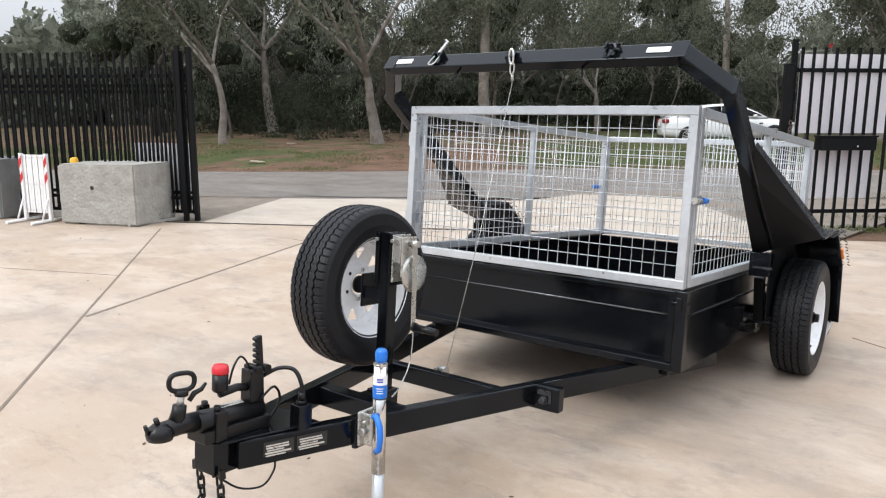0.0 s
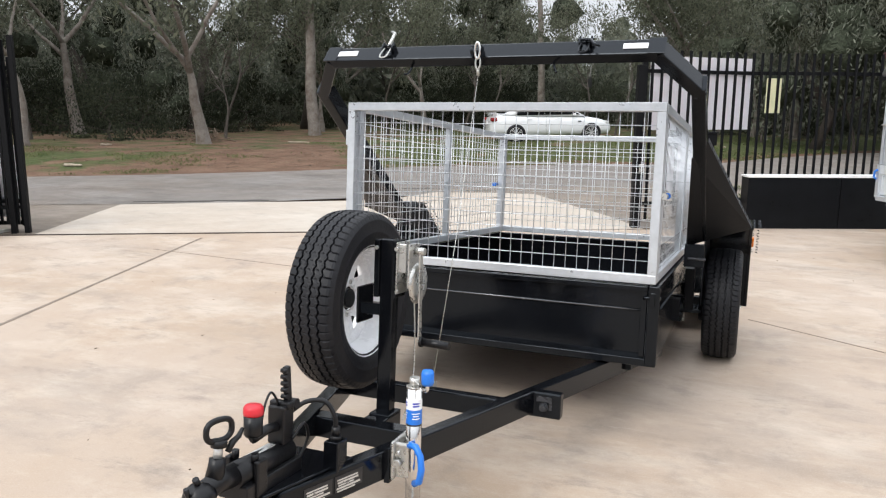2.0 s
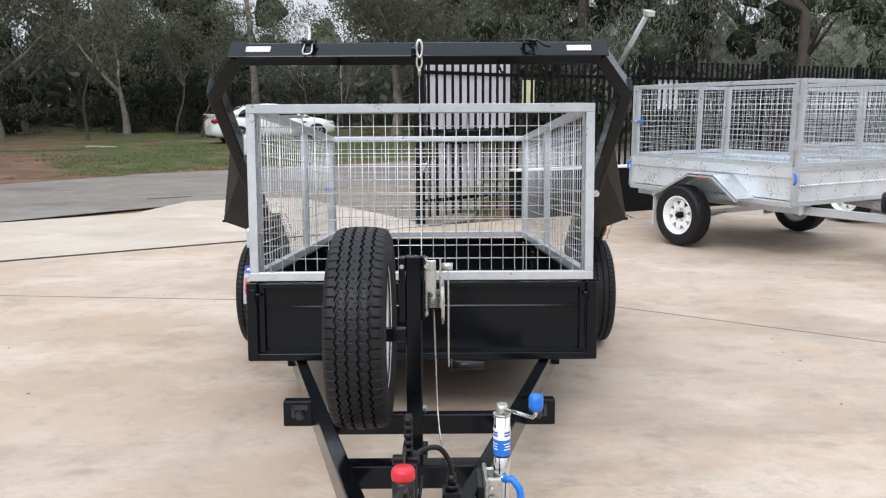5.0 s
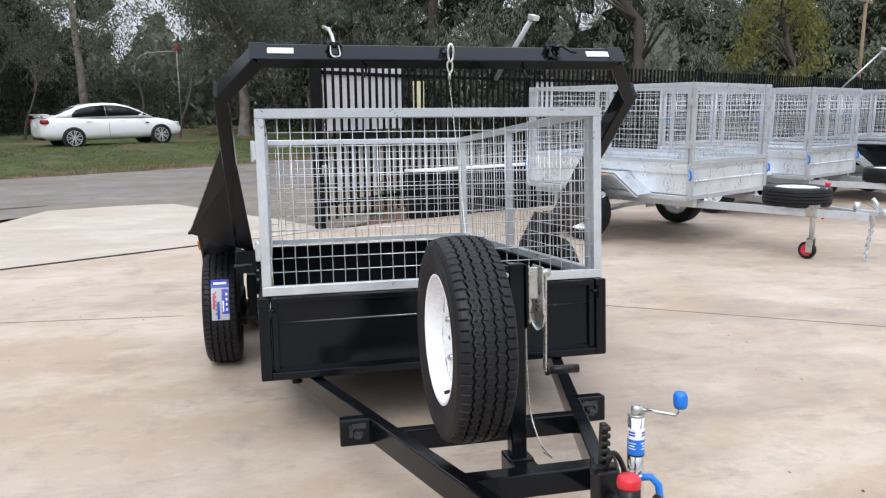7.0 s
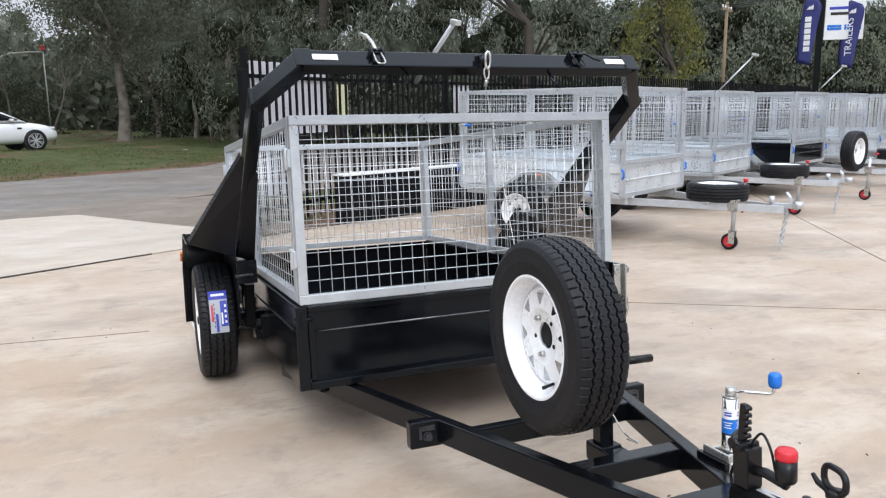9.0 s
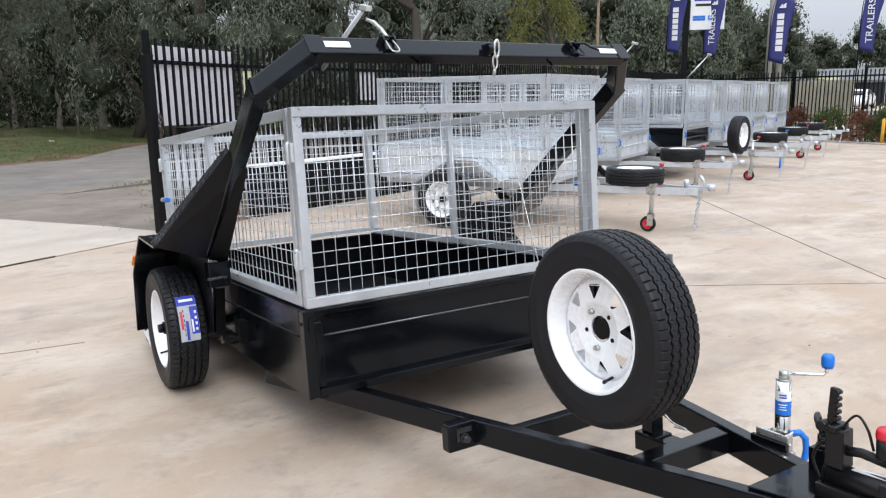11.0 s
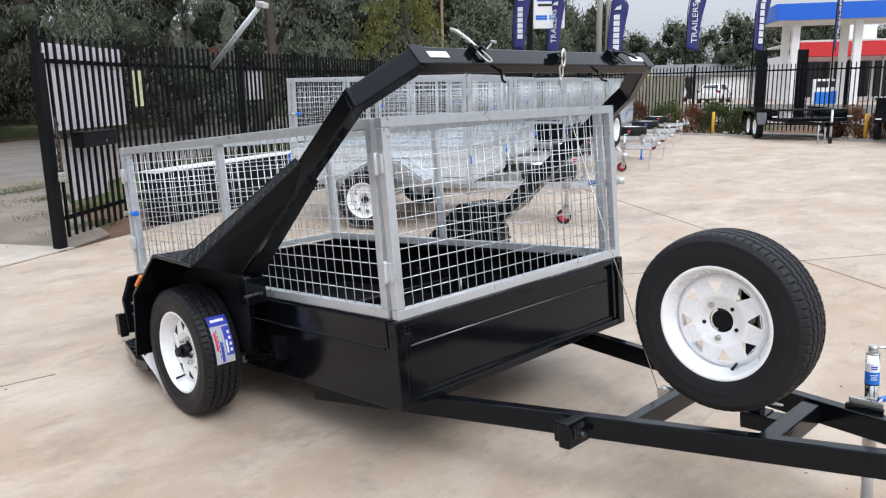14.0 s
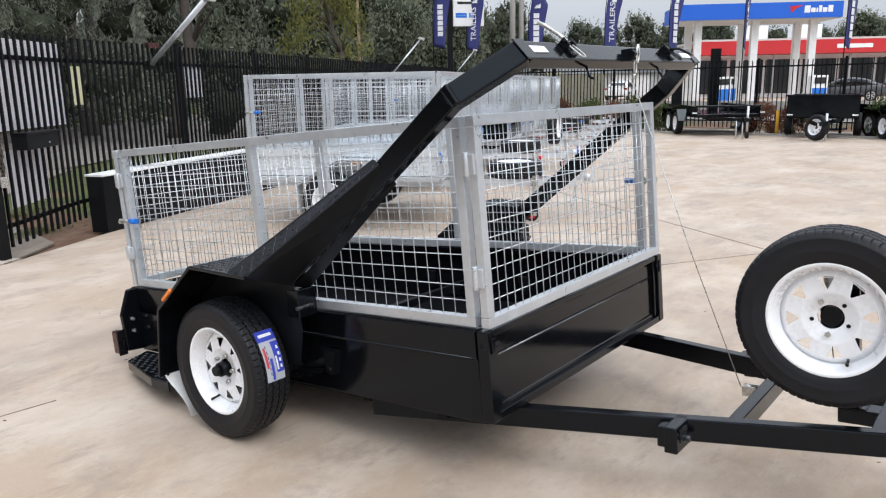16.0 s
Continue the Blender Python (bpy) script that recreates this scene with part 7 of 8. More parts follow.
def far_woods():
    """Deep shade of the wood behind the first trees, as one mass of foliage."""
    rng = np.random.default_rng(4)
    n = 60000
    a = np.radians(rng.uniform(60, 160, n))
    d = rng.uniform(52, 74, n)
    top = 6.6 + 1.2 * np.sin(a * 17) + 1.0 * np.sin(a * 41 + 1) + 0.8 * np.sin(a * 97)
    top += 2.0 * ((np.degrees(a) > 132) & (np.degrees(a) < 151))
    z = top * rng.uniform(0, 1, n) ** 0.9
    p = np.stack([-1 + d * np.cos(a), -3 + d * np.sin(a), z], 1)
    o = new("far_woods", leaf_mesh("far_woods", leaf_cards(p, 0.8, rng, 0.3, 0.5), SHEOAK))
    tagged(o, "dense shaded woodland behind the roadside trees", "woods", kind="stuff")


far_woods()


# ---- beyond the end fence: hedge, flags, pylon, poles ----
CREAMSHEET = material("cream_fence_sheet", (0.55, 0.52, 0.40), 0.5, 0, 0.08, 2, 30, 0.03)
SX = CORNER.x - 0.28
sf = thing("sheet_fence", "cream ribbed steel sheet fence behind the pickets", "fence", kind="structure")
for i in range(24):
    y = 10.7 + i * 0.27
    part("fence_sheet", Mesh().prism([(SX + 0.30, y, 0.05), (SX + 0.30, y + 0.02, 0.05), (SX + 0.33, y + 0.05, 0.05), (SX + 0.33, y + 0.13, 0.05), (SX + 0.30, y + 0.16, 0.05), (SX + 0.30, y + 0.268, 0.05), (SX + 0.34, y + 0.268, 0.05), (SX + 0.34, y, 0.05)], (0, 0, 1.75)), CREAMSHEET, sf)


def shrub_at(x, y, s, mat, label, seed):
    o = dense_tree(seed, 0.85, 1.35, leaves=2600, core=0, mat=mat, low=0.0, label=label, leaf=0.075, name="shrub", cat="shrub", thin=0.45)
    o.matrix_basis = pose(x, y, 0, 0, 0, seed * 40) @ Matrix.Diagonal((s, s, s, 1))
    return o


hb = shrub_at(20.1, 11.7, 1.0, REDBUSH, "low bronze-red shrub beside the fence", 51)
hg = shrub_at(20.1, 10.6, 1.0, HEDGE, "low clipped green shrub beside the fence", 52)
for i, (y, s, ob) in enumerate(((12.7, 0.9, hg), (9.7, 0.9, hb), (8.9, 1.05, hg), (8.1, 0.9, hg), (5.0, 0.9, hb), (4.3, 0.8, hb), (1.9, 1.0, hg), (0.9, 0.9, hb), (-0.3, 1.0, hg))):
    c = copy_thing(ob, pose(20.1, y, 0, 0, 0, 70 * i))
    c.scale = (s, s, s)
BOLL = Mesh().lathe([(0.0, 0.0), (0.0, 0.045), (0.68, 0.045), (0.70, 0.036), (0.71, 0.0)], 16, "z")
bl = single("bollard", BOLL, YELLOW, "yellow painted steel bollard in front of the hedge", "bollard", at=pose(19.6, 8.75, 0))
copy_thing(bl, pose(19.6, 4.45, 0))
kerb = Mesh().span((19.35, -16, -0.02), (19.45, 13.5, 0.05))
single("kerb", kerb, BLOCKCON, "low concrete garden kerb along the hedge", "kerb", kind="structure", bevel=0.01)

NAVY = material("navy_flag_cloth", (0.030, 0.035, 0.16), 0.7, 0, 0.12, 3, 60, 0.1)
FLAGWHITE = material("white_flag_print", (0.75, 0.75, 0.78), 0.7, 0, 0.05, 3, 60, 0)


def feather_flag(x, y, yaw, word, lo, top, seed=1):
    """Feather banner on a slim bent pole, the cloth rippling slightly; the lettering runs upwards."""
    f = thing("feather_flag", "navy feather banner with white lettering on a slim pole" if word else "navy feather banner with white printed bars on a pole", "flag", "banners along the fence", at=pose(x, y, 0, 0, 0, yaw))
    n = 14
    def ripple(u, z):
        return 0.03 * math.sin(z * 3.1 + seed) * u / 0.6
    vs, fs = [], []
    for i in range(n + 1):
        t = i / n
        z = lo + (top - lo) * t
        w = 0.48 + 0.22 * t
        if t > 0.80:
            w *= math.sqrt(max(0.02, 1 - ((t - 0.80) / 0.20) ** 2))
        for k in range(5):
            u = w * k / 4
            u += 0.16 * t ** 3
            vs.append((u, ripple(u, z), z + 0.14 * (1 - t) * (k / 4) * -1 + 0.06 * t * k / 4))
    for i in range(n):
        for k in range(4):
            fs.append((i * 5 + k, i * 5 + k + 1, (i + 1) * 5 + k + 1, (i + 1) * 5 + k))
    c = part("banner", Mesh().add(vs, fs, True), NAVY, f)
    sol = c.modifiers.new("cloth", "SOLIDIFY")
    sol.thickness = 0.004
    part("pole", Mesh().tube([(-0.01, 0, 0), (-0.01, 0, lo), (0.0, 0, top - 0.75), (0.05, 0, top - 0.3), (0.14, 0, top - 0.08), (0.27, 0, top + 0.05)], 0.016, 8, taper=[1.4, 1.1, 0.9, 0.7, 0.5, 0.4]), FENCE, f)
    part("flag_base", Mesh().box((0, 0, 0.03), (0.4, 0.4, 0.06)), FENCE, f, bevel=0.01)
    zc = (lo + top) / 2 - 0.12
    if word:
        me = letters(word, 0.33, FLAGWHITE, 0.003)
        part("lettering", me, None, c, at=pose(0.30, -0.035, zc, 0, -90, 0) @ pose(0, 0, 0, 90, 0, 0))
    else:
        for i in range(6):
            part("print_bar", Mesh().span((0.20, -0.040, zc - 0.66 + 0.22 * i), (0.42, -0.034, zc - 0.48 + 0.22 * i)), FLAGWHITE, c)
    part("emblem", Mesh().prism([(0.22, -0.04, top - 0.42), (0.46, -0.04, top - 0.42), (0.46, -0.04, top - 0.24)], (0, 0.004, 0)).prism([(0.34, -0.04, top - 0.42), (0.34, -0.04, top - 0.27), (0.22, -0.04, top - 0.42)], (0, 0.004, 0)), FLAGWHITE, c)


for i, (x, y, w) in enumerate(((22.5, 19.35, ""), (23.6, 18.4, "TRAILERS"), (22.5, 14.6, ""), (22.5, 11.35, "TRAILERS"), (22.5, 8.95, ""), (22.5, 6.45, "TRAILERS"), (22.5, 3.5, ""))):
    lo, top, yaw = ((3.15, 5.5, -58), (3.0, 5.3, -58), (2.55, 4.75, -58), (2.78, 4.75, -25), (2.65, 4.55, -12), (2.6, 4.6, 8), (2.5, 4.5, -8))[i]
    feather_flag(x, y, yaw, w, lo, top, seed=i)

pyl = thing("pylon_sign", "tall white and blue pylon sign on a black post", "sign", at=pose(23.1, 18.9, 0, 0, 0, -42))
part("sign_post", Mesh().box((-0.02, 0, 2.9), (0.22, 0.16, 5.8)), FENCE, pyl, bevel=0.01)
part("sign_panel", Mesh().span((0.12, -0.10, 3.95), (1.45, 0.05, 5.75)), WHITE, pyl, bevel=0.01)
part("sign_header", Mesh().span((0.11, -0.106, 5.45), (1.50, 0.056, 6.05)), BLUE, pyl, bevel=0.01)
for z, a, b, mt in ((5.05, 0.25, 1.3, INK_BLUE), (4.85, 0.3, 0.9, INK_BLACK), (4.40, 0.22, 0.70, BLUE), (4.30, 0.22, 0.70, BLUE), (4.40, 0.80, 1.36, BLUE), (4.30, 0.80, 1.36, BLUE)):
    part("print_bar", Mesh().span((a, -0.108, z), (b, -0.101, z + (0.10 if mt != BLUE else 0.09))), mt, pyl)

POLECON = material("grey_pole_concrete", (0.33, 0.32, 0.30), 0.85, 0, 0.15, 2, 30, 0.2)
POLEWOOD = material("weathered_pole_timber", (0.22, 0.16, 0.10), 0.9, 0, 0.25, 2, 30, 0.3)
pp = thing("power_pole", "pair of tall grey concrete and steel power poles", "power pole", at=pose(38.1, 25.7, 0))
part("pole", Mesh().cyl((0, 0, 0), (0, 0, 13), 0.20, 14, 0.15), POLECON, pp)
part("pole", Mesh().cyl((0.45, -0.35, 0), (0.45, -0.35, 13), 0.17, 14, 0.13), POLECON, pp)
part("cross_arm", Mesh().box((0.2, -0.1, 9.6), (0.14, 2.6, 0.14), pose(0, 0, 0, 0, 0, -40)), POLECON, pp)
tp = thing("power_pole", "weathered timber power pole with a cross arm", "power pole", at=pose(27.3, 28.6, 0.2, 0, 0, 30))
part("pole", Mesh().cyl((0, 0, 0), (0, 0, 6.6), 0.095, 12, 0.075), POLEWOOD, tp)
part("cross_arm", Mesh().box((0, 0, 6.2), (1.5, 0.10, 0.12)), POLEWOOD, tp)
for x in (-0.65, -0.25, 0.25, 0.65):
    part("insulator", Mesh().cyl((x, 0, 6.26), (x, 0, 6.40), 0.04, 8), WHITE, tp)
CABLE = material("overhead_cable", (0.03, 0.03, 0.03), 0.6, 0, 0.1, 3, 30, 0)


def overhead(a, b, sag):
    a, b = Vector(a), Vector(b)
    pts = [a.lerp(b, k / 12) + Vector((0, 0, -sag * 4 * (k / 12) * (1 - k / 12))) for k in range(13)]
    return single("overhead_wire", Mesh().tube(pts, 0.016, 5), CABLE, "thin black overhead power line between poles", "power line", "overhead lines", "structure")


for dx in (-0.6, 0.0, 0.6):
    overhead((27.3 + dx, 28.6 + dx * 0.5, 6.55), (38.2 + dx, 25.7 + dx * 0.5, 9.6), 0.4)
    overhead((38.2 + dx, 25.7 + dx * 0.5, 9.6), (80, -2 + dx, 9.5), 1.2)
    overhead((27.3 + dx, 28.6 + dx * 0.5, 6.55), (-4, 62 + dx, 7.0), 0.8)
overhead((38.2, 25.7, 8.4), (80, -2, 8.4), 1.0)
for x, y in ((13.5, 13.5), (21.3, 17.3)):
    st = thing("floodlight_arm", "grey steel floodlight arm leaning out from the fence", "floodlight arm")
    part("arm", Mesh().cyl((x, y, 1.9), (x + 0.85, y - 0.35, 2.85), 0.022, 10), GALV, st)
    part("floodlight", Mesh().box((x + 0.88, y - 0.38, 2.88), (0.14, 0.16, 0.07), pose(0, 0, 0, 15, 0, 30)), SILVER, st, bevel=0.01)

# ---- main road, fuel station and sheds across it ----
sheet("main_road", [Vector((24.0, -60, 0)), Vector((36.0, -60, 0)), Vector((37.5, 34, 0)), Vector((26.5, 34, 0))], 0.0, 0.02, ASPHALT, "grey asphalt main road past the yard", "road")
sheet("forecourt", [Vector((37.0, -45, 0)), Vector((80, -45, 0)), Vector((80, 34, 0)), Vector((38.5, 34, 0))], 0.03, 0.04, CONCRETE, "pale concrete forecourt of the fuel station", "pavement")
kw = Mesh().span((36.9, -45, -0.02), (37.2, 20, 0.45))
single("retaining_wall", kw, BLOCKCON, "low pale rendered wall along the road", "wall", kind="structure", bevel=0.02)
SBLUE = material("blue_canopy_fascia", (0.015, 0.12, 0.60), 0.35, 0, 0.05, 1, 20, 0)
SRED = material("red_shop_fascia", (0.55, 0.025, 0.03), 0.4, 0, 0.06, 1, 20, 0)
SOFFIT = material("pale_canopy_soffit", (0.62, 0.62, 0.60), 0.6, 0, 0.06, 1, 20, 0)
SHOPGLASS = material("dark_shop_glass", (0.02, 0.025, 0.028), 0.08, 0, 0.15, 1, 8, 0)
c0, c1 = Vector((42.3, 16.5, 0)), Vector((47.4, 8.8, 0))
cl_ = (c1 - c0).length
cy = math.degrees(math.atan2((c1 - c0).y, (c1 - c0).x))
cn = thing("canopy", "fuel station canopy with a blue fascia on white columns", "canopy", at=pose(c0.x, c0.y, 0, 0, 0, cy))
part("canopy_deck", Mesh().span((0.0, 0.05, 4.95), (cl_, 4.6, 5.25)), SOFFIT, cn)
part("front_fascia", Mesh().span((-0.05, -0.05, 5.00), (cl_ + 0.05, 0.05, 5.90)), SBLUE, cn)
part("end_fascia", Mesh().span((-0.06, 0.0, 5.00), (0.05, 4.6, 5.90)), SBLUE, cn)
part("end_fascia", Mesh().span((cl_ - 0.05, 0.0, 5.00), (cl_ + 0.06, 4.6, 5.90)), SBLUE, cn)
for x in (1.3, cl_ - 4.6, cl_ - 1.2):
    for y in (1.0, 3.6):
        part("column", Mesh().box((x, y, 2.5), (0.42, 0.42, 4.95)), WHITE, cn, bevel=0.02)
part("emblem", Mesh().prism([(6.25, -0.07, 5.66), (7.0, -0.07, 5.72), (6.62, -0.07, 5.52), (6.36, -0.07, 5.28)], (0, 0.015, 0)), RED, cn, "red wedge emblem")
for k, (a, b) in enumerate(((7.1, 7.42), (7.47, 7.72), (7.77, 7.86), (7.91, 8.08), (8.13, 8.38), (8.43, 8.70))):
    part("print_bar", Mesh().span((a, -0.066, 5.30 if k else 5.28), (b, -0.055, 5.55 if k not in (0, 3, 5) else 5.68)), LABEL_WHITE, cn)


def fuel_pump(x, y):
    p = thing("fuel_pump", "blue and white fuel pump under the canopy", "fuel pump", "fuel pumps", at=pose(x, y, 0.03, 0, 0, cy))
    part("pump_body", Mesh().box((0, 0, 0.9), (0.9, 0.5, 1.5)), WHITE, p, bevel=0.03)
    part("pump_face", Mesh().box((0, -0.26, 0.55), (0.8, 0.02, 0.75)), BLUE, p)
    part("pump_screen", Mesh().box((0, -0.26, 1.35), (0.6, 0.02, 0.35)), INK_BLACK, p)
    part("pump_island", Mesh().box((0, 0, 0.075), (1.6, 0.9, 0.15)), BLOCKCON, p, bevel=0.02)
    return p


for x, y in ((43.6, 14.2), (45.0, 9.2), (46.5, 14.8), (47.6, 9.8)):
    fuel_pump(x, y)
SHED_GREY = material("grey_shop_column", (0.30, 0.30, 0.30), 0.5, 0, 0.1, 2, 20, 0.05)
shop = thing("fuel_shop", "low fuel station shop with a red fascia and dark glazing", "shop", at=pose(56.5, 20.5, 0, 0, 0, cy))
part("back_wall", Mesh().span((0, 2.0, 0), (40, 12, 3.6)), WHITE, shop)
part("fascia", Mesh().span((-0.1, -0.6, 3.35), (40.1, 2.0, 4.35)), SRED, shop)
part("roof", Mesh().span((-0.1, -0.5, 4.36), (40.1, 12, 4.5)), SOFFIT, shop)
part("fascia_panel", Mesh().span((14.6, -0.62, 3.36), (17.0, -0.605, 4.34)), YELLOW, shop, "yellow fascia panel")
part("print_bar", Mesh().span((10.0, -0.62, 3.7), (12.6, -0.605, 4.0)), LABEL_WHITE, shop)
part("print_bar", Mesh().span((15.0, -0.63, 3.7), (16.5, -0.621, 3.95)), SRED, shop)
for i in range(14):
    part("shop_window", Mesh().span((i * 2.8 + 0.15, 1.93, 0.35), (i * 2.8 + 2.65, 2.0, 3.0)), SHOPGLASS, shop)
    part("shop_column", Mesh().box((i * 2.8 + 0.0, -0.2, 1.7), (0.14, 0.14, 3.35)), SHED_GREY, shop)
for x in (5.0, 9.2):
    part("roof_unit", Mesh().box((x, 4, 5.1), (2.2, 1.4, 1.2)), WHITE, shop, bevel=0.03)
stack = [(18.2, 1.0, RED), (19.3, 1.2, YELLOW), (20.5, 1.0, BLUE), (22.0, 1.3, BLUE), (24.5, 1.4, BLUE), (12.0, 0.9, RED)]
for x, h, mt in stack:
    q = shop.matrix_basis @ Vector((x, 1.0, 0.03 + h / 2))
    o = single("display_stack", Mesh().box((0, 0, 0), (0.8, 0.6, h)), mt, "coloured stack of goods in front of the shop", "display", "goods displays", bevel=0.03, at=pose(q.x, q.y, q.z, 0, 0, cy))
SHED = material("pale_steel_cladding", (0.45, 0.46, 0.45), 0.5, 0.1, 0.08, 0.6, 12, 0.02)
ROOFGREY = material("grey_steel_roof", (0.13, 0.135, 0.135), 0.5, 0.2, 0.1, 0.6, 12, 0.02)
shed = thing("factory_shed", "long low pale steel shed with a grey roof", "shed", at=pose(64, 44, 0, 0, 0, -62))
part("wall", Mesh().span((0, 0, 0), (22, 9, 2.3)), SHED, shed)
part("roof", Mesh().prism([(-0.3, -0.4, 2.3), (-0.3, 4.5, 3.5), (-0.3, 9.4, 2.3)], (22.6, 0, 0)), ROOFGREY, shed)
for i in range(4):
    part("roller_door", Mesh().span((1.5 + 5 * i, -0.05, 0), (4.8 + 5 * i, 0.0, 2.1)), SHOPGLASS if i % 2 else WHITE, shed)
part("wall_sign", Mesh().span((4, -0.1, 2.0), (6, -0.05, 2.6)), CREAM, shed)

parked = sedan(pose(52.5, 9.2, 0.03, 0, 0, 100))
tagged(parked, "dark grey sedan parked on the fuel station forecourt")
DARKCAR = material("dark_grey_car_paint", (0.05, 0.052, 0.056), 0.25, 0, 0.05, 3, 30, 0, coat=0.5)
for o in parked.children_recursive:
    if o.type == "MESH" and o.data.materials[0] == CARPAINT:
        o.data.materials[0] = DARKCAR
white_far = [o for o in scene.objects if o.name == "sedan"][0]
for x, y, a in ((58, 36, 20), (56, 30.5, 200), (54.5, 26.0, 15)):
    c = copy_thing(white_far, pose(x, y, 0.03, 0, 0, a))
    tagged(c, "white car parked across the road in the distance")


# ---- black trailers at the end of the yard ----
def tandem_trailer(at, ramps, label):
    r = thing("tandem_trailer", label, "trailer", "black trailers at the end of the yard", at=at)
    w = 0.90
    part("deck_frame", Mesh().span((-w, -1.4, 0.52), (w, 1.9, 0.62)), BLACK, r, bevel=0.01)
    for sx in (-1, 1):
        part("side_rail", Mesh().span((sx * (w - 0.05), -1.4, 0.62), (sx * w, 1.9, 0.84)), BLACK, r, bevel=0.01)
        part("drawbar_rail", Mesh().beam((sx * 0.62, -1.2, 0.52), (sx * 0.04, -2.75, 0.50), 0.05, 0.09), BLACK, r)
        g = Mesh().strip([(sx * 0.95, -0.80, 0.42), (sx * 0.95, -0.60, 0.74), (sx * 0.95, 0.95, 0.74), (sx * 0.95, 1.15, 0.42)], (sx * 0.27, 0, 0), 0.02 * sx)
        part("mudguard", g, BLACK, r)
        for y in (-0.20, 0.55):
            wv = new("wheel")
            wv.parent = r
            wv.matrix_basis = pose(sx * 1.07, y, 0.325, 0, 0, 0 if sx < 0 else 180)
            part("tyre", FAR_TYRE, None, wv)
            part("rim", FAR_RIM, None, wv)
        part("marker", Mesh().span((sx * 0.88, -1.43, 0.64), (sx * 1.0, -1.41, 0.67)), LABEL_WHITE, r)
        if ramps:
            rp = part("ramp", Mesh().span((sx * 0.44, 1.78, 0.60), (sx * 0.47, 1.86, 2.52)).span((sx * 0.70, 1.78, 0.60), (sx * 0.74, 1.86, 2.52)).span((sx * 0.44, 1.80, 0.60), (sx * 0.74, 1.82, 2.52)), BLACK_DULL, r)
            for k in range(9):
                part("ramp_rung", Mesh().span((sx * 0.45, 1.76, 0.75 + 0.2 * k), (sx * 0.72, 1.80, 0.80 + 0.2 * k)), BLACK_DULL, rp)
    part("front_rail", Mesh().span((-w, -1.42, 0.80), (w, -1.37, 0.86)).span((-w, -1.42, 0.62), (-w + 0.05, -1.37, 0.80)).span((w - 0.05, -1.42, 0.62), (w, -1.37, 0.80)).span((-0.02, -1.42, 0.62), (0.02, -1.37, 0.80)), BLACK, r, bevel=0.01)
    part("jockey_stand", Mesh().cyl((0.20, -2.35, 0.08), (0.20, -2.35, 0.86), 0.03, 12), GALV, r)
    part("jockey_wheel", Mesh().cyl((0.17, -2.35, 0.09), (0.23, -2.35, 0.09), 0.09, 16), RUBBER, r)
    part("coupling", Mesh().span((-0.05, -2.98, 0.48), (0.05, -2.70, 0.58)), BLACK, r, bevel=0.02)
    part("safety_chain", Mesh().cyl((-0.05, -2.72, 0.02), (-0.05, -2.70, 0.48), 0.018, 6), GALV, r)
    part("safety_chain", Mesh().cyl((-0.18, -2.62, 0.02), (-0.18, -2.60, 0.48), 0.018, 6), GALV, r)
    return r


tandem_trailer(pose(19.75, 6.35, 0, 0, 0, -53), True, "black tandem-axle trailer with two raised loading ramps")
tandem_trailer(pose(20.0, 0.95, 0, 0, 0, -55), False, "black tandem-axle flat trailer parked by the fence")
bx = thing("black_box_trailer", "small black box trailer with spare wheel on its drawbar", "trailer", "black trailers at the end of the yard", at=pose(19.75, 3.3, 0, 0, 0, -80))
part("body", Mesh().span((-0.86, -1.0, 0.52), (0.86, 1.3, 0.56)).span((-0.86, -1.0, 0.52), (-0.82, 1.3, 1.12)).span((0.82, -1.0, 0.52), (0.86, 1.3, 1.12)).span((-0.86, -1.0, 0.52), (0.86, -0.96, 1.12)).span((-0.86, 1.26, 0.52), (0.86, 1.3, 1.12)), BLACK, bx, bevel=0.012)
part("top_rail", Mesh().span((-0.89, -1.03, 1.09), (0.89, -0.95, 1.14)), BLACK, bx, bevel=0.008)
for sx in (-1, 1):
    wv = new("wheel")
    wv.parent = bx
    wv.matrix_basis = pose(sx * 0.84, -0.10, 0.325, 0, 0, 0 if sx < 0 else 180)
    part("tyre", FAR_TYRE, None, wv)
    part("rim", FAR_RIM, None, wv)
    part("marker", Mesh().span((sx * 0.70, -1.035, 0.60), (sx * 0.84, -1.025, 0.63)), LABEL_WHITE, bx)
    part("drawbar_rail", Mesh().beam((sx * 0.5, -0.9, 0.50), (sx * 0.04, -2.6, 0.46), 0.05, 0.09), BLACK, bx)
flat_tyre(bx, pose(-0.05, -1.95, 0.34, 0, 12, 50))
part("jockey_stand", Mesh().cyl((0.16, -2.1, 0.02), (0.16, -2.1, 0.70), 0.028, 10), GALV, bx)


# ---- litter on the concrete ----
DEBRIS = material("dry_leaf_litter", (0.09, 0.065, 0.04), 0.9, 0, 0.4, 20, 80, 0.2)


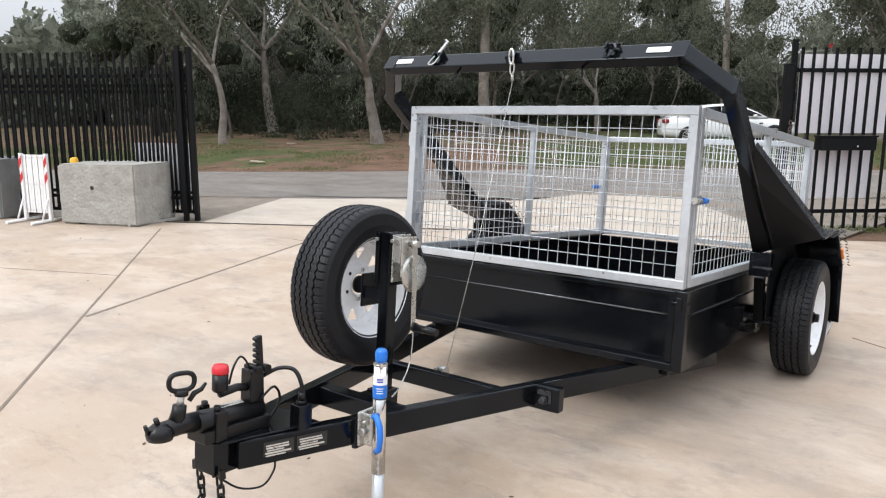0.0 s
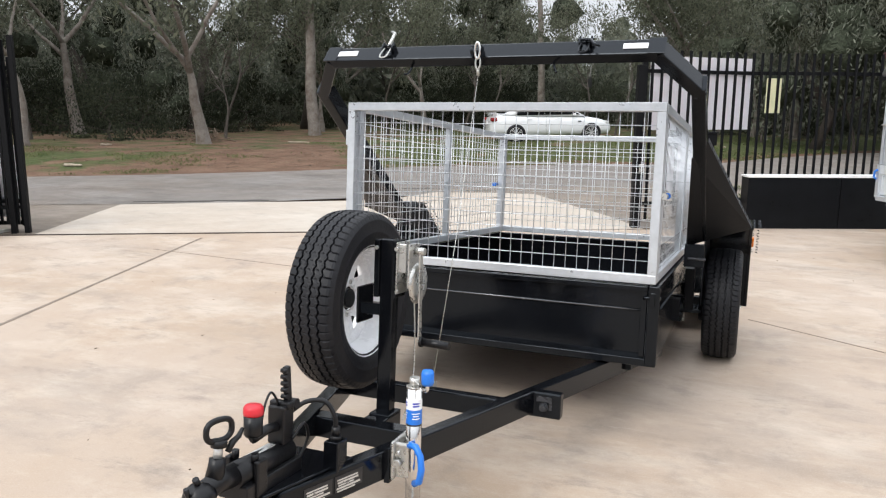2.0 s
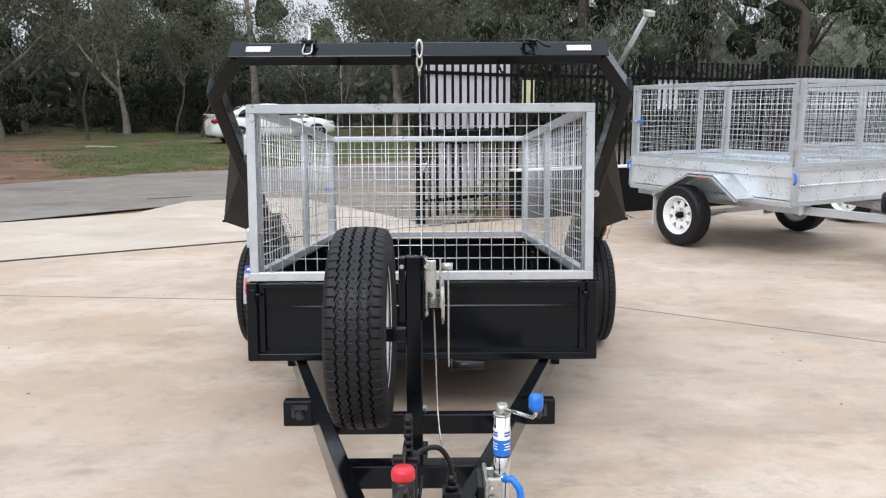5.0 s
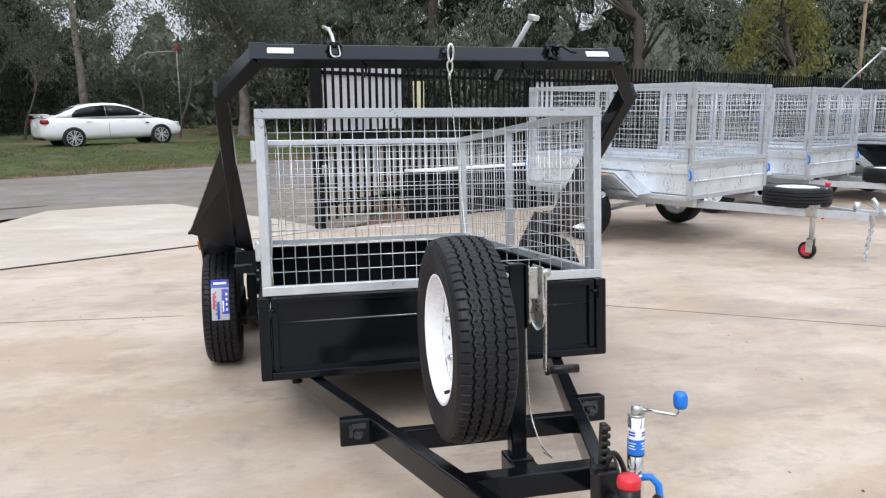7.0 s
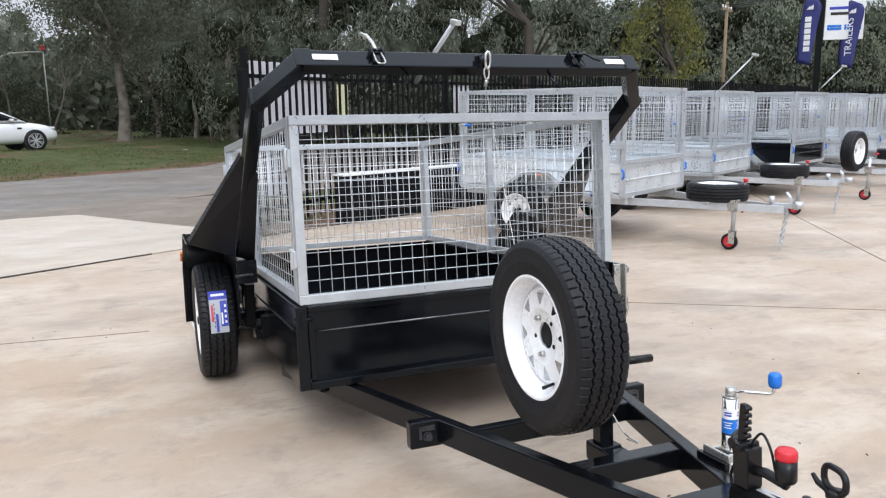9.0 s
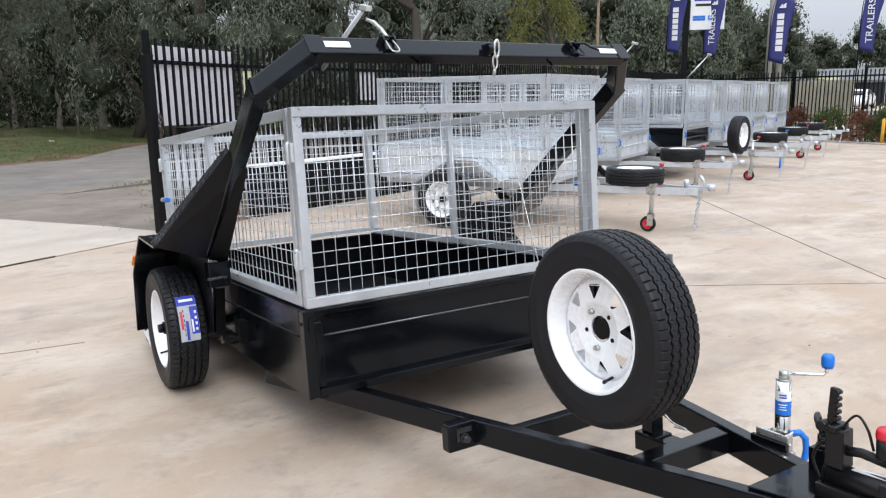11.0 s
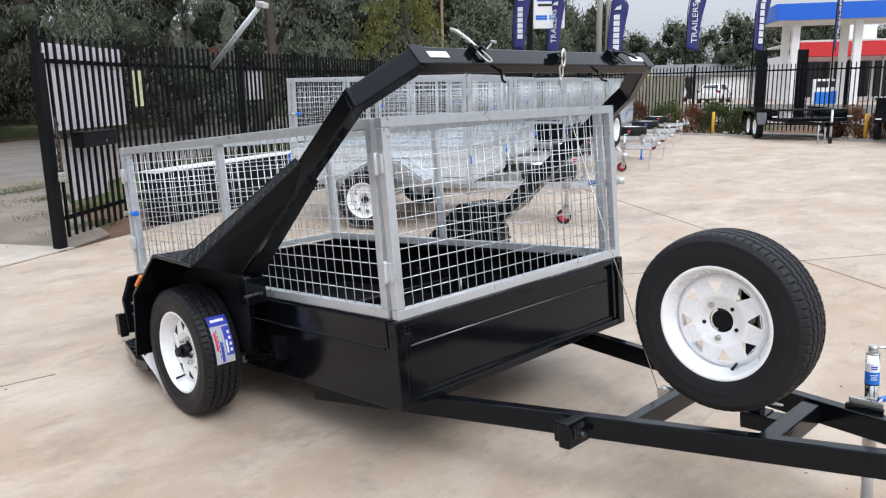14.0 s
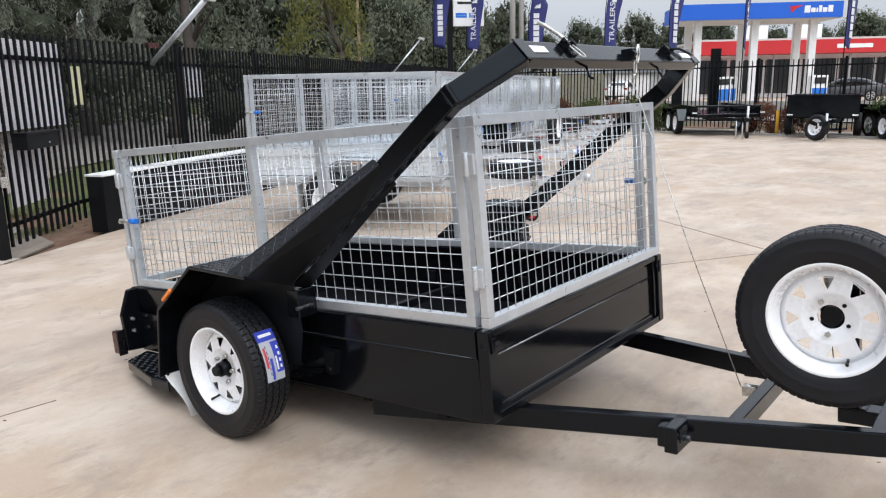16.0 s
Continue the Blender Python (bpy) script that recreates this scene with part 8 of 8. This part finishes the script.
def litter():
    """Small dry leaves, twigs and grit scattered over the yard."""
    rng = np.random.default_rng(12)
    vs, fs = [], []
    for i in range(240):
        r = 2.0 + 12 * rng.random() ** 1.4
        a = rng.uniform(0, 2 * math.pi)
        x, y = r * math.cos(a), 1.0 + r * math.sin(a)
        if (Vector((x, y, 0)) - P0).dot(N) > -0.2 or x > 19:
            continue
        s, w, t = rng.uniform(0.004, 0.014), rng.uniform(0.25, 0.8), rng.uniform(0, math.pi)
        c, d = math.cos(t) * s, math.sin(t) * s
        h = rng.uniform(0.002, 0.006)
        k = len(vs)
        vs += [(x - c, y - d, 0.001), (x - d * w, y + c * w, 0.001 + h * 0.3), (x + c, y + d, 0.001 + h * 0.5), (x + d * w, y - c * w, 0.001), (x, y, 0.001 + h)]
        fs += [(k, k + 3, k + 4), (k + 3, k + 2, k + 4), (k + 2, k + 1, k + 4), (k + 1, k, k + 4)]
    me = bpy.data.meshes.new("leaf_litter")
    me.from_pydata(vs, [], fs)
    me.materials.append(DEBRIS)
    tagged(new("leaf_litter", me), "scattered dry leaves and grit on the concrete", "litter", kind="stuff")


litter()
TARPATCH = material("tar_patch", (0.055, 0.05, 0.046), 0.85, 0, 0.3, 6, 50, 0.4)
# worn dark patches and chips along the road edge
for i, (u, d, lu, ld) in enumerate(((-1.9, 3.25, 0.55, 0.10), (-2.9, 3.2, 0.7, 0.08), (6.4, 4.6, 1.5, 0.10), (1.0, 5.0, 0.35, 0.08))):
    rp = random.Random(90 + i)
    pts = []
    for k in range(16):
        t = 2 * math.pi * k / 16
        q = plan(u + lu * math.cos(t) * rp.uniform(0.6, 1.15), d + ld * math.sin(t) * rp.uniform(0.5, 1.2))
        pts.append((q.x, q.y, 0.004 + max(0, rise(q.x, q.y))))
    single("road_patch", Mesh().prism(pts, (0, 0, 0.004)), TARPATCH, "dark tar repair patch on the worn asphalt", "road patch", kind="structure")

# ---- fallen wood on the bank ----
DEADWOOD = material("bleached_dead_wood", (0.36, 0.30, 0.23), 0.9, 0, 0.3, 4, 30, 0.4)
DRYSTICK = material("dry_brown_sticks", (0.14, 0.10, 0.07), 0.95, 0, 0.35, 4, 30, 0.3)


def fallen_log(x, y, ln, r, yaw, seed):
    rl = random.Random(seed)
    pts = [(ln * (k / 5 - 0.5), 0.06 * ln * rl.uniform(-1, 1), r * 0.8 + 0.02 * rl.uniform(0, 1)) for k in range(6)]
    m = Mesh().tube(bend(pts, 3), r, 9, taper=[1 - 0.4 * q / 15 for q in range(16)])
    single("fallen_log", m, DEADWOOD, "bleached fallen branch lying on the bank", "log", "fallen wood", at=pose(x, y, rise(x, y) - 0.03, 0, 0, yaw))


for k, (x, y, ln, r, yaw) in enumerate(((-14.2, 10.2, 0.42, 0.045, 20), (-13.5, 19.1, 0.8, 0.035, 10), (-18.1, 15.0, 0.35, 0.04, 70), (0.2, 25.7, 0.16, 0.04, 0), (-11.0, 21.5, 1.2, 0.04, -15))):
    fallen_log(x, y, ln, r, yaw, 300 + k)
for hx, hy, hs in ((-17.2, 18.6, 1.0), (-18.6, 19.6, 1.2), (-3.2, 33.6, 1.1)):
    rl = random.Random(int(hx * 10))
    heap = thing("brush_heap", "heap of dry brown sticks under the trees", "brush heap", "fallen wood", at=pose(hx, hy, rise(hx, hy) - 0.05))
    for k in range(46):
        a, e = rl.uniform(0, 2 * math.pi), rl.uniform(-0.1, 0.5)
        c = Vector((rl.gauss(0, 0.5), rl.gauss(0, 0.36), rl.uniform(0.02, 0.4))) * hs
        d = Vector((math.cos(a), math.sin(a), e)) * rl.uniform(0.3, 0.7) * hs
        part("stick", Mesh().tube([c - d * 0.5, c + Vector((0, 0, 0.03)), c + d * 0.5], rl.uniform(0.007, 0.02), 5), DRYSTICK, heap)


# ---- grass on the bank ----
BLADE = foliage("grass_blades", (0.064, 0.092, 0.030), (0.165, 0.182, 0.072), 0.45)


def grass_bank():
    """Short blades in uneven patches over the bank beyond the road."""
    rng = np.random.default_rng(31)
    vs = []
    count = 0
    while count < 42000:
        u = rng.uniform(-22, 17)
        d = road_edge(u) + 0.1 + 9.0 * rng.random() ** 1.3
        p = plan(u, d)
        bare = noise.noise(Vector((p.x * 0.35, p.y * 0.35, 3.0))) + 0.5 * noise.noise(Vector((p.x * 1.3, p.y * 1.3, 7.0)))
        bias = 0.12 if u > -1 else (0.14 if u < -9 else -0.24)
        if d < road_edge(u) + 0.6:
            bias -= 0.35
        if bare + bias < 0.02:
            continue
        count += 1
        z = rise(p.x, p.y) - 0.035
        h, w, t = rng.uniform(0.02, 0.06), rng.uniform(0.006, 0.012), rng.uniform(0, math.pi)
        c, e = math.cos(t) * w, math.sin(t) * w
        lx, ly = rng.normal(0, 0.03, 2)
        vs += [(p.x - c, p.y - e, z), (p.x + c, p.y + e, z), (p.x + c * 0.3 + lx, p.y + e * 0.3 + ly, z + h), (p.x - c * 0.3 + lx, p.y - e * 0.3 + ly, z + h)]
    o = new("grass", leaf_mesh("grass", np.asarray(vs), BLADE))
    tagged(o, "short uneven green grass on the roadside bank", "grass", kind="stuff")


grass_bank()


def bark_litter():
    """Fallen bark, leaves and sticks under the gum trees."""
    rng = np.random.default_rng(44)
    m = Mesh()
    for i in range(900):
        u = rng.uniform(-20, 13)
        d = road_edge(u) + 1.2 + 6.5 * rng.random()
        p = plan(u, d)
        z = rise(p.x, p.y) - 0.02
        t, ln, w = rng.uniform(0, math.pi), rng.uniform(0.03, 0.20), rng.uniform(0.008, 0.03)
        m.beam((p.x, p.y, z), (p.x + math.cos(t) * ln, p.y + math.sin(t) * ln, z + rng.uniform(0, 0.02)), w, 0.008)
    o = new("bark_litter", m.data("bark_litter", DRYSTICK))
    tagged(o, "fallen bark strips and dry sticks under the trees", "litter", kind="stuff")


bark_litter()


def traffic_signal():
    """Grey mast arm with a hanging lantern on the road beyond the trees."""
    sg = thing("traffic_signal", "grey curved traffic signal mast arm beyond the trees", "traffic signal", at=pose(-5.5, 40.7, rise(-5.5, 40.7) - 0.04) @ Matrix.Diagonal((1.2, 1.2, 1.22, 1)))
    part("mast", Mesh().cyl((0, 0, 0), (0, 0, 3.5), 0.03, 10, 0.03), POLECON, sg)
    part("mast_arm", Mesh().tube(bend([(0, 0, 3.45), (-0.7, -0.08, 3.42), (-1.4, -0.16, 3.30), (-1.75, -0.2, 2.95), (-1.85, -0.2, 2.4)]), 0.032, 8), POLECON, sg)
    part("lantern", Mesh().box((-1.85, -0.2, 2.2), (0.22, 0.2, 0.5)), INK_BLACK, sg, bevel=0.02)
    part("red_lamp", Mesh().box((0.0, -0.06, 3.62), (0.16, 0.12, 0.2)), RED, sg, bevel=0.02)


traffic_signal()


def verge_tufts():
    """Tufts of grass on the gravel beside the gate post."""
    rng = np.random.default_rng(61)
    vs = []
    for i in range(2600):
        k = rng.integers(0, 5)
        cu, cd, su, sd = ((7.0, 4.6, 0.45, 0.20), (7.6, 4.9, 0.5, 0.2), (4.6, 0.9, 0.3, 0.12), (5.6, 2.0, 0.4, 0.15), (6.4, 3.4, 0.3, 0.2))[k]
        p = plan(cu + rng.normal() * su, cd + rng.normal() * sd)
        h, w, t = rng.uniform(0.012, 0.045), rng.uniform(0.004, 0.008), rng.uniform(0, math.pi)
        c, e = math.cos(t) * w, math.sin(t) * w
        lx, ly = rng.normal(0, 0.03, 2)
        vs += [(p.x - c, p.y - e, -0.01), (p.x + c, p.y + e, -0.01), (p.x + c * 0.3 + lx, p.y + e * 0.3 + ly, h), (p.x - c * 0.3 + lx, p.y - e * 0.3 + ly, h)]
    tagged(new("grass", leaf_mesh("grass", np.asarray(vs), BLADE)), "thin grass tufts on the gravel by the gate", "grass", kind="stuff")


verge_tufts()
